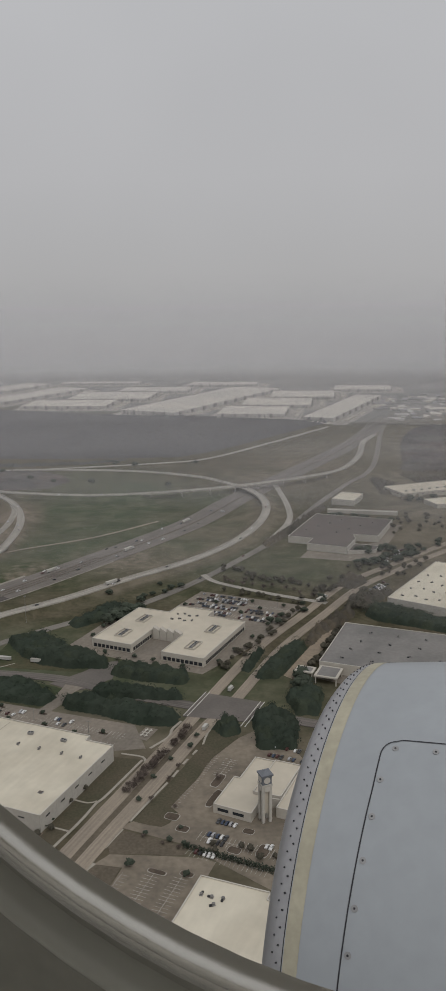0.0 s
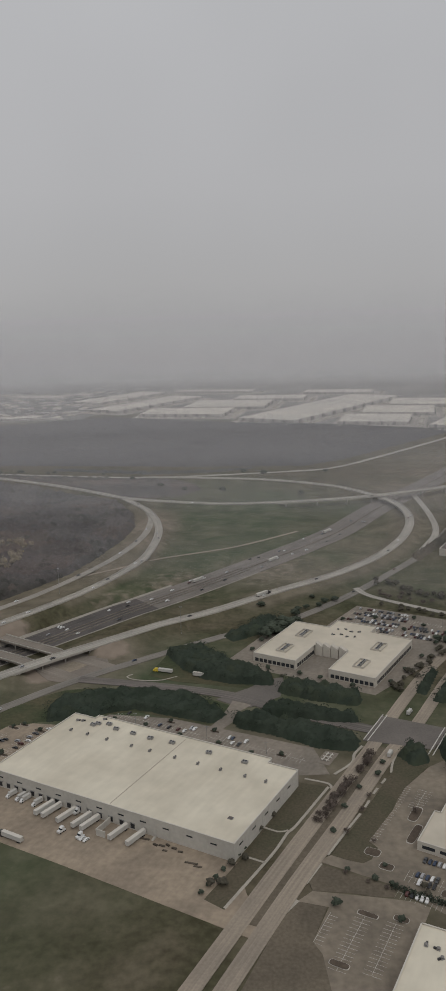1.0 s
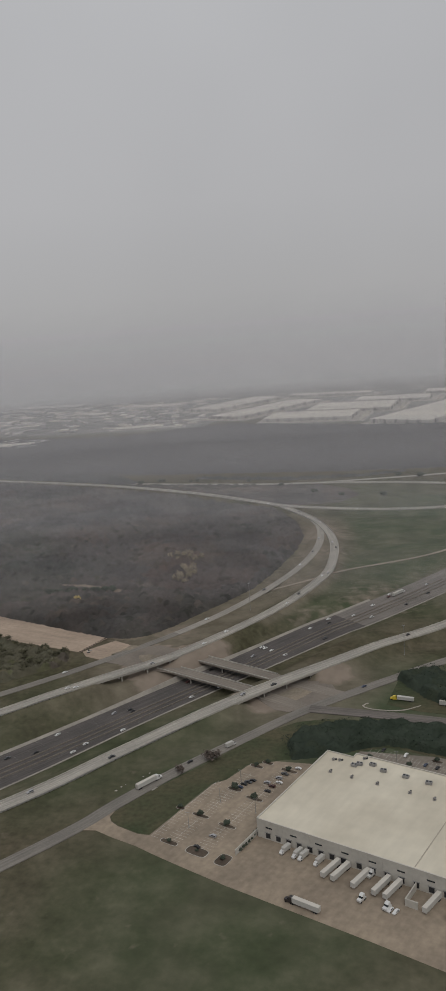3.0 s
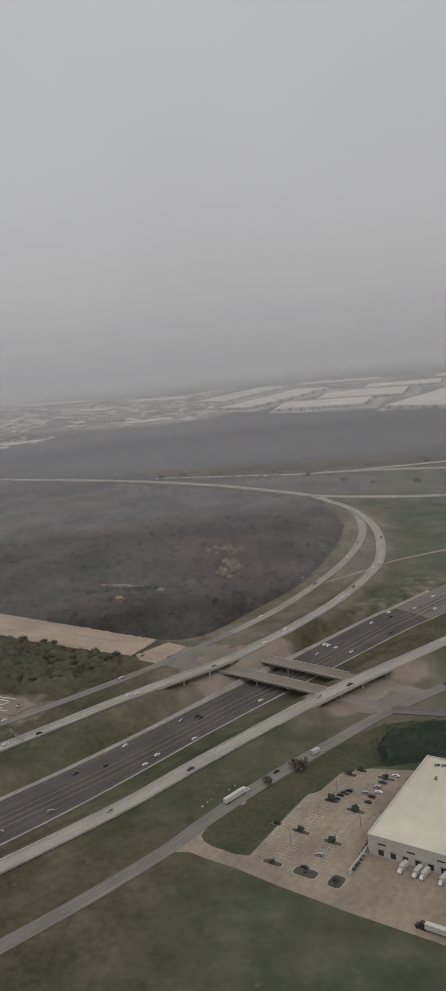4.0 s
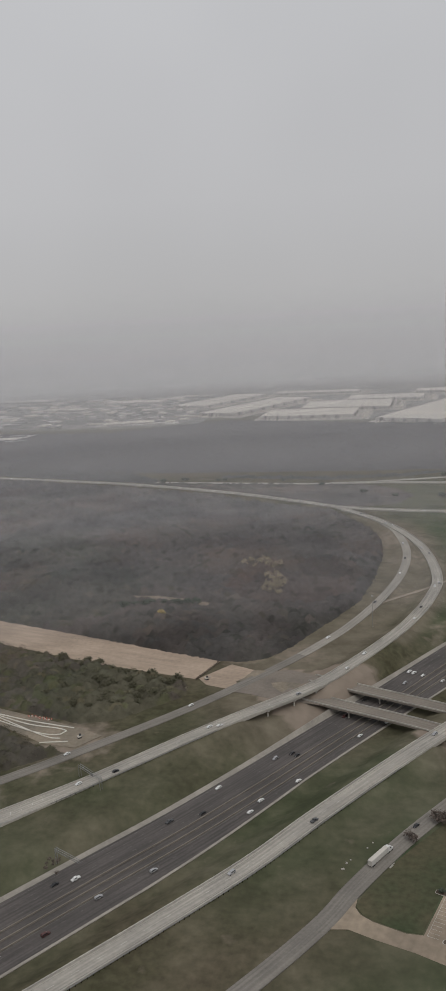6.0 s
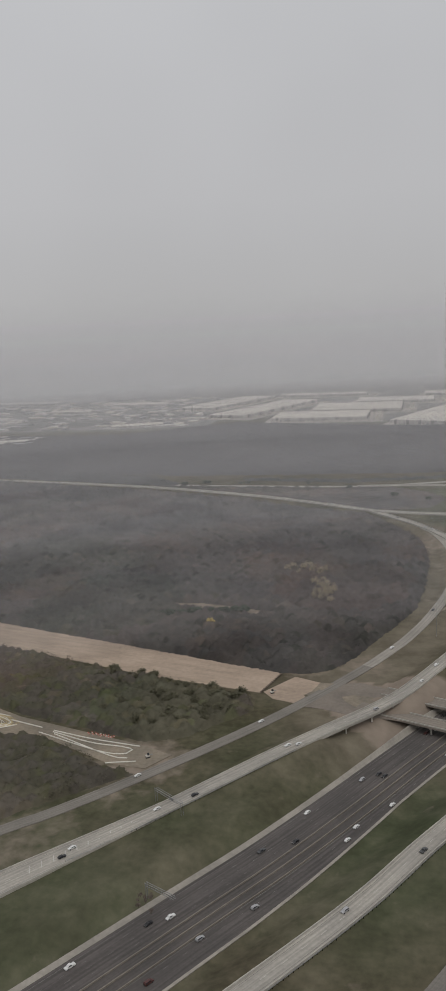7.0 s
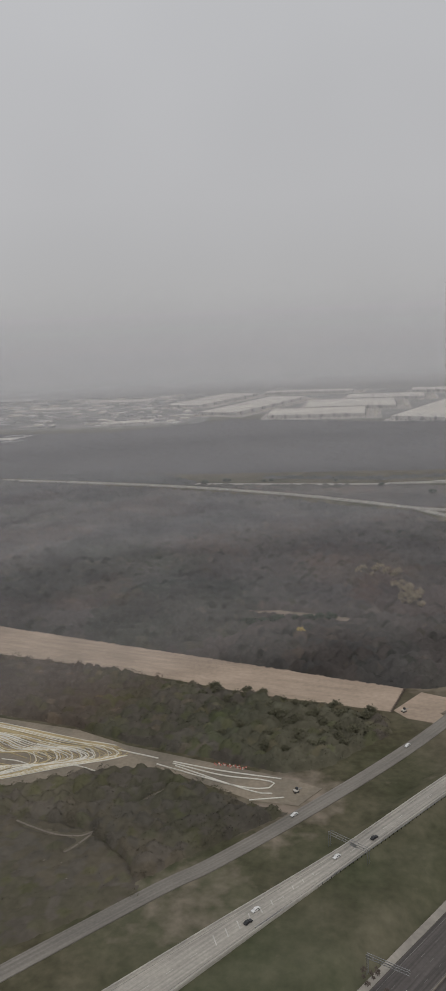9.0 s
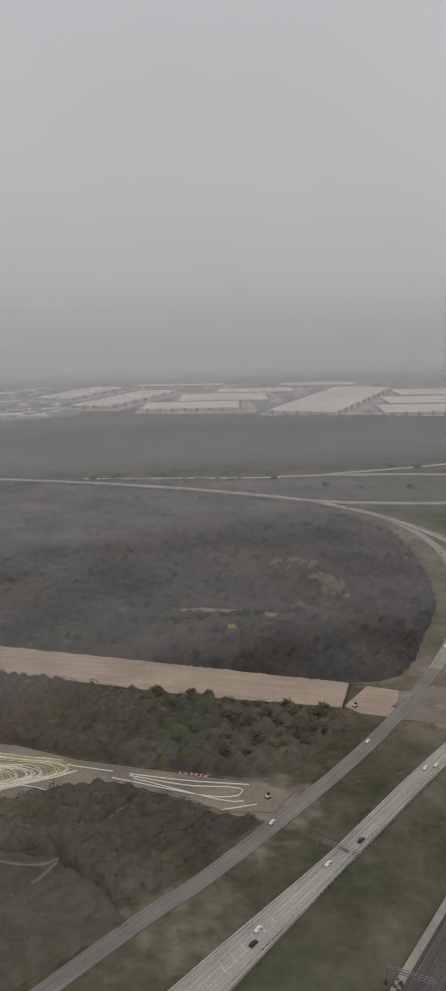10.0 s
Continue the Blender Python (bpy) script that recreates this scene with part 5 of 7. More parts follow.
def woods(name, label, poly, gap, cell, width, height, material, seed, skip=(), hues=(), num=12, leaf=0.6, rough=0.3, pale=None, round_=0.8, vary=1.0, spots=()):
    """A close canopy: rounded uneven crowns that run into one another, roughened by many small twig faces."""
    rng = np.random.default_rng(seed)
    p = np.array(poly)
    x0, y0 = p.min(0) - 2 * gap
    nx, ny = (np.ceil((p.max(0) + 2 * gap - (x0, y0)) / gap).astype(int) + 1)
    ti, tj = np.meshgrid(np.arange(nx), np.arange(ny), indexing="ij")
    tx = x0 + (ti + rng.uniform(0.05, 0.95, ti.shape)) * gap
    ty = y0 + (tj + rng.uniform(0.05, 0.95, ti.shape)) * gap
    flat_x, flat_y = tx.ravel(), ty.ravel()
    thin = patchy(flat_x, flat_y, 0.011, seed).reshape(tx.shape)
    size = (1 + vary * (0.75 * rng.random(tx.shape) - 0.4)) * (1 + vary * (0.6 * thin - 0.3))
    th, tw = height * size, width * (0.75 + 0.5 * rng.random(tx.shape))
    tone = (0.93 + 0.14 * rng.random(tx.shape)) * (1 + vary * (0.68 * patchy(flat_x, flat_y, 0.017, seed + 5).reshape(tx.shape) - 0.34))
    tint = tone[..., None] * np.ones(3)
    patch = patchy(flat_x, flat_y, 0.008, seed + 9).reshape(tx.shape)
    for lo, hi, rgb, share in hues:
        q = (patch > lo) & (patch < hi) & (rng.random(tx.shape) < share)
        tint[q] *= rgb
    for cx, cy, r, rgb in spots:
        q = np.hypot(tx - cx, ty - cy) < r * (0.6 + 0.8 * thin)
        tint[q] *= rgb
    # crowns shift in tint from south to north, haze put into their colour
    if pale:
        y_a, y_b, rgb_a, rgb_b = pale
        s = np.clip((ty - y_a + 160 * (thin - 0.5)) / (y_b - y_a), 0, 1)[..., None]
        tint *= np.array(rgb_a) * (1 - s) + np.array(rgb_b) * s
    gx, gy = np.meshgrid(np.arange(x0 + gap, x0 + (nx - 1) * gap, cell), np.arange(y0 + gap, y0 + (ny - 1) * gap, cell), indexing="ij")
    gx, gy = gx + rng.uniform(-0.3, 0.3, gx.shape) * cell, gy + rng.uniform(-0.3, 0.3, gx.shape) * cell
    mask = inside(poly, gx, gy)
    for hole in skip:
        mask &= ~inside(hole, gx, gy)
    ci, cj = np.clip(((gx - x0) / gap).astype(int), 1, nx - 2), np.clip(((gy - y0) / gap).astype(int), 1, ny - 2)
    z, rgb = np.full(gx.shape, -9.0), np.ones((*gx.shape, 3))
    for di in (-1, 0, 1):
        for dj in (-1, 0, 1):
            a, b = ci + di, cj + dj
            d2 = ((gx - tx[a, b]) ** 2 + (gy - ty[a, b]) ** 2) / (tw[a, b] / 2) ** 2
            dome = th[a, b] * (1 - round_ * d2)
            q = dome > z
            z[q], rgb[q] = dome[q], tint[a, b][q]
    z = np.maximum(z, height * 0.1) + height * rough * rng.uniform(-0.3, 0.3, gx.shape)
    soft = mask.astype(float)
    for _ in range(3):
        s = soft.copy()
        s[1:-1, 1:-1] = (soft[1:-1, 1:-1] + soft[2:, 1:-1] + soft[:-2, 1:-1] + soft[1:-1, 2:] + soft[1:-1, :-2]) / 5
        soft = s
    z = np.where(mask, np.clip(2.2 * soft - 1.0, 0.05, 1) * z, -0.5)
    keep = mask[:-1, :-1] | mask[1:, :-1] | mask[1:, 1:] | mask[:-1, 1:]
    n0, n1 = gx.shape
    idx = np.arange(n0 * n1).reshape(n0, n1)
    face = np.stack([idx[:-1, :-1][keep], idx[1:, :-1][keep], idx[1:, 1:][keep], idx[:-1, 1:][keep]], 1)
    used = np.unique(face)
    renum = np.zeros(n0 * n1, int)
    renum[used] = np.arange(len(used))
    face = renum[face]
    verts, cols = np.stack([gx, gy, z], -1).reshape(-1, 3)[used], rgb.reshape(-1, 3)[used]
    # twig faces on the crowns
    ok = inside(poly, tx, ty)
    for hole in skip:
        ok &= ~inside(hole, tx, ty)
    cx, cy, ch, cw, ct = tx[ok], ty[ok], th[ok], tw[ok], tint[ok]
    n = len(cx)
    ang, rad = rng.uniform(0, 6.2832, (n, num)), np.sqrt(rng.random((n, num)))
    c = np.stack([cx[:, None] + rad * np.cos(ang) * cw[:, None] / 2, cy[:, None] + rad * np.sin(ang) * cw[:, None] / 2,
                  ch[:, None] * (1 - round_ * rad ** 2) + rng.uniform(-0.06, 0.06, (n, num)) * height], -1)
    q = rng.normal(size=(n, num, 3)) * 0.55
    q[..., 0] += 0.7 * rad * np.cos(ang)
    q[..., 1] += 0.7 * rad * np.sin(ang)
    q[..., 2] += 0.9
    a = np.cross(q, rng.normal(size=(n, num, 3)))
    a /= np.linalg.norm(a, axis=2, keepdims=True)
    b = np.cross(q, a)
    b /= np.linalg.norm(b, axis=2, keepdims=True)
    s = leaf * (0.5 + rng.random((n, num, 1)))
    leaves = np.stack([c - a * s - b * s * 0.6, c + a * s - b * s * 0.7, c + a * s * 0.8 + b * s * 0.7, c - a * s * 0.9 + b * s * 0.6], 2).reshape(-1, 3)
    leaf_cols = np.repeat((ct[:, None, :] * (0.88 + 0.24 * rng.random((n, num, 1)))).reshape(-1, 3), 4, axis=0)
    me = bpy.data.meshes.new(name)
    k = len(verts)
    every = np.concatenate([verts, leaves])
    loops = np.concatenate([face.ravel(), k + np.arange(len(leaves))])
    me.vertices.add(len(every))
    me.vertices.foreach_set("co", every.astype(np.float32).ravel())
    me.loops.add(len(loops))
    me.loops.foreach_set("vertex_index", loops.astype(np.int32))
    me.polygons.add(len(loops) // 4)
    me.polygons.foreach_set("loop_start", np.arange(0, len(loops), 4, dtype=np.int32))
    me.polygons.foreach_set("use_smooth", np.arange(len(loops) // 4) < len(face))
    me.update(calc_edges=True)
    at = me.color_attributes.new("tint", "FLOAT_COLOR", "POINT")
    at.data.foreach_set("color", np.c_[np.concatenate([cols, leaf_cols]), np.ones(len(every))].astype(np.float32).ravel())
    me.materials.append(material)
    tagged(new(name, me), label, "woods", kind="stuff")


CLEAR = [[(-640, 1010), (-610, 990), (-540, 966), (-522, 980), (-560, 994), (-600, 1008)], [(-760, 1058), (-690, 1044), (-686, 1051), (-760, 1066)], [(-900, 1085), (-790, 1052), (-790, 1058), (-900, 1093)]]
HUES = [(0.0, 0.42, (0.88, 0.92, 0.9), 0.8), (0.6, 1.0, (1.05, 0.98, 0.95), 0.8), (0.3, 0.7, (1.22, 1.17, 1.1), 0.07), (0.3, 0.7, (0.7, 0.74, 0.7), 0.1)]
# main wood, its north tinted lighter and bluer in place of haze
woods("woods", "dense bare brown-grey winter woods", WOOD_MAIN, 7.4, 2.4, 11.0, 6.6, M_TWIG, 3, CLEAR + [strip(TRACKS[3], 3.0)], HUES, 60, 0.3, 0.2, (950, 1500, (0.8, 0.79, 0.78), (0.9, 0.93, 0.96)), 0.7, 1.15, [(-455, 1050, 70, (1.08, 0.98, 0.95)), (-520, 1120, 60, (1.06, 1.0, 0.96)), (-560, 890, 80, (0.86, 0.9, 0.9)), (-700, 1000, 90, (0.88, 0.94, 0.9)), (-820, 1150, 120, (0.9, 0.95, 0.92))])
MIXED = [(0.0, 0.5, (0.92, 0.9, 0.9), 0.75), (0.5, 1.0, (0.94, 0.99, 0.88), 0.5), (0.2, 0.8, (1.3, 1.24, 1.15), 0.08), (0.2, 0.8, (0.98, 1.03, 0.86), 0.12)]
woods("woods", "bare and olive mixed winter thicket", WOOD_STRIP, 6.2, 1.8, 9.4, 5.6, M_THICKET, 4, (), MIXED, 60, 0.34, 0.12, None, 0.6, 1.1, [(-580, 770, 55, (0.95, 1.03, 0.9)), (-760, 850, 90, (1.0, 0.94, 0.93))])
OPEN_SOUTH = [(-990, 660), (-800, 664), (-745, 668), (-700, 655), (-672, 628), (-662, 604), (-760, 530), (-990, 560)]
OLIVE = [(0.0, 0.5, (0.9, 0.93, 0.82), 0.7), (0.5, 1.0, (1.04, 1.02, 0.94), 0.5), (0.2, 0.8, (0.98, 1.03, 0.86), 0.12)]
woods("woods", "dark olive winter thicket", WOOD_SOUTH, 6.2, 1.8, 9.2, 5.0, M_THICKET, 5, [OPEN_SOUTH] + [strip(q, 2.2) for q in TRACKS[:3]], OLIVE, 60, 0.34, 0.12, None, 0.6, 1.1)
woods("woods", "low brush and rough winter grass", OPEN_SOUTH, 5.0, 1.8, 8.0, 2.4, M_THICKET, 15, [strip(q, 2.4) for q in TRACKS[:3]], OLIVE, 16, 0.25, 0.1, None, 0.5, 0.8)
woods("woods", "distant bare woods greyed towards haze", WOOD_FAR, 11, 5.2, 17, 5, M_TWIG_HAZED, 6, (), (), 3, 0.8, 0.08, None, 0.8, 0.45)
woods("woods", "distant brown-grey woods", WOOD_EAST, 11, 5.0, 15, 6, M_TWIG, 7, (), HUES, 4, 0.8, 0.15, None, 0.8, 1.2)
ROADSIDE = [(-1500, 1985), (-1222, 1905), (-980, 1810), (-905, 1790), (-905, 1768), (-820, 1745), (-764, 1690), (-752, 1654), (-800, 1662), (-944, 1712), (-1163, 1785), (-1500, 1880)]
woods("woods", "dark scrub belt beside a far road", ROADSIDE, 8, 3.6, 11, 5, M_TWIG_HAZED, 8, (), [(0.0, 1.0, (0.8, 0.84, 0.8), 0.7)], 6, 0.8, 0.3)
woods("woods", "dark hedge-like row of far trees", [(-640, 1712), (-450, 1672), (-300, 1690), (-225, 1722), (-228, 1700), (-300, 1668), (-445, 1648), (-640, 1690)], 9, 3.6, 9, 4, M_TWIG_HAZED, 9, (), [(0.0, 1.0, (0.7, 0.76, 0.7), 0.8)], 6, 0.8, 0.4)


woods("woods", "low brown scrub between far roads", [(-740, 1615), (-600, 1548), (-480, 1470), (-400, 1425), (-330, 1440), (-300, 1500), (-330, 1560), (-380, 1598), (-500, 1606), (-640, 1628)], 9, 3.4, 12, 2.6, M_TWIG, 61, (), HUES, 8, 0.6, 0.2)
woods("woods", "dark scrub before a far road", [(-980, 1712), (-820, 1660), (-640, 1628), (-500, 1606), (-480, 1594), (-600, 1562), (-800, 1650), (-960, 1703)], 8, 3.4, 11, 4.0, M_TWIG, 62, (), [(0.0, 1.0, (0.7, 0.76, 0.72), 0.7)], 8, 0.6, 0.3)


def tree(name, label, leaves, height, width, num, leaf, seed, category="tree", trunk=0.3, full=True):
    """A tree: tapered trunk with limbs, and a crown of many small leaf faces in uneven lobes."""
    rng = np.random.default_rng(seed)
    root = thing(name, label, category, Matrix.Translation((0, 0, -300)))
    g = Geo().cyl(0, 0, -0.3, height * 0.45, trunk, trunk * 0.55, 7)
    lobes = [(0, 0, height * 0.25, width * 0.75, height * 0.6)]
    for k in range(6):
        a = k * 1.05 + rng.uniform(-0.3, 0.3)
        r = width * rng.uniform(0.2, 0.32)
        lobes.append((r * math.cos(a), r * math.sin(a), height * rng.uniform(0.12, 0.35), width * rng.uniform(0.4, 0.6), height * rng.uniform(0.35, 0.5)))
        tilt = look((0, 0, height * 0.3), (r * math.cos(a), r * math.sin(a), height * 0.6)) @ pose(0, 0, 0, 180)
        g.cyl(0, 0, 0, math.hypot(r, height * 0.3), trunk * 0.45, trunk * 0.15, 5, tilt)
    part("trunk", g, M_BARK, root)
    c = [clumps(np.array(lobes), 1, num // 7, leaf, seed, 0.9, 0.1, 1.4)]
    u, v = np.linspace(0, 6.2832, 9), np.linspace(-1.2, 1.57, 6)
    for x, y, z, w, h in lobes if full else ():
        r = (0.72 + 0.2 * rng.random((9, 6, 1)))
        r[-1], r[:, -1] = r[0], r[0, -1]
        e = np.stack([np.cos(u)[:, None] * np.cos(v) * w / 2, np.sin(u)[:, None] * np.cos(v) * w / 2, np.broadcast_to(np.sin(v) * h / 2, (9, 6))], -1) * r + (x, y, z + h * 0.55)
        c.append(np.stack([e[:-1, :-1], e[1:, :-1], e[1:, 1:], e[:-1, 1:]], 2).reshape(-1, 3))
    c = np.concatenate(c)
    ob = new("crown", quads("crown", c, leaves))
    ob.parent = root
    return root


class Planter:
    """Puts the first tree of a kind, then copies of it."""

    def __init__(self, protos):
        self.protos, self.used = protos, set()

    def put(self, i, x, y, scale, turn, group=""):
        p = self.protos[i % len(self.protos)]
        m = pose(x, y, 0.05, 0, 0, turn) @ Matrix.Diagonal((scale, scale, scale, 1))
        if p.name not in self.used:
            self.used.add(p.name)
            p.matrix_world = m
            ob = p
        else:
            ob = copy_thing(p, m)
            ob.scale = (scale, scale, scale)
        if group:
            ob["group"] = group


OAKS = Planter([tree("oak_tree", "dark evergreen oak with a dense rounded crown", M_OAK, 8.5, 10.5, 420, 0.66, 20 + k) for k in range(4)])
BARE = Planter([tree("bare_tree", "leafless brown winter tree", M_BROWN_LEAF, 6.0, 5.5, 190, 0.32, 40 + k, trunk=0.16, full=False) for k in range(3)])
OLIVES = Planter([tree("olive_tree", "olive-brown half-bare tree beside a road", M_GREENISH, 7.5, 8.0, 620, 0.34, 50 + k, full=False) for k in range(3)])
PALES = Planter([tree("pale_tree", "pale tan twiggy tree standing above bare woods", M_PALE_TWIG, 14, 8.5, 620, 0.3, 60 + k, full=False) for k in range(2)])
YELLOWS = Planter([tree("yellow_tree", "single rounded yellow autumn tree among bare woods", M_YELLOW_LEAF, 9.5, 7, 900, 0.36, 64, full=False)])

DULLS = Planter([tree("street_tree", "dull brown-green street tree with a rounded crown", M_DULL_LEAF, 6.0, 5.6, 200, 0.4, 70 + k, trunk=0.16) for k in range(3)])


def grove(planter, poly, gap, seed, s0, s1, group):
    x, y, rng = scatter(poly, gap * 1.2, seed)
    for i in range(len(x)):
        planter.put(int(rng.integers(4)), x[i], y[i], (1.32 if planter is OAKS else 1.12) * rng.uniform(s0, s1), rng.uniform(0, 360), group)


DEEP = [(0.0, 0.45, (0.85, 0.88, 0.85), 0.6), (0.55, 1.0, (1.12, 1.08, 1.0), 0.4)]
for sd, lab, poly, h in ((31, "dense dark green oak grove north of a warehouse", [(-294, 637), (-288, 652), (-264, 664), (-240, 670), (-215, 671), (-190, 670), (-176, 662), (-163, 648), (-148, 634), (-157, 618), (-222, 638), (-249, 627), (-265, 618), (-287, 612)], 6.0),
                         (32, "dense dark green oak grove before an office", [(-221, 753), (-190, 770), (-171, 749), (-151, 730), (-118, 707), (-114, 689), (-150, 690), (-178, 700), (-196, 716)], 7.5),
                         (33, "long dark row of oaks before an office", [(-111, 679), (-106, 695), (-76, 692), (-43, 676), (-42, 665), (-46, 655), (-84, 664), (-108, 674)], 7.5),
                         (34, "dark oak row beside a side street", [(-123, 641), (-109, 657), (-46, 638), (-46, 626), (-70, 628), (-118, 634)], 7.0),
                         (40, "dark oak row behind a car park", [(-142, 624), (-137, 638), (-87, 620), (-51, 606), (-46, 599), (-50, 584), (-74, 586), (-110, 604), (-137, 613)], 7.5),
                         (35, "dark trees beside an office car park", [(-171, 798), (-154, 816), (-142, 843), (-123, 853), (-117, 819), (-141, 801), (-159, 784)], 6.5),
                         (36, "round dark green oak at a street crossing", [(-20, 580), (-12, 594), (0, 588), (1, 572), (-10, 566)], 8.0),
                         (49, "dark green oaks behind a tower building", [(10, 596), (28, 611), (46, 590), (41, 548), (14, 550)], 8.0),
                         (50, "dark green oaks before a grey building", [(38, 632), (52, 644), (70, 637), (62, 600), (45, 602)], 8.0),
                         (37, "long dark green row of street oaks", [(14, 667), (28, 702), (56, 742), (64, 730), (34, 665)], 7.5),
                         (38, "row of dark street trees", [(2, 684), (18, 728), (25, 728), (10, 680)], 6.0),
                         (39, "dark trees behind a grey building", [(130, 814), (145, 842), (158, 838), (200, 800), (240, 772), (220, 752), (177, 778), (138, 798)], 7.0)):
    woods("grove", lab, poly, 7.0, 1.8, 10.0, h, M_OAK_CANOPY, sd, (), DEEP, 60, 0.34, 0.05, None, 0.42, 0.4)
for sd, lab, poly, h in ((41, "long brown-grey row of half-bare street trees", [(63, 742), (73, 776), (112, 832), (121, 822), (118, 807), (83, 763), (68, 734)], 6.5),
                         (42, "brown-grey trees among parked cars", [(121, 868), (151, 880), (166, 893), (172, 885), (158, 862), (140, 838), (122, 836)], 5.5),
                         (43, "brown brush on a bank by a street", [(110, 905), (126, 945), (146, 938), (148, 915), (131, 893)], 3.5),
                         (44, "grey-brown trees along a frontage road", [(33, 1078), (70, 1150), (134, 1290), (140, 1276), (76, 1130), (40, 1060)], 6.0),
                         (45, "grey-brown trees before a long building", [(267, 1345), (329, 1378), (329, 1350), (264, 1316)], 6.0),
                         (46, "far grey-brown trees by a field", [(241, 1490), (276, 1446), (263, 1361), (239, 1363)], 6.0),
                         (47, "grey-brown trees by a far car park", [(330, 1400), (420, 1470), (420, 1560), (300, 1530)], 6.0)):
    woods("grove", lab, poly, 5.6, 2.0, 7.4, h, M_THICKET, sd, (), DEEP, 18, 0.42)
grove(OAKS, [(-130, 795), (-105, 812), (-100, 840), (-125, 830)], 8.0, 6, 0.9, 1.2, "oaks beside the office")
grove(OAKS, [(36, 640), (62, 640), (64, 666), (50, 672)], 8.5, 8, 0.9, 1.2, "oaks by the grey building")
mrg = np.random.default_rng(83)
for k in range(46):
    f = 0.36 + 0.58 * mrg.random()
    BARE.put(k, -99 + 66 * f + mrg.uniform(-2.6, 2.6), 440 + 148 * f + mrg.uniform(-1, 1), mrg.uniform(0.7, 1.25), mrg.uniform(0, 360), "bare trees on a street median")
tagged(new("median", Geo().prism([(-114, 405), (-104, 402), (-27, 590), (-36, 592)], -0.3, 0.14).mesh("median", M_DRY_EARTH)), "brown earth strip between two carriageways", "median", kind="structure")
grove(BARE, [(-28, 925), (40, 890), (84, 868), (84, 880), (-20, 940)], 9, 14, 0.8, 1.3, "bare trees beside the field")
grove(OAKS, [(-110, 848), (-84, 880), (-60, 905), (-70, 915), (-120, 858)], 11, 15, 0.5, 0.8, "small oaks by the frontage road")
grove(OAKS, [(140, 985), (160, 950), (190, 985), (240, 1030), (225, 1045)], 12, 16, 0.7, 1.0, "trees by the street")
grove(OAKS, [(120, 1208), (220, 1178), (232, 1190), (130, 1225)], 10, 17, 0.6, 0.9, "trees behind the shed")
grove(OAKS, [(265, 1300), (360, 1330), (365, 1345), (265, 1318)], 10, 18, 0.7, 1.0, "trees before the long building")
grove(OAKS, [(24, 790), (40, 780), (110, 872), (92, 876)], 15, 21, 0.45, 0.7, "round trees by the divided street")
grove(OAKS, [(150, 1040), (165, 1052), (205, 1062), (200, 1040), (165, 1025)], 9, 22, 0.55, 0.85, "trees beside the brown shed")
grove(OAKS, [(205, 1020), (240, 1065), (290, 1100), (290, 1080), (230, 1015)], 16, 23, 0.5, 0.8, "trees by a car park")
grove(OAKS, [(-172, 860), (-80, 905), (-60, 925), (-74, 930), (-170, 872)], 24, 24, 0.45, 0.7, "trees along the frontage road")
grove(DULLS, local(OFFICE, [(124, -12), (138, -8), (148, 60), (150, 176), (142, 176), (136, 70)]), 9, 51, 0.7, 1.1, "street trees beside the office")
grove(DULLS, local(OFFICE, [(30, 179), (148, 179), (150, 188), (30, 190)]), 9, 52, 0.7, 1.1, "street trees behind the office")
grove(DULLS, local(OFFICE, [(-24, -26), (118, -28), (118, -19), (-24, -17)]), 10, 53, 0.6, 1.0, "street trees before the office")
grove(DULLS, [(60, 850), (84, 864), (150, 960), (210, 1020), (200, 1030), (130, 968)], 12, 54, 0.8, 1.3, "street trees by the field")
grove(DULLS, [(4, 930), (60, 905), (92, 890), (96, 900), (10, 945)], 10, 55, 0.8, 1.3, "trees at the field's edge")
grove(DULLS, [(215, 1110), (300, 1150), (330, 1230), (250, 1225), (210, 1160)], 17, 56, 0.8, 1.3, "trees on the eastern field")
grove(DULLS, [(150, 960), (215, 1010), (240, 1000), (200, 940), (165, 930)], 13, 57, 0.8, 1.2, "trees by the parked cars")
grove(DULLS, [(-34, 440), (0, 428), (40, 412), (44, 420), (0, 438), (-30, 450)], 8, 58, 0.6, 0.9, "trees by the tower car park")
grove(DULLS, [(-128, 416), (-108, 470), (-96, 520), (-102, 522), (-122, 470), (-136, 425)], 9, 60, 0.6, 0.9, "trees beside the warehouse wall")
grove(DULLS, [(60, 688), (66, 681), (108, 774), (98, 779)], 6, 61, 0.9, 1.3, "trees along the grey building")
grove(DULLS, [(112, 832), (140, 890), (146, 862), (130, 812)], 7, 62, 1.0, 1.5, "trees by the service lane")
grove(DULLS, [(-30, 960), (20, 935), (100, 880), (108, 890), (30, 950), (-20, 985)], 11, 63, 0.9, 1.4, "trees round the field")
grove(OLIVES, [(-660, 842), (-530, 790), (-524, 768), (-570, 728), (-640, 752)], 8.5, 19, 0.8, 1.2, "olive trees by the slip road")
for k, (x, y, s) in enumerate(((-478, 1008, 1.4), (-484, 1022, 1.2), (-476, 1036, 1.3), (-470, 998, 1.0), (-482, 1046, 1.1), (-471, 1019, 1.1), (-492, 1104, 1.2), (-502, 1112, 1.2), (-484, 1098, 1.0), (-514, 1120, 1.0), (-478, 1108, 0.9), (-506, 1096, 0.9), (-474, 1054, 1.0), (-488, 1058, 1.1), (-480, 1068, 0.9), (-468, 1030, 1.2), (-488, 1010, 1.0), (-496, 1120, 1.1), (-520, 1108, 1.0))):
    PALES.put(k, x, y, s, 47 * k, "pale trees in the woods")
YELLOWS.put(0, -581, 937, 1.25, 20)
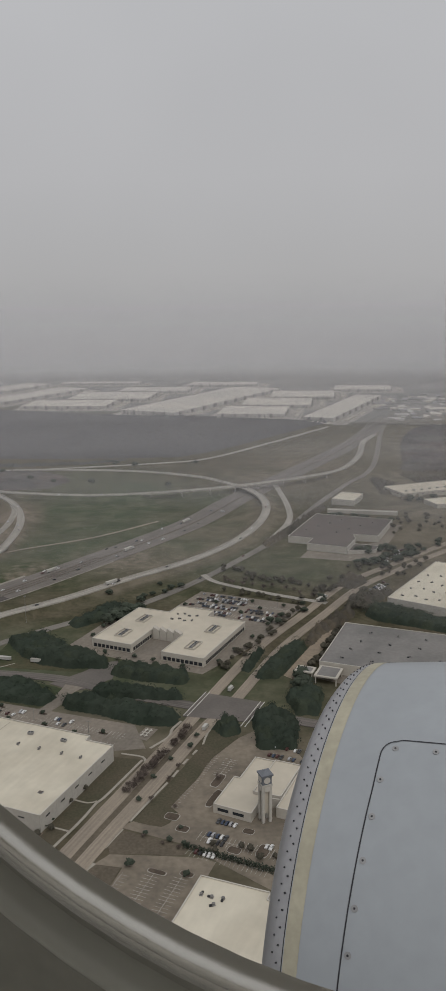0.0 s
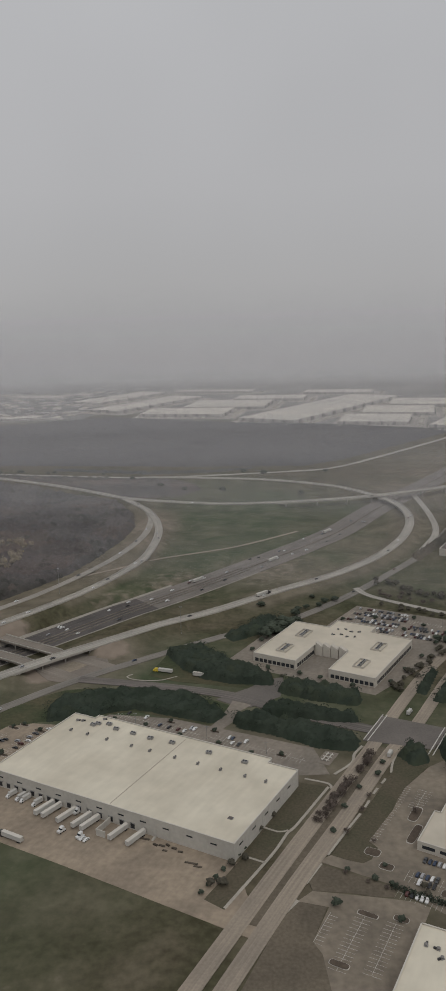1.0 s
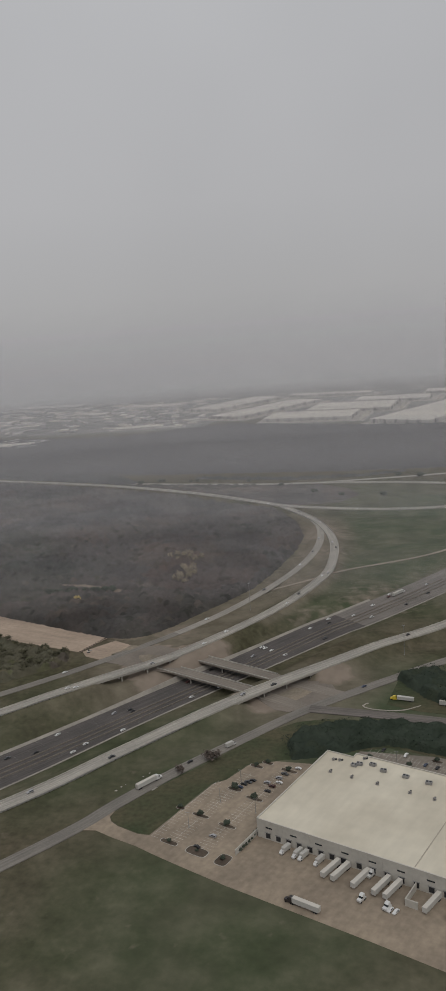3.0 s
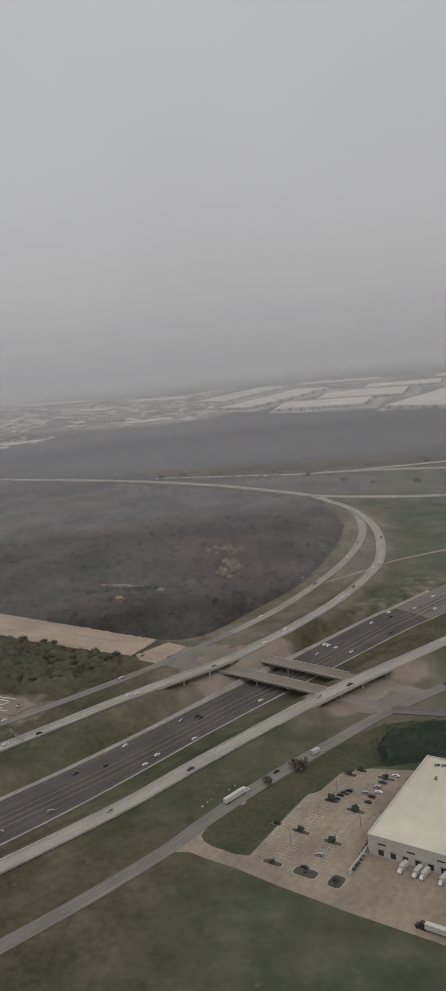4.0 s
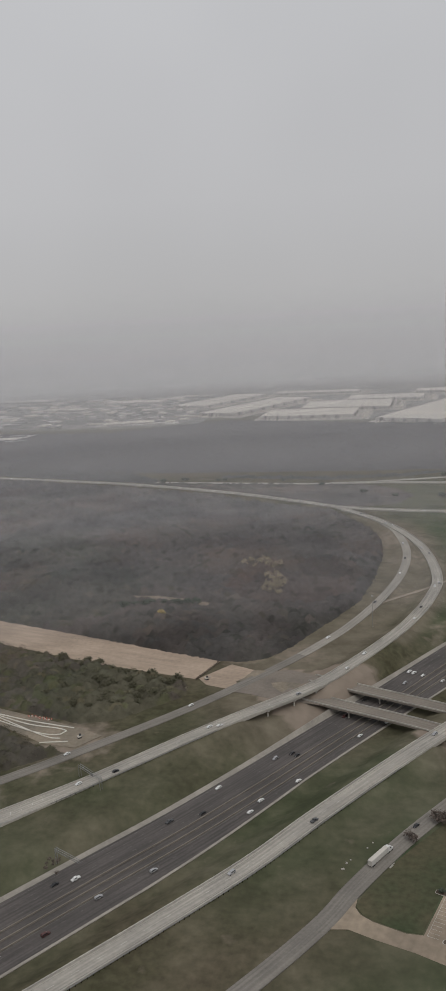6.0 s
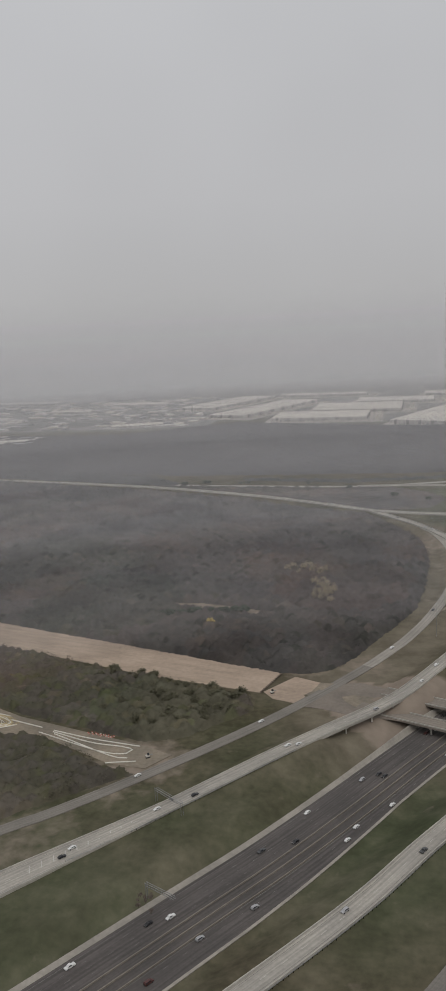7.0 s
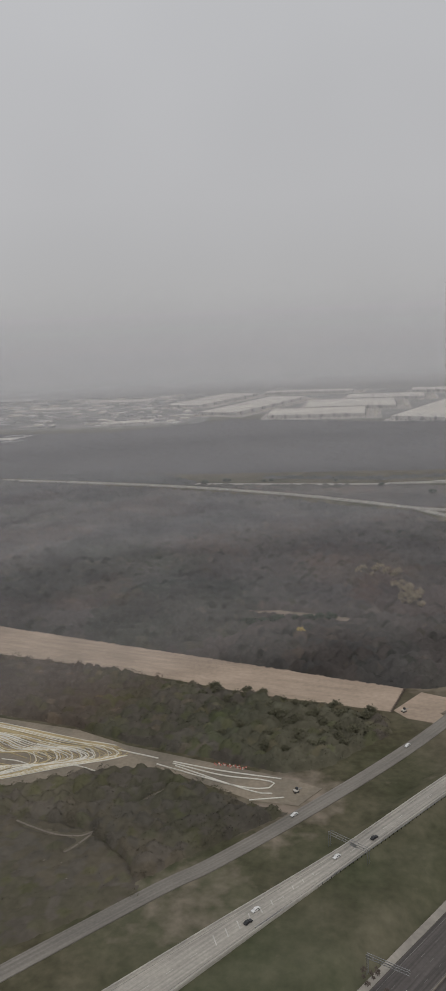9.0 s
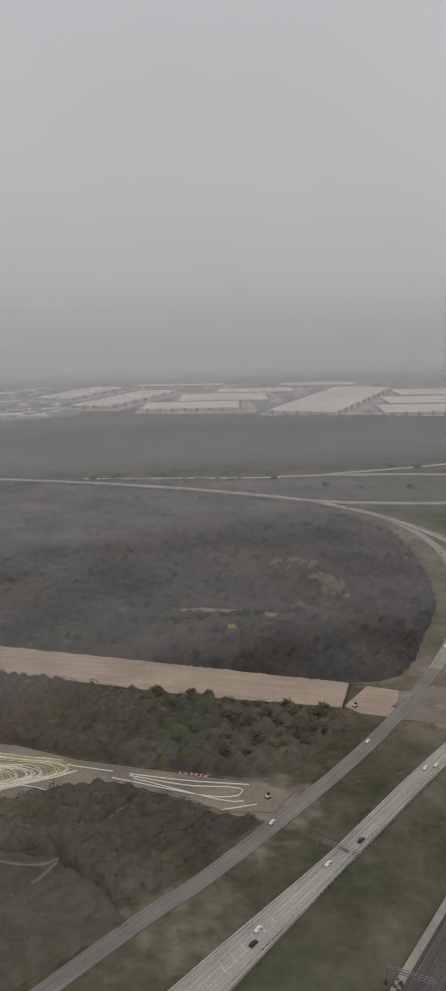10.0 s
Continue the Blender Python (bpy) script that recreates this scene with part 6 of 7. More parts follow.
YELLOWS.put(0, -479, 1074, 0.8, 140)
for k, (x, y) in enumerate(((-343, 604), (-346, 608), (-340, 608), (-360, 587), (-362, 590))):
    BARE.put(k, x, y, 1.5 if k < 3 else 1.1, 80 * k, "bare trees at the frontage road")
rng = np.random.default_rng(77)
for k in range(10):
    OAKS.put(k, -634 + 9 * k + rng.uniform(-3, 3), 966 + 1.5 * k + rng.uniform(-3, 3), rng.uniform(0.95, 1.3), 40 * k, "dark trees at a clearing")
for x, y, s in ((-640, 1655, 0.8), (-706, 1668, 1.0), (-628, 1658, 0.9), (-520, 1640, 0.8), (-700, 1672, 0.8), (-790, 1690, 0.9), (-380, 1520, 1.2), (-330, 1490, 1.0), (-260, 1480, 1.3), (-120, 1450, 1.2), (-200, 1640, 1.4), (-240, 1655, 1.2), (-80, 1660, 1.0), (-740, 1648, 1.3), (-450, 1590, 1.0)):
    OAKS.put(int(rng.integers(4)), x, y, s, rng.uniform(0, 360), "scattered trees by the far road")


# ---- vehicles ----
def car_paint(name, col, metal=0.2):
    return mat(name, col, 0.35, 0.06, 0.3, 3.0, metal=metal, spec=0.5)


M_TYRE = mat("tyre_rubber", (0.025, 0.025, 0.026), 0.9, 0.2, 0.5, 4.0)
M_LAMP = mat("lamp_glass", (0.55, 0.55, 0.52), 0.2, 0.05, 0.5, 4.0, spec=0.5)
PAINTS = [("white", car_paint("paint_white", (0.62, 0.62, 0.61))), ("silver", car_paint("paint_silver", (0.38, 0.38, 0.39), 0.5)), ("black", car_paint("paint_black", (0.025, 0.025, 0.027))),
          ("dark grey", car_paint("paint_dark_grey", (0.07, 0.072, 0.075))), ("dark red", car_paint("paint_dark_red", (0.085, 0.034, 0.031))), ("dark blue", car_paint("paint_dark_blue", (0.035, 0.05, 0.085)))]


def loft(profile, half, taper):
    """A body from side profile points (x, z), narrowed towards the top."""
    g = Geo()
    n = len(profile)
    zt = max(z for _, z in profile)
    for s in (-1, 1):
        for x, z in profile:
            g.v.append((x, s * half * (1 - taper * max(0, z - 0.5) / zt), z))
    g.f = [tuple(range(n)), tuple(range(2 * n - 1, n - 1, -1))] + [(i, n + i, n + (i + 1) % n, (i + 1) % n) for i in range(n)]
    return g


def car(paint, word, kind):
    root = thing("car", f"{word} {kind} on a paved surface", "car", Matrix.Translation((0, 0, -400)))
    if kind == "pickup truck":
        body = [(-2.7, 0.4), (2.7, 0.4), (2.75, 0.95), (1.5, 1.1), (0.8, 1.8), (-0.6, 1.8), (-0.8, 1.05), (-2.7, 1.05)]
        glass, half = [(1.35, 1.15), (0.78, 1.72), (-0.55, 1.72), (-0.65, 1.15)], 0.97
    elif kind == "sport utility car":
        body = [(-2.3, 0.4), (2.3, 0.4), (2.35, 0.9), (1.2, 1.1), (0.5, 1.72), (-1.9, 1.75), (-2.3, 1.1)]
        glass, half = [(1.1, 1.12), (0.5, 1.64), (-1.85, 1.66), (-2.15, 1.12)], 0.95
    else:
        body = [(-2.3, 0.35), (2.3, 0.35), (2.35, 0.75), (1.1, 0.95), (0.4, 1.42), (-1.1, 1.45), (-1.8, 1.0), (-2.35, 0.95)]
        glass, half = [(1.05, 0.97), (0.4, 1.36), (-1.08, 1.38), (-1.68, 1.02)], 0.9
    part("body", loft(body, half, 0.22), paint, root)
    part("glasshouse", loft(glass, half * 1.015, 0.22), M_GLASS, root)
    for x in (-1.4, 1.4):
        for s in (-1, 1):
            part("wheel", Geo().cyl(0, 0, -0.12, 0.12, 0.34, n=8, m=pose(x, s * (half - 0.08), 0.34, 90)), M_TYRE, root)
    for s in (-0.6, 0.6):
        part("headlight", Geo().box(2.28, s - 0.18, 0.62, 2.37, s + 0.18, 0.78), M_LAMP, root)
    return root


class Fleet:
    def __init__(self, protos):
        self.protos, self.used = protos, set()

    def put(self, i, m, group):
        p = self.protos[i % len(self.protos)]
        if p.name in self.used:
            p = copy_thing(p, m)
        else:
            self.used.add(p.name)
            p.matrix_world = m
        p["group"] = group


KINDS = ["saloon car", "sport utility car", "saloon car", "pickup truck", "sport utility car", "saloon car"]
CARS = Fleet([car(p, w, KINDS[i]) for i, (w, p) in enumerate(PAINTS)] + [car(PAINTS[0][1], "white", "pickup truck"), car(PAINTS[2][1], "black", "saloon car"), car(PAINTS[1][1], "silver", "sport utility car")])
WHITES = [0, 0, 6, 8, 1, 2, 3, 7]
rng = np.random.default_rng(5)


def traffic(line, shifts, gaps, group, start=0.0):
    """Cars along lanes; a lane left of the line runs backwards."""
    run = np.r_[0, np.cumsum(np.linalg.norm(np.diff(line, axis=0), axis=1))]
    s = sides(line)
    for d in shifts:
        r = start + rng.uniform(0, gaps)
        while r < run[-1] - 8:
            k = min(np.searchsorted(run, r), len(line) - 2)
            a = math.degrees(math.atan2(-s[k, 0], s[k, 1]))
            x, y, z = line[k] + np.array([s[k, 0] * d, s[k, 1] * d, 0.13])
            CARS.put(WHITES[int(rng.integers(len(WHITES)))] if rng.random() < 0.75 else int(rng.integers(9)), pose(x, y, z, 0, 0, a + (180 if d > 0 else 0)), group)
            r += gaps * rng.uniform(0.5, 1.7)


traffic(near(LINES["road_4"], -600, 440, -20, 1400), (-14.2, -10.6), 80, "freeway cars")
traffic(near(LINES["road_4"], -600, 440, -20, 1400), (7.0, 11.2, 15.5, 19.8), 120, "freeway cars")
traffic(near(LINES["road_1"], -460, 540, 50, 1400), (-1.9, 1.9), 170, "ramp cars")
traffic(near(LINES["road_2"], -640, 560, -290, 1400), (-1.8, 1.8), 105, "ramp cars")
traffic(near(LINES["road_3"], -660, 600, -330, 1200), (1.8,), 110, "slip road cars")
traffic(near(LINES["road_8"], -1100, 1300, 100, 1800), (-1.9, 1.9), 190, "far road cars")
traffic(near(LINES["road_7"], -400, 530, 100, 1200), (2.2,), 150, "frontage road cars")


def park(m, rows, u0, u1, share, group, pitch=2.75):
    """Parked cars side by side along u, at the row offsets v."""
    for v, face in rows:
        for j in range(int((u1 - u0) / pitch)):
            if rng.random() < share:
                CARS.put(int(rng.integers(9)), m @ pose(u0 + pitch * (j + 0.5), v, 0.1, 0, 0, face), group)


park(OFFICE, [(118, 90), (124, 270), (136, 90), (142, 270), (154, 90), (160, 270), (170, 90)], 34, 92, 0.74, "cars in the office car park", 3.0)
park(OFFICE, [(118, 90), (124, 270), (136, 90), (142, 270)], 98, 136, 0.55, "cars in the office car park", 3.0)
park(BIG, [(104, 90), (120, 90), (126, 270)], 20, 160, 0.12, "cars in the warehouse car park")
park(CLOCK, [(-8, 90), (-22, 90), (-28, 270), (-40, 90)], 6, 22, 0.8, "cars by the tower building")
park(CLOCK, [(-20, 90), (-38, 270)], 34, 50, 0.35, "cars by the tower building")
park(CLOCK, [(56, 90), (70, 90)], 0, 60, 0.22, "cars behind the tower building")
for k, (x, y, a) in enumerate(((-314, 577, 160), (-311.5, 579.5, 160), (-309, 582, 160), (-295, 576, 160), (-291, 581, 160), (-321, 518, 160), (-328, 507, 150), (-292, 586.5, 160), (-281, 600, 160), (-297, 570, 160), (-299, 580, 160), (-289, 592, 340), (-316, 573, 160))):
    CARS.put((2, 3, 7, 4, 0, 1, 2, 1, 0, 7, 8, 3, 5)[k], pose(x, y, 0.1, 0, 0, a), "cars in the warehouse car park")

M_TRAILER = mat("trailer_white", (0.44, 0.43, 0.405), 0.55, 0.1, 0.1, 0.8)
M_CAB = car_paint("cab_white", (0.6, 0.6, 0.59))
M_CAB_DARK = car_paint("cab_dark", (0.035, 0.03, 0.03))


def trailer_parts(root, x0):
    g = Geo().box(x0, -1.3, 1.2, x0 + 16, 1.3, 4.1)
    box = part("box", g, M_TRAILER, root)
    part("rear_door", Geo().box(x0 - 0.06, -1.2, 1.25, x0, 1.2, 4.0), M_WALL, box)
    part("roof_panel", Geo().box(x0 + 0.1, -1.25, 4.1, x0 + 15.9, 1.25, 4.14), M_PARAPET, box)
    part("chassis", Geo().box(x0 + 0.4, -0.5, 0.8, x0 + 15.5, 0.5, 1.2), M_DARK, root)
    for x in (x0 + 1.6, x0 + 2.9):
        for s in (-1, 1):
            part("wheel", Geo().cyl(0, 0, -0.3, 0.3, 0.5, n=10, m=pose(x, s * 0.95, 0.5, 90)), M_TYRE, root)
    for s in (-0.8, 0.8):
        part("landing_leg", Geo().box(x0 + 12.2, s - 0.1, 0.0, x0 + 12.4, s + 0.1, 1.2), M_STEEL, root)


def tractor_parts(root, x0, paint):
    cab = part("cab", loft([(x0, 0.7), (x0 + 5.6, 0.7), (x0 + 5.7, 1.9), (x0 + 4.0, 2.1), (x0 + 3.6, 3.2), (x0 + 2.6, 3.8), (x0 + 1.2, 3.8), (x0 + 1.1, 1.3), (x0, 1.2)], 1.2, 0.08), paint, root)
    part("windscreen", loft([(x0 + 4.02, 2.15), (x0 + 3.66, 3.1), (x0 + 2.9, 3.1), (x0 + 2.9, 2.15)], 1.215, 0.08), M_GLASS, cab)
    for x in (x0 + 0.6, x0 + 1.9, x0 + 4.8):
        for s in (-1, 1):
            part("wheel", Geo().cyl(0, 0, -0.28, 0.28, 0.5, n=10, m=pose(x, s * 0.95, 0.5, 90)), M_TYRE, root)


def trailer():
    root = thing("semi_trailer", "white box trailer parked at a loading dock", "trailer", Matrix.Translation((0, 0, -400)), "docked trailers")
    trailer_parts(root, -16)
    return root


def lorry(paint, word):
    root = thing("semi_truck", f"{word} tractor with a long white box trailer", "truck", Matrix.Translation((0, 0, -400)))
    trailer_parts(root, -12.5)
    tractor_parts(root, 2.6, paint)
    return root


def van():
    root = thing("box_truck", "small white box truck on a grey road", "truck", Matrix.Translation((0, 0, -400)))
    part("box", Geo().box(-4.2, -1.2, 0.9, 2.0, 1.2, 3.6), M_TRAILER, root)
    part("cab", loft([(2.1, 0.5), (4.2, 0.5), (4.3, 1.4), (3.8, 1.6), (3.2, 2.4), (2.1, 2.5)], 1.05, 0.1), M_CAB, root)
    part("windscreen", loft([(3.75, 1.65), (3.2, 2.35), (2.6, 2.35), (2.6, 1.65)], 1.06, 0.1), M_GLASS, root)
    for x in (-2.8, 3.2):
        for s in (-1, 1):
            part("wheel", Geo().cyl(0, 0, -0.2, 0.2, 0.45, n=10, m=pose(x, s * 0.9, 0.45, 90)), M_TYRE, root)
    return root


TRAILERS, LORRIES, VANS = Fleet([trailer()]), Fleet([lorry(M_CAB, "white"), lorry(M_CAB_DARK, "dark red")]), Fleet([van()])
for u in (52, 58, 70, 82, 88.5, 110, 123):
    TRAILERS.put(0, BIG @ pose(u, -16.6, 0.1, 0, 0, -98), "docked trailers")
for u in (22, 30, 34, 44):
    VANS.put(0, BIG @ pose(u, -5.4, 0.1, 0, 0, -98), "docked vans")
for u, v in ((78, -22), (92, -21.5), (74, -2)):
    root = thing("tractor_unit", "white truck tractor without a trailer", "truck", BIG @ pose(u, v, 0.1, 0, 0, -98), "tractor units")
    tractor_parts(root, -2.8, M_CAB)
for u in (94, 97):
    CARS.put(0, BIG @ pose(u, -22, 0.1, 0, 0, -98), "cars in the truck yard")
LORRIES.put(1, pose(-262, 464.5, 0.1, 0, 0, 157), "trucks")
LORRIES.put(0, pose(-377, 573.5, 0.12, 0, 0, 56), "trucks")
LORRIES.put(0, pose(-139, 1058, 0.12, 0, 0, 58), "trucks")
LORRIES.put(0, pose(-222, 976, -1.5, 0, 0, 56), "trucks")
LORRIES.put(0, pose(-72, 1200, 0.12, 0, 0, 60), "trucks")
LORRIES.put(1, pose(-140, 914, 3.3, 0, 0, 48), "trucks")
LORRIES.put(0, pose(92, 862, 0.12, 0, 0, 55), "trucks")
VANS.put(0, pose(-25, 580, 0.1, 0, 0, 70), "vans")
VANS.put(0, pose(-6, 645, 0.1, 0, 0, 66), "vans")
VANS.put(0, pose(-334, 627, 0.1, 0, 0, 50), "vans")

# screen wall, dock ramp wall and stairs of the warehouse
for nm, lab, (u0, v0, u1, v1, h) in (("screen_wall", "pale concrete screen wall between dock bays", (99, -15, 99.5, -0.4, 4.2)), ("screen_wall", "pale concrete return wall in a truck yard", (99.5, -15, 106, -14.5, 4.2)),
                                     ("ramp_wall", "long pale wall beside a dock ramp", (-1.4, -22, -0.9, 2, 3.6))):
    w = new(nm, Geo().box(u0, v0, -0.3, u1, v1, h).box(u0 - 0.06, v0 - 0.06, h, u1 + 0.06, v1 + 0.06, h + 0.15).mesh(nm, M_WALL))
    w.matrix_world = BIG
    tagged(w, lab, "wall")
st = thing("dock_stairs", "pale concrete stairs at a dock wall", "stairs", BIG @ pose(132, -4.2, 0))
for k in range(6):
    part("step", Geo().box(0, 0.6 * k, 0, 1.6, 0.6 * k + 0.62, 0.2 * (k + 1)), M_BARRIER, st)

# stacked pallets and scrap along the dock
M_PALLET = mat("dark_pallet_wood", (0.09, 0.075, 0.06), 0.9, 0.3, 0.3, 2.0)
krg = np.random.default_rng(9)
for u, v, w, n in ((128, -5, 6, 3), (137, -7, 3, 4), (141, -6, 4, 3), (145, -9, 3, 2), (149, -5, 3, 4), (154, -6, 3, 3), (165, -12, 8, 2), (170, -13, 5, 2), (144, -4, 2.6, 4)):
    st = thing("pallet_stack", "low stack of dark wooden pallets in a yard", "pallets", BIG @ pose(u, v, 0.08, 0, 0, krg.uniform(-15, 15)), "stacked pallets")
    for k in range(n):
        part("pallet", Geo().box(-w / 2, -0.6, 0.22 * k, w / 2, -0.2, 0.22 * k + 0.18).box(-w / 2, 0.2, 0.22 * k, w / 2, 0.6, 0.22 * k + 0.18).box(-w / 2, -0.6, 0.22 * k + 0.16, w / 2, 0.6, 0.22 * k + 0.2), M_PALLET, st)
park(oriented(183, 994, 45), [(0, 90), (6, 270), (14, 90)], 0, 58, 0.5, "cars beside the brown shed", 3.2)
park(oriented(150, 880, 55), [(0, 90), (6, 270)], 0, 40, 0.5, "cars by the white shed", 3.2)
park(oriented(12, 545, -23), [(0, 90), (12, 90)], 0, 40, 0.6, "cars behind the tower building", 3.0)

# ---- car park bays, islands, lawns, kerbs, walks ----
PAVE = {o.name: o for o in scene.objects if o.name.startswith("pavement")}


def bays(owner, m, u, v0, v1, depth, both=True, pitch=2.75):
    """Painted bays either side of a spine line along v."""
    g = Geo().box(u - 0.08, v0, 0.085, u + 0.08, v1, 0.1, m)
    for j in range(int((v1 - v0) / pitch) + 1):
        v = v0 + j * pitch
        g.box(u - depth if both else u, v - 0.07, 0.085, u + depth, v + 0.07, 0.1, m)
    part("bay_lines", g, M_PAINT, PAVE[owner])


for u, v0, v1, both in ((-57, -30, 40, False), (-42, -27, 58, True), (-22, -27, 80, True)):
    bays("pavement_1", BIG, u, v0, v1, 5.2, both)
MW = BIG @ pose(0, 0, 0, 0, 0, -90)
for v in (105, 121):
    bays("pavement_2", MW, -v, 16, 178, 5.0, True)
MO = OFFICE @ pose(0, 0, 0, 0, 0, -90)
for v in (121, 139, 157):
    bays("pavement_3", MO, -v, 32, 138, 5.0, True, 3.0)
MC = CLOCK @ pose(0, 0, 0, 0, 0, -90)
for v in (-25, -40):
    bays("pavement_4", MC, -v, 2, 52, 5.0, True)
bays("pavement_4", CLOCK, -28, -4, 62, 4.8, True)
bays("pavement_4", CLOCK, -14, 40, 62, 4.8, True)
for u, v0, v1 in ((0, -22, 2), (17, -34, 8), (33, -30, 10)):
    bays("pavement_5", oriented(-67, 414, -21), u, v0, v1, 4.6, u > 0)


def island(m, w, d, material=M_SOIL, label="kerbed planting island of dark soil"):
    root = thing("planting_island", label, "planting bed", m, "planting islands")
    pts = [(w / 2 * math.copysign(abs(math.cos(a)) ** 0.5, math.cos(a)), d / 2 * math.copysign(abs(math.sin(a)) ** 0.5, math.sin(a))) for a in np.linspace(0, 6.2832, 21)[:-1]]
    part("kerb", Geo().prism([(x * 1.06, y * 1.06) for x, y in pts], -0.1, 0.18), M_BARRIER, root)
    part("bed", Geo().prism([(x * 0.98, y * 0.98) for x, y in pts], 0.0, 0.24), material, root)


SMALL = Planter([tree("small_oak_tree", "small rounded dark green parking-lot tree", M_OAK, 4.6, 4.4, 160, 0.38, 90 + k, trunk=0.12) for k in range(2)])
for k, (x, y, w, d, s) in enumerate(((-334, 539, 12, 2.6, 1.0), (-315, 530, 12, 2.6, 1.05), (-304, 561, 12, 2.6, 1.1), (-319, 571, 10, 3, 1.2), (-349, 546, 6, 3, 0.8), (-327, 503, 14, 7, 0.5), (-346, 510, 12, 3.4, 0.7),
                                     (-310, 497, 8, 10, 0.8), (-287, 597, 12, 2.8, 0.9), (-310, 601, 10, 3, 0.8), (-303, 606, 8, 3, 0.8))):
    island(pose(x, y, 0.08, 0, 0, -22), w, d)
    SMALL.put(k, x, y, s, 50 * k, "parking-lot trees")
for k, (x, y, sc) in enumerate(((-57, 486, 0.8), (-47, 510, 0.75), (-42, 526, 0.7), (-41, 478, 0.6), (-14, 511, 0.8), (-58, 448, 0.55), (-46, 441, 0.55), (-36, 437, 0.6))):
    BARE.put(k, x, y, sc, 65 * k, "small trees on lawns by a car park")
for k, (u, v) in enumerate(((20, 112), (48, 114), (80, 112), (112, 114), (140, 112), (62, 128), (100, 130), (160, 120))):
    p = BIG @ Vector((u, v, 0))
    island(pose(p.x, p.y, 0.08, 0, 0, -22), 8, 2.6)
    SMALL.put(k, p.x, p.y, 0.9, 70 * k, "parking-lot trees")
for k, (u, v) in enumerate(((32, 130), (60, 148), (96, 130), (110, 148), (130, 165), (134, 110), (95, 165), (20, -10), (50, -8), (70, -9), (100, -10), (-12, 20), (-16, 45), (126, 10), (128, 40), (132, 74))):
    p = OFFICE @ Vector((u, v, 0))
    SMALL.put(k, p.x, p.y, 1.1, 70 * k, "office trees")
for k, (u, v, w, d) in enumerate(((28, -10, 7, 5), (27, -30, 8, 6), (43, -24, 7, 12), (-22, -14, 9, 7), (-6, 14, 5, 20), (56, -16, 8, 5), (-12, 34, 6, 16))):
    p = CLOCK @ Vector((u, v, 0))
    island(pose(p.x, p.y, 0.08, 0, 0, -23), w, d)


def lawn(name, poly, label, material=M_LAWN, lift=0.14):
    return tagged(new(name, Geo().prism(poly, -0.3, lift).mesh(name, material)), label, "lawn", kind="structure")


lawn("lawn_1", [(-113, 466), (-88, 540), (-68, 536), (-92, 484), (-122, 413), (-134, 420)], "dark winter lawn strip beside a warehouse")
lawn("lawn_2", [(-66, 464), (-56, 460), (-48, 458), (-43, 462), (-39, 473), (-44, 479), (-28, 512), (-24, 525), (-18, 539), (0, 567), (-4, 580), (-17, 580), (-23, 575), (-26, 557), (-47, 505)], "olive lawn strip beside a street", M_LAWN, 0.17)
lawn("lawn_3", [(-84, 423), (-68, 420), (-69, 416), (-75, 394), (-70, 386), (-62, 345), (-112, 345), (-97, 392), (-92, 406)], "brown winter grass plot", M_DRY_EARTH, 0.17)
lawn("lawn_4", [(-72, 455), (-57, 449), (-42, 443), (-31, 438), (-32, 431), (-42, 430), (-56, 432), (-76, 432), (-78, 439)], "brown winter grass plot by a drive", M_DRY_EARTH, 0.17)
lawn("lawn_5", [(-336, 577), (-349, 545), (-360.5, 516.2), (-368, 516.8), (-382.5, 523.2), (-388.3, 527.6), (-391, 532.5), (-388, 541), (-377, 560), (-360, 583), (-338, 611), (-318, 645), (-291, 668), (-271, 674), (-250, 675), (-200, 672), (-160, 657), (-140, 646), (-146, 622), (-160, 616), (-222, 634), (-249, 626), (-266, 618), (-297, 610), (-317, 603), (-328, 583)], "dark green watered lawn round a grove", M_LAWN_GREEN, 0.1)
lawn("lawn_6", [(-226, 702), (-218, 748), (-190, 768), (-171, 752), (-118, 712), (-110, 692), (-114, 680), (-150, 684), (-200, 692)], "dark green watered lawn below oaks", M_LAWN_GREEN, 0.1)
M_WALKWAY = mat("pale_walkway", (0.33, 0.305, 0.262), 0.9, 0.12, 0.1, 0.6)


def walkway(name, pts, half=0.9):
    ln = spline([(x, y, 0.0) for x, y in pts], 3.0)
    return tagged(new(name, ribbon(ln, half, 0.3, 0.2).mesh(name, M_WALKWAY)), "narrow pale concrete footpath on grass", "path", kind="structure")


walkway("footpath_1", [(-122, 414), (-100, 462), (-92, 484), (-88, 490), (-68, 536)])
walkway("footpath_2", [(-112, 490), (-98, 484), (-92, 486)], 0.7)
walkway("footpath_3", [(-124, 462), (-104, 454)], 0.7)
walkway("footpath_4", [(-84, 545), (-68, 540), (-66, 534)], 0.8)
for k, pts in enumerate(([(-68, 464), (-58, 486), (-48, 507)], [(-45, 514), (-42, 522)], [(-39, 530), (-36, 537)], [(-33, 543), (-30, 549)], [(-26, 557), (-24, 570), (-20, 584)])):
    walkway(f"footpath_{k + 8}", pts, 0.8)
walkway("footpath_6", [(-64, 552), (-52, 568), (-50, 580), (-44, 592)], 1.0)
walkway("footpath_5", [(-97, 404), (-84, 424)], 1.6)
walkway("footpath_7", [(-80, 438), (-72, 456)], 1.2)
for k in range(12):
    BARE.put(k, -519.5 + 1.15 * k, 794 + 3.1 * k, 0.42, 40 * k, "brush along a fence")
# shrubs along the warehouse corner
for k in range(7):
    SMALL.put(k, -136 + 3.2 * k, 424 + 6.8 * k, 0.75, 40 * k, "corner shrubs")
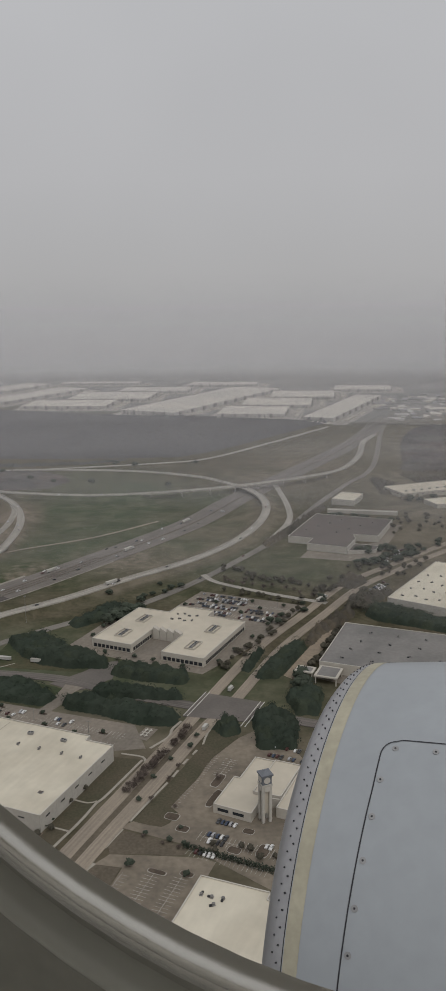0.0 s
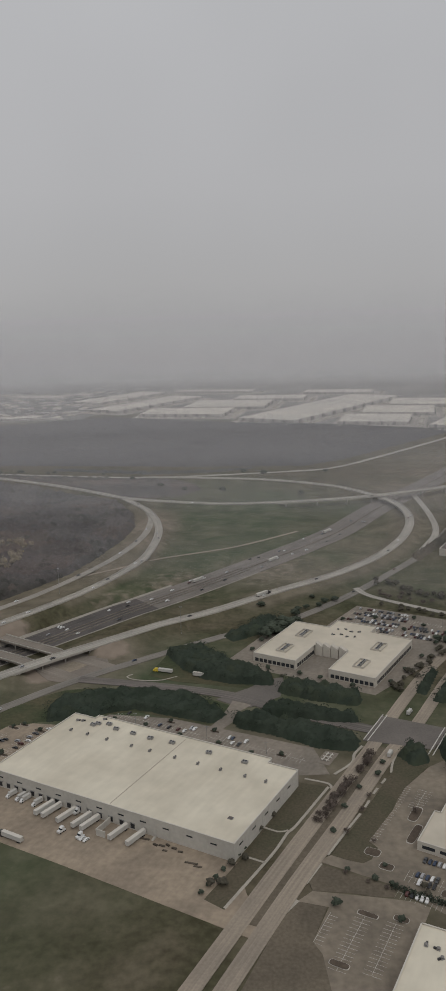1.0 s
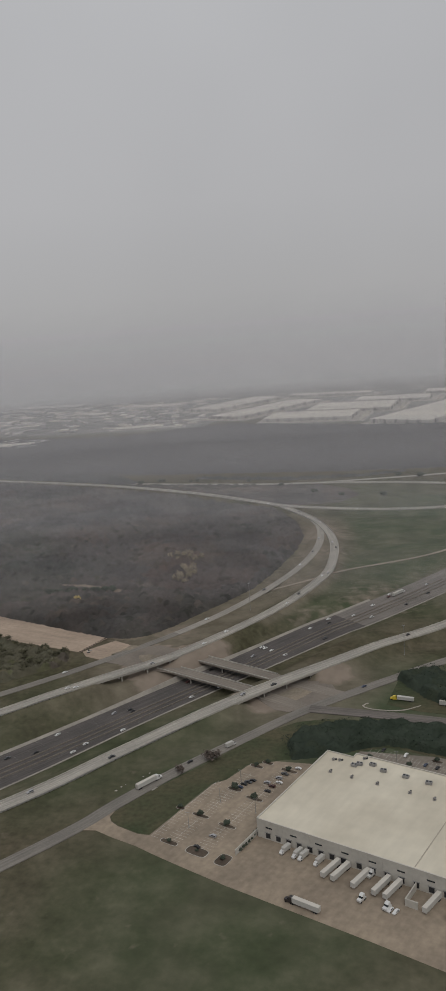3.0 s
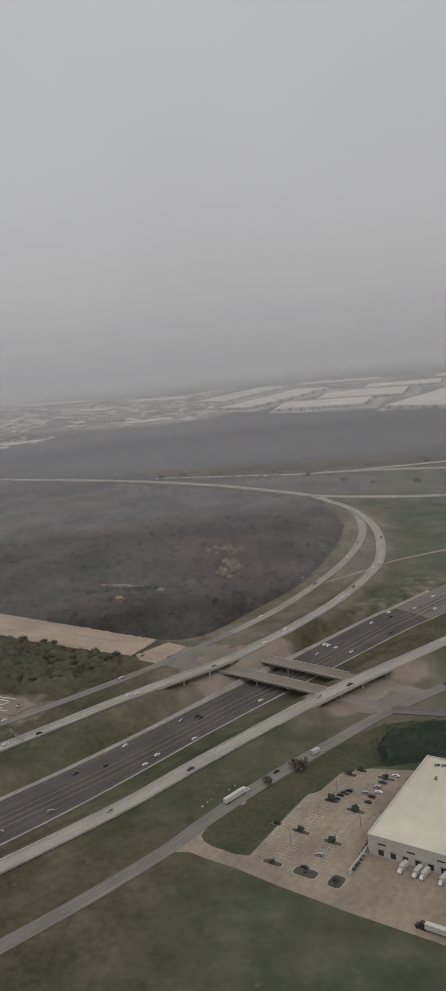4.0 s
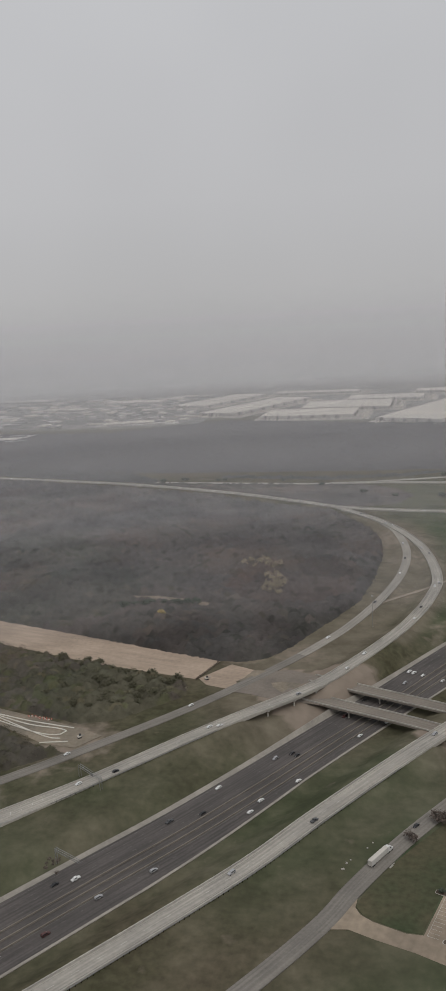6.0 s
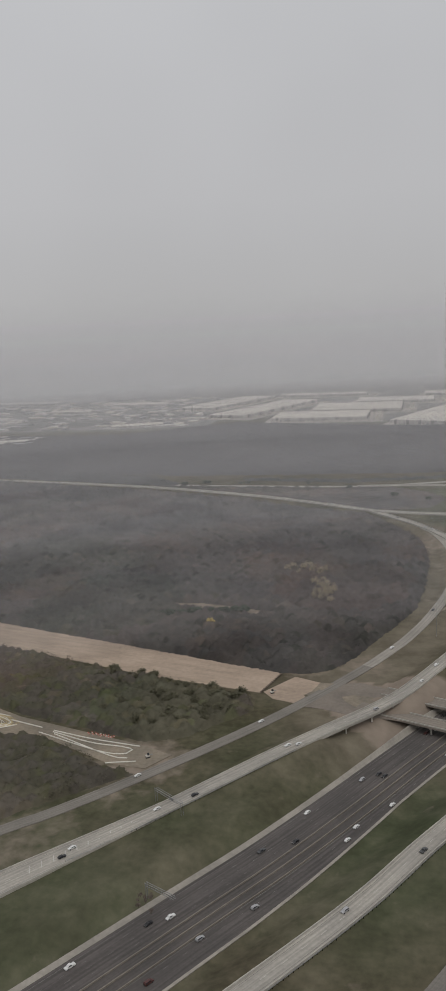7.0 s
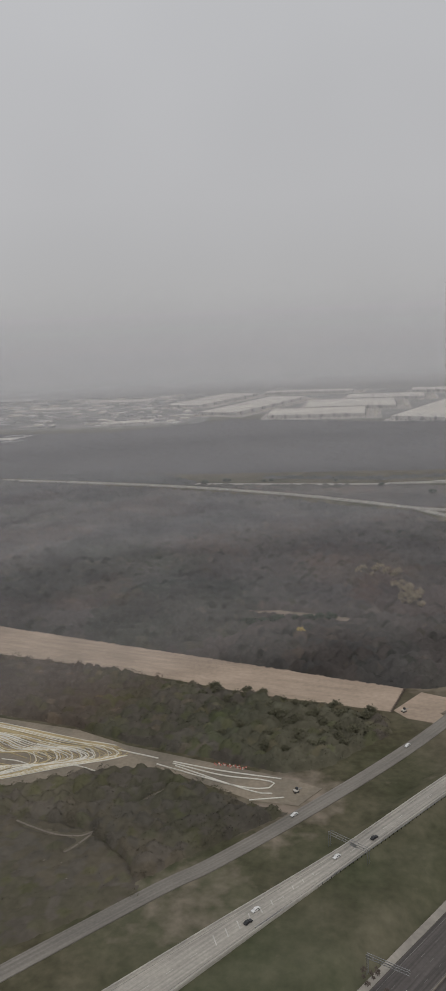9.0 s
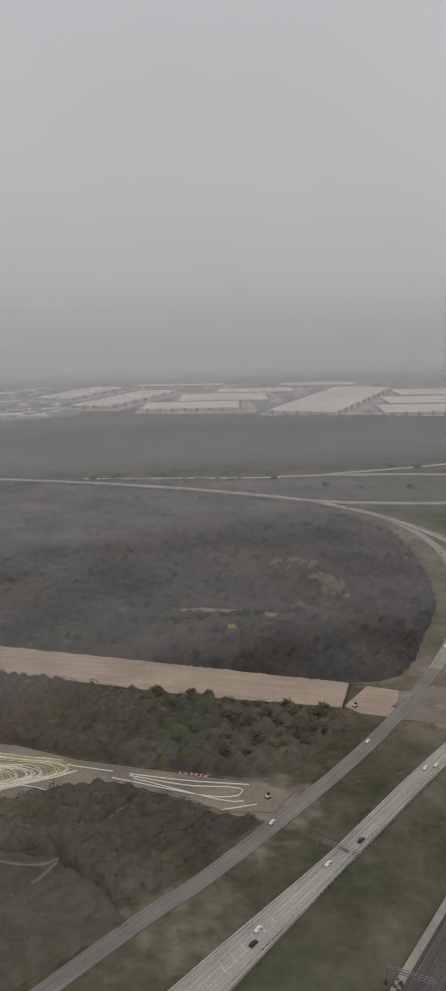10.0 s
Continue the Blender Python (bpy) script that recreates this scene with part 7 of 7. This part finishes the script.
for k in range(9):
    SMALL.put(k, -302 + 1.0 * k, 506 + 3.0 * k, 0.7, 50 * k, "hedge trees")
for k, (x, y, w, d) in enumerate(((-35, 456, 8, 6), (-47, 416, 11, 3.5), (-30, 414, 8, 4), (-62, 380, 10, 4))):
    island(pose(x, y, 0.08, 0, 0, -22), w, d)
for k, (x, y, q) in enumerate(((-63, 421, 1.3), (-30, 412, 1.0), (-65, 486, 0.9), (-58, 512, 0.9), (-48, 535, 0.9), (-35, 552, 1.1), (-31, 568, 0.9), (-57, 450, 0.8), (-42, 444, 0.9), (-33, 440, 0.8), (-36, 456, 0.7))):
    SMALL.put(k, x, y, q, 60 * k, "trees round the tan car park")
fr = thing("steel_frame", "white steel pipe frame on a fenced pad", "frame", pose(-69, 573, 0.1, 0, 0, 68))
part("pad", Geo().box(-9, -5, -0.2, 9, 5, 0.12), M_LOT, fr)
for y in (-1.6, 1.6):
    part("rail", Geo().box(-6, y - 0.25, 0.8, 6, y + 0.25, 1.3), M_PARAPET, fr)
for x in (-4, 0, 4):
    part("crossbar", Geo().box(x - 0.25, -3.2, 0.9, x + 0.25, 3.2, 1.2), M_PARAPET, fr)
    part("leg", Geo().box(x - 0.2, -0.2, 0.1, x + 0.2, 0.2, 0.9), M_STEEL, fr)
# dark hedge before the cream roof
hedge = clumps(np.array([(-31 + 4.4 * k, 438 - 2.0 * k, -0.4, 6.4, 3.0) for k in range(14)]), 1, 150, 0.36, 8)
tagged(new("hedge", quads("hedge", hedge, M_OAK)), "dark clipped hedge beside a car park", "hedge")
cross = Geo()
MX = oriented(-40, 604, -22)
for k in range(2):
    cross.box(-2 + 3.2 * k, -4, 0.34, -1.2 + 3.2 * k, 40, 0.36, MX)
    cross.box(46 + 3.2 * k, -4, 0.34, 46.8 + 3.2 * k, 40, 0.36, MX)
part("crosswalk", cross, M_PAINT, OB["road_14"], "faded white crosswalk lines")
tagged(new("road_18", Geo().prism([(-43, 600), (-28, 640), (20, 622), (6, 590)], -0.3, 0.33).mesh("road_18", M_OLD_ROAD)), "dark asphalt street crossing", "road", kind="structure")

# ---- pipe yard, drums, gantry, masts, small works ----
M_PIPE = mat("pale_pipe", (0.62, 0.60, 0.54), 0.7, 0.12, 0.05, 0.6)
M_PIPE_TAN = mat("tan_pipe", (0.42, 0.34, 0.19), 0.8, 0.15, 0.05, 0.6)
M_RED = mat("faded_red_plastic", (0.42, 0.10, 0.07), 0.7, 0.2, 0.2, 1.0)


def pipe(pts, r, material, label):
    ln = spline([(x, y, 0.35) for x, y in pts], 3.5)
    cu = bpy.data.curves.new("pipe", "CURVE")
    cu.dimensions, cu.bevel_depth, cu.bevel_resolution = "3D", r, 1
    sp = cu.splines.new("POLY")
    sp.points.add(len(ln) - 1)
    sp.points.foreach_set("co", np.c_[ln, np.ones(len(ln))].ravel())
    cu.materials.append(material)
    tmp = bpy.data.objects.new("pipe", cu)
    me = bpy.data.meshes.new_from_object(tmp)
    bpy.data.objects.remove(tmp)
    return tagged(new("pipe", me), label, "pipe", "pipes laid out in the yard")


prg = np.random.default_rng(12)
for k in range(66):
    f = (k + 0.6) / 67
    tip = -690 - 62 * f + prg.uniform(-2, 2)
    yt, yb = 742 - 8 * f, 735 - 10 * f
    n0, s0 = 782 - 26 * f, 703 + 14 * f
    bend = [(-900, n0 + 40 - 20 * f), (-790 - 10 * f, n0 - 2), (tip - 34, yt + 13 - 8 * f), (tip - 8, yt + 4), (tip, (yt + yb) / 2),
            (tip - 10, yb - 4), (tip - 36, yb - 13 + 9 * f), (-790 - 5 * f, s0 - 3), (-900, s0 - 8 + 8 * f)]
    whole = spline([(x, y, 0.3) for x, y in bend], 6.0)
    cuts = sorted(prg.uniform(0, 1, 3)) if k > 3 else [0.5]
    for a, b in zip([0.0] + list(cuts), list(cuts) + [1.0]):
        run = whole[int(a * len(whole)) + (1 if a else 0):int(b * len(whole)) - int(prg.integers(0, 3))]
        if len(run) < 4 or prg.random() < 0.05:
            continue
        white = prg.random() < 0.56
        pipe([tuple(q[:2]) for q in run[::2]], prg.uniform(0.2, 0.32), M_PIPE if white else M_PIPE_TAN, "long pale pipe bent back on bare earth" if white else "long tan pipe bent back on bare earth")
for k in range(26):
    x = prg.uniform(-880, -720)
    y = 742 + prg.uniform(-20, 18) + (-720 - x) * 0.12
    pipe([(x, y), (x + prg.uniform(6, 14), y - prg.uniform(2, 6)), (x + 24, y - prg.uniform(6, 12))], prg.uniform(0.25, 0.4), M_PIPE if k % 2 else M_PIPE_TAN, "short pale pipe length on bare earth" if k % 2 else "short tan pipe length on bare earth")
for pts in ([(-700, 742), (-672, 731)], [(-662, 727), (-630, 716), (-594, 707)], [(-662, 725), (-630, 711), (-606, 706), (-598, 702), (-601, 697), (-620, 699), (-672, 724)], [(-660, 722), (-612, 694), (-599, 691)], [(-612, 684), (-592, 687)]):
    pipe(pts, 0.42, M_PIPE, "white pipe length on bare earth")
for k in range(22):
    d = thing("drum", "faded red and white traffic drum on earth", "traffic drum", pose(-636 + 0.95 * k + prg.uniform(-0.5, 0.5), 724.5 - 0.28 * k + prg.uniform(-1.6, 1.6), 0.1), "traffic drums")
    part("body", Geo().cyl(0, 0, 0, 1.0, 0.55, 0.45, 8), M_PIPE if k % 3 == 1 else M_RED, d)
    part("band", Geo().cyl(0, 0, 0.35, 0.6, 0.55, 0.53, 8), M_RED if k % 3 == 1 else M_PIPE, d)
for x, y, a in ((-585, 693, 30), (-511, 795, 30)):
    d = thing("site_machine", "small pale site machine on bare earth", "machine", pose(x, y, 0.1, 0, 0, a), "site machines")
    part("body", Geo().box(-1.6, -0.9, 0.7, 1.0, 0.9, 1.7), M_PARAPET, d)
    part("cab", Geo().box(-0.4, -0.7, 1.7, 0.8, 0.7, 2.9), M_GLASS, d)
    part("arm", Geo().box(1.0, -0.2, 1.4, 3.4, 0.2, 1.8), M_STEEL, d)
    for s in (-1, 1):
        part("track", Geo().box(-1.7, s * 0.9 - 0.25, 0, 1.3, s * 0.9 + 0.25, 0.75), M_TYRE, d)

for k, pts in enumerate(TRACKS):
    ln = spline([(x, y, 0.0) for x, y in pts], 3.0)
    tagged(new(f"dirt_track_{k + 1}", ribbon(ln, 0.6, 0.5, 0.12).mesh("dirt_track", M_JUNCTION)), "narrow pale dirt track through brush", "track", kind="structure")
krg = np.random.default_rng(19)
for k in range(26):
    f = krg.random()
    x, y = RUBBLE[0][0] + f * (RUBBLE[1][0] - RUBBLE[0][0]) + krg.normal() * 2.5, RUBBLE[0][1] + f * (RUBBLE[1][1] - RUBBLE[0][1]) + krg.normal() * 2.5
    s = krg.uniform(0.6, 1.4)
    rock = new("rubble", Geo().add([(-s, -0.6 * s, 0), (s, -0.5 * s, 0), (0.8 * s, 0.6 * s, 0), (-0.7 * s, 0.7 * s, 0), (-0.6 * s, -0.3 * s, 1.5 * s), (0.5 * s, -0.3 * s, 1.3 * s), (0.4 * s, 0.4 * s, 1.6 * s), (-0.4 * s, 0.3 * s, 1.4 * s)],
               [(3, 2, 1, 0), (4, 5, 6, 7), (0, 1, 5, 4), (1, 2, 6, 5), (2, 3, 7, 6), (3, 0, 4, 7)]).mesh("rubble", M_LOT if k % 3 else M_SOIL))
    rock.matrix_world = pose(x, y, 0.0, 0, 0, krg.uniform(0, 360))
    tagged(rock, "pale broken concrete lump dumped in brush", "rubble", "dumped rubble")

ga = thing("sign_gantry", "grey steel truss sign gantry across a ramp", "gantry", pose(-558.5, 634.5, 1.2, 0, 0, -39))
for x in (-12, 12):
    for y in (-0.8, 0.8):
        part("post", Geo().cyl(x, y, -2, 7.6, 0.16, n=6), M_STEEL, ga)
for y in (-0.8, 0.8):
    for z in (6.2, 7.6):
        part("chord", Geo().box(-12, y - 0.1, z - 0.1, 12, y + 0.1, z + 0.1), M_STEEL, ga)
for k in range(12):
    part("brace", Geo().box(-0.07, -0.07, 0, 0.07, 0.07, 2.4, pose(-12 + 2 * k, -0.8, 6.2, 0, 55)), M_STEEL, ga)
part("sign_panel", Geo().box(2, -1.05, 5.8, 5.5, -0.95, 7.8), M_STEEL, ga)
gb = thing("sign_gantry", "grey steel cantilever sign gantry beside a freeway", "gantry", pose(-555, 561, -4.2, 0, 0, -30))
for y in (-0.6, 0.6):
    part("post", Geo().cyl(0, y, -1, 8.6, 0.2, n=6), M_STEEL, gb)
    for z in (7.0, 8.4):
        part("chord", Geo().box(-0.5, y - 0.12, z - 0.12, 19, y + 0.12, z + 0.12), M_STEEL, gb)
for k in range(9):
    part("brace", Geo().box(-0.08, -0.08, 0, 0.08, 0.08, 2.4, pose(2 * k, -0.6, 7.0, 0, 55)), M_STEEL, gb)
srg = np.random.default_rng(23)
for k in range(9):
    BARE.put(k, -555 + srg.uniform(-3, 7), 552 + srg.uniform(-8, 10), srg.uniform(0.3, 0.55), 40 * k, "scrub on the cutting slope")

gore = Geo()
g0, g1 = np.array([-621.0, 571.0]), np.array([-572.0, 622.0])
for k in range(11):
    c = g0 + (g1 - g0) * k / 10
    w = 6.5 * (1 - k / 12)
    gore.box(-0.26, -w / 2, 0, 0.26, w / 2, 0.03, pose(c[0], c[1], 1.125 + 0.06 * k * (k > 6), 0, 0, 20))
part("gore_stripes", gore, M_PAINT, OB["road_2"], "white painted gore stripes")




def guardrail(line, shift, label):
    """A low steel rail on posts, along the edge of a bank."""
    root = thing("guardrail", label, "guardrail", group="guardrails")
    part("rail", ribbon(line, 0.08, 0.35, 0.85, shift), M_STEEL, root)
    sd = sides(line)
    post = Geo().box(-0.12, -0.12, -1.6, 0.12, 0.12, 0.8).mesh("post", M_TWIG)
    for k in range(len(line)):
        o = new("post", post)
        o.location = (line[k, 0] + sd[k, 0] * shift, line[k, 1] + sd[k, 1] * shift, line[k, 2])
        o.parent = root


guardrail(spline(near(LINES["road_1"], -560, 400, -356, 680)[::4], 3.0), -7.0, "low steel guardrail along a ramp bank")
guardrail(spline(near(LINES["road_2"], -610, 560, -480, 715)[::4], 3.0), -6.6, "low steel guardrail along a ramp bank")
for x, y, w, d, a in ((-398, 561, 3.5, 1.6, 20), (-396, 566, 2.2, 1.4, 60), (-394, 569, 1.4, 1.0, 10), (-385, 580, 1.8, 1.0, 40), (-382, 585, 1.6, 1.0, 80), (-373, 565, 5.5, 1.4, 50), (-372, 567, 5.0, 0.8, 50)):
    slab = new("rubble", Geo().box(-w / 4, -d / 3, 0, w / 4, d / 3, 0.3).box(-w / 6, -d / 5, 0.3, w / 7, d / 5, 0.5).mesh("rubble", M_BARRIER))
    slab.matrix_world = pose(x, y, 0.05, 0, 0, a)
    tagged(slab, "pale broken slab lying on a grass verge", "rubble", "slabs on the verge")


def mast(x, y, h, z=0.0, arms=1):
    d = thing("light_mast", "slim grey steel lighting mast", "street lamp", pose(x, y, z), "lighting masts")
    part("pole", Geo().cyl(0, 0, -0.4, h, 0.22, 0.1, 8), M_STEEL, d)
    part("base", Geo().cyl(0, 0, -0.4, 0.5, 0.45, n=10), M_BARRIER, d)
    for k in range(arms):
        a = 360 * k / arms
        part("lamp_head", Geo().box(0, -0.12, h - 0.15, 1.6, 0.12, h, pose(0, 0, 0, 0, 0, a)), M_STEEL, d)


mast(-376, 917, 30, 0, 6)
mast(-214, 802, 28, 0, 6)
for x, y in ((-338, 526), (-316, 578), (-300, 545), (-325, 555)):
    mast(x, y, 10, 0.08, 2)
for u, v in ((40, 112), (100, 118), (150, 116)):
    p = BIG @ Vector((u, v, 0))
    mast(p.x, p.y, 10, 0.08, 2)
for u, v in ((46, 130), (76, 150), (112, 130), (126, 158)):
    p = OFFICE @ Vector((u, v, 0))
    mast(p.x, p.y, 10, 0.08, 2)

# small tanker with a yellow cab by the oaks, and a pale kerb loop
yk = thing("tank_truck", "truck with a yellow cab and white trailer", "truck", pose(-219, 711, 0.1, 0, 0, 168))
part("box", Geo().box(-14, -1.3, 1.1, -1, 1.3, 3.6), M_TRAILER, yk)
part("cab", loft([(-0.6, 0.6), (4.2, 0.6), (4.3, 1.8), (3.0, 2.0), (2.6, 3.2), (0, 3.4)], 1.2, 0.08), mat("paint_yellow", (0.55, 0.42, 0.05), 0.5, 0.1, 0.3, 2.0), yk)
for x in (-12, -10.6, 0.4, 3.4):
    for s in (-1, 1):
        part("wheel", Geo().cyl(0, 0, -0.25, 0.25, 0.5, n=10, m=pose(x, s * 0.95, 0.5, 90)), M_TYRE, yk)
TRAILERS.put(0, pose(-186, 703.5, 0.1, 0, 0, 172), "parked trailers")
walkway("kerb_loop", [(-240, 704), (-244, 699), (-238, 694), (-224, 692), (-212, 694), (-200, 702)], 0.6)


# ---- the whole layout, placed to fit the camera's view, shrunk by K to slow the camera ----
for ob in list(scene.objects):
    if ob.parent is None and ob.type in {"MESH", "EMPTY"}:
        ob.matrix_basis = Matrix.Diagonal((K, K, K, 1)) @ ob.matrix_basis


# ---- the aircraft where the flight begins: engine cowl and cabin window surround ----
EYE = Vector((0.161, -0.196, 176.541))
FORE, STAR, UPW = Vector((-0.91908, 0.39408, 0)), Vector((0.39408, 0.91908, 0)), Vector((0, 0, 1))
M_COWL = mat("cowl_grey_paint", (0.305, 0.328, 0.35), 0.38, 0.05, 1.2, 9.0, spec=0.5)
M_LIP = mat("inlet_lip_metal", (0.36, 0.36, 0.37), 0.45, 0.08, 2.0, 20.0, metal=0.35, spec=0.5)
M_SEAL = mat("cream_sealant_band", (0.4, 0.375, 0.29), 0.7, 0.12, 3.0, 20.0)
M_RIVET = mat("dark_rivet", (0.03, 0.03, 0.035), 0.6, 0.1, 5.0, 30.0)
M_TRIM = mat("grey_window_trim", (0.66, 0.64, 0.58), 0.26, 0.05, 4.0, 30.0, metal=0.85, spec=0.5)
M_RIM = mat("olive_grey_rim", (0.36, 0.35, 0.295), 0.45, 0.05, 4.0, 30.0)
M_CABIN = mat("cabin_wall_plastic", (0.24, 0.23, 0.19), 0.75, 0.08, 4.0, 60.0)


def frame_of(origin, x, y, z):
    m = Matrix((x, y, z)).transposed().to_4x4()
    m.translation = origin
    return m


tl = -0.0718
ax = FORE * math.cos(tl) + UPW * math.sin(tl)
az = UPW * math.cos(tl) - FORE * math.sin(tl)
engine = thing("aircraft", "grey airliner engine cowl with riveted lip beside a cabin window", "aircraft", frame_of(EYE + FORE * 0.737 + STAR * 3.03 - UPW * 2.526, ax, STAR, az))
PROFILE = [(-3.2, 0.80), (-2.6, 0.98), (-2.0, 1.06), (-1.2, 1.105), (-0.6, 1.098), (-0.3, 1.083), (-0.1, 1.062), (0.0, 1.05), (0.03, 1.04), (0.06, 1.018), (0.085, 0.985), (0.1, 0.94), (0.1, 0.89), (0.07, 0.85), (0.0, 0.825), (-0.3, 0.80), (-0.9, 0.80)]


def cowl_r(s):
    p = PROFILE[:8]
    return float(np.interp(s, [q[0] for q in p], [q[1] for q in p]))


def on_cowl(s, th, lift=0.0):
    r = cowl_r(s) + lift
    return (s, -r * math.cos(radians(th)), r * math.sin(radians(th)))


def turned(profile, n=120):
    g = Geo()
    for s, r in profile:
        for k in range(n):
            a = 2 * math.pi * k / n
            g.v.append((s, -r * math.cos(a), r * math.sin(a)))
    for i in range(len(profile) - 1):
        for k in range(n):
            j = (k + 1) % n
            g.f.append((i * n + k, i * n + j, (i + 1) * n + j, (i + 1) * n + k))
    return g


part("cowl", turned([(s, r) for s, r in PROFILE if s <= -0.003] [:7] + [(-0.003, 1.0505)]), M_COWL, engine, smooth=True)
lip = part("inlet_lip", turned([(0.001, 1.048)] + PROFILE[8:]), M_LIP, engine, "bare metal inlet lip", True)
part("joint", turned([(-0.004, 1.047), (0.002, 1.047)]), M_RIVET, engine)
part("fan_disc", Geo().cyl(0, 0, -0.02, 0.02, 0.8, n=60, m=pose(-0.8, 0, 0, 0, 90)), M_RIVET, engine)
part("sealant_band", turned([(-0.056, cowl_r(-0.056) + 0.0012), (-0.04, cowl_r(-0.04) + 0.0015), (-0.006, cowl_r(-0.006) + 0.0012)]), M_SEAL, engine, "cream sealant band", True)
riv = Geo()
for k in range(260):
    th = radians(k * 360 / 260)
    s, r = (0.018, 1.0455) if k % 2 else (0.036, 1.0365)
    m = pose(s, -r * math.cos(th), r * math.sin(th), math.degrees(th) - 90 + 180, 0, 0)
    riv.cyl(0, 0, -0.004, 0.0025, 0.0031, n=6, m=Matrix.Translation(m.translation) @ Vector((0.25, -math.cos(th), math.sin(th))).to_track_quat("Z", "X").to_matrix().to_4x4())
part("rivets", riv, M_RIVET, lip)


def groove(pts, half, material, name, owner):
    """A thin dark gap line following points (station, angle) on the cowl."""
    g = Geo()
    c = [Vector(on_cowl(s, t, 0.0015)) for s, t in pts]
    for i, p in enumerate(c):
        d = (c[min(i + 1, len(c) - 1)] - c[max(i - 1, 0)]).normalized()
        o = d.cross(Vector((0, p.y, p.z)).normalized()) * half
        g.v += [tuple(p + o), tuple(p - o)]
    g.f = [(2 * i, 2 * i + 1, 2 * i + 3, 2 * i + 2) for i in range(len(c) - 1)]
    return part(name, g, material, owner)


S0, S1, T0, T1, RS, RT = -0.215, -0.80, 5.0, 70.5, 0.045, 3.0
edge = [(S0 + 0.045 * (60 - t) / 60 * (t < 60), t) for t in np.linspace(T0, T1 - RT, 26)]
edge += [(S0 - RS + RS * math.cos(a), T1 - RT + RT * math.sin(a)) for a in np.linspace(0.15, 1.57, 8)]
edge += [(s, T1 + 0.4) for s in np.linspace(S0 - RS - 0.02, S1 + RS, 12)]
edge += [(S1 + RS - RS * math.sin(a), T1 - RT + RT * math.cos(a)) for a in np.linspace(0, 1.57, 8)]
edge += [(S1, t) for t in np.linspace(T1 - RT, T0, 26)]
hatch = groove(edge, 0.0022, M_RIVET, "access_panel", engine)
screws = [(S0 - 0.02 + 0.045 * (60 - t) / 60 * (t < 60), t) for t in (62, 55, 47.5, 40, 33, 26.5, 20)] + [(s, T1 - 1.6) for s in (-0.262, -0.40, -0.54, -0.68)] + [(S1 + 0.02, t) for t in (62, 52, 42, 32, 22)]
for s, t in screws:
    p = Vector(on_cowl(s, t, 0.0))
    q = Vector((0, p.y, p.z)).to_track_quat("Z", "X").to_matrix().to_4x4()
    part("screw", Geo().cyl(0, 0, -0.003, 0.0022, 0.011, n=14, m=Matrix.Translation(p) @ q), M_STEEL, hatch)
    part("screw_slot", Geo().cyl(0, 0, -0.002, 0.0032, 0.0038, n=8, m=Matrix.Translation(p) @ q), M_RIVET, hatch)

MS = engine.matrix_basis.inverted() @ frame_of(EYE + STAR * 0.22, FORE, STAR, UPW)


def stadium(r, y, n=40):
    low = [(0.0625 + r * math.cos(a), y, 0.041 + r * math.sin(a)) for a in np.linspace(math.pi, 2 * math.pi, n)]
    high = [(0.0625 + r * math.cos(a), y, 0.16 + r * math.sin(a)) for a in np.linspace(0, math.pi, n)]
    return low + high


def swept(rows):
    g = Geo()
    loops = [stadium(r, y) for r, y in rows]
    n = len(loops[0])
    for lp in loops:
        g.v += [tuple(MS @ Vector(p)) for p in lp]
    for i in range(len(rows) - 1):
        for k in range(n):
            j = (k + 1) % n
            g.f.append((i * n + k, (i + 1) * n + k, (i + 1) * n + j, i * n + j))
    return g


R0 = 0.2547
window = part("cabin_window", swept([(R0 + d, y) for d, y in ((0.0, 0.0), (0.0005, -0.001), (0.002, -0.003), (0.005, -0.0055), (0.0085, -0.0065), (0.012, -0.0035), (0.0135, -0.0025), (0.016, -0.004), (0.019, -0.001), (0.0225, 0.006))]), M_TRIM, engine, "grey plastic window bead", True)
part("groove", swept([(R0 + d, y) for d, y in ((0.0225, 0.006), (0.025, 0.012), (0.030, 0.014), (0.035, 0.010))]), M_CABIN, window, smooth=True)
part("outer_rim", swept([(R0 + d, y) for d, y in ((0.035, 0.010), (0.038, 0.004), (0.042, 0.001), (0.046, 0.002), (0.052, 0.006))]), M_RIM, window, smooth=True)
part("wall_panel", swept([(R0 + d, y) for d, y in ((0.052, 0.006), (0.07, 0.006), (0.12, 0.004), (0.2, 0.002), (0.34, 0.0))]), M_CABIN, window, smooth=True)
# unseen plain cabin walls behind the eye, added to shade the trim, open towards the nose
shade_walls = Geo()
for x0, y0, z0, x1, y1, z1 in ((-0.62, -1.5, -0.66, 0.72, 0.0, -0.60), (-0.62, -1.5, 0.76, 0.72, 0.0, 0.82), (-0.68, -1.5, -0.66, -0.62, 0.0, 0.82)):
    shade_walls.box(x0, y0, z0, x1, y1, z1, MS)
part("cabin_lining", shade_walls, mat("pale_shade_walls", (0.6, 0.58, 0.54), 0.7, 0.05, 4.0, 40.0), window)
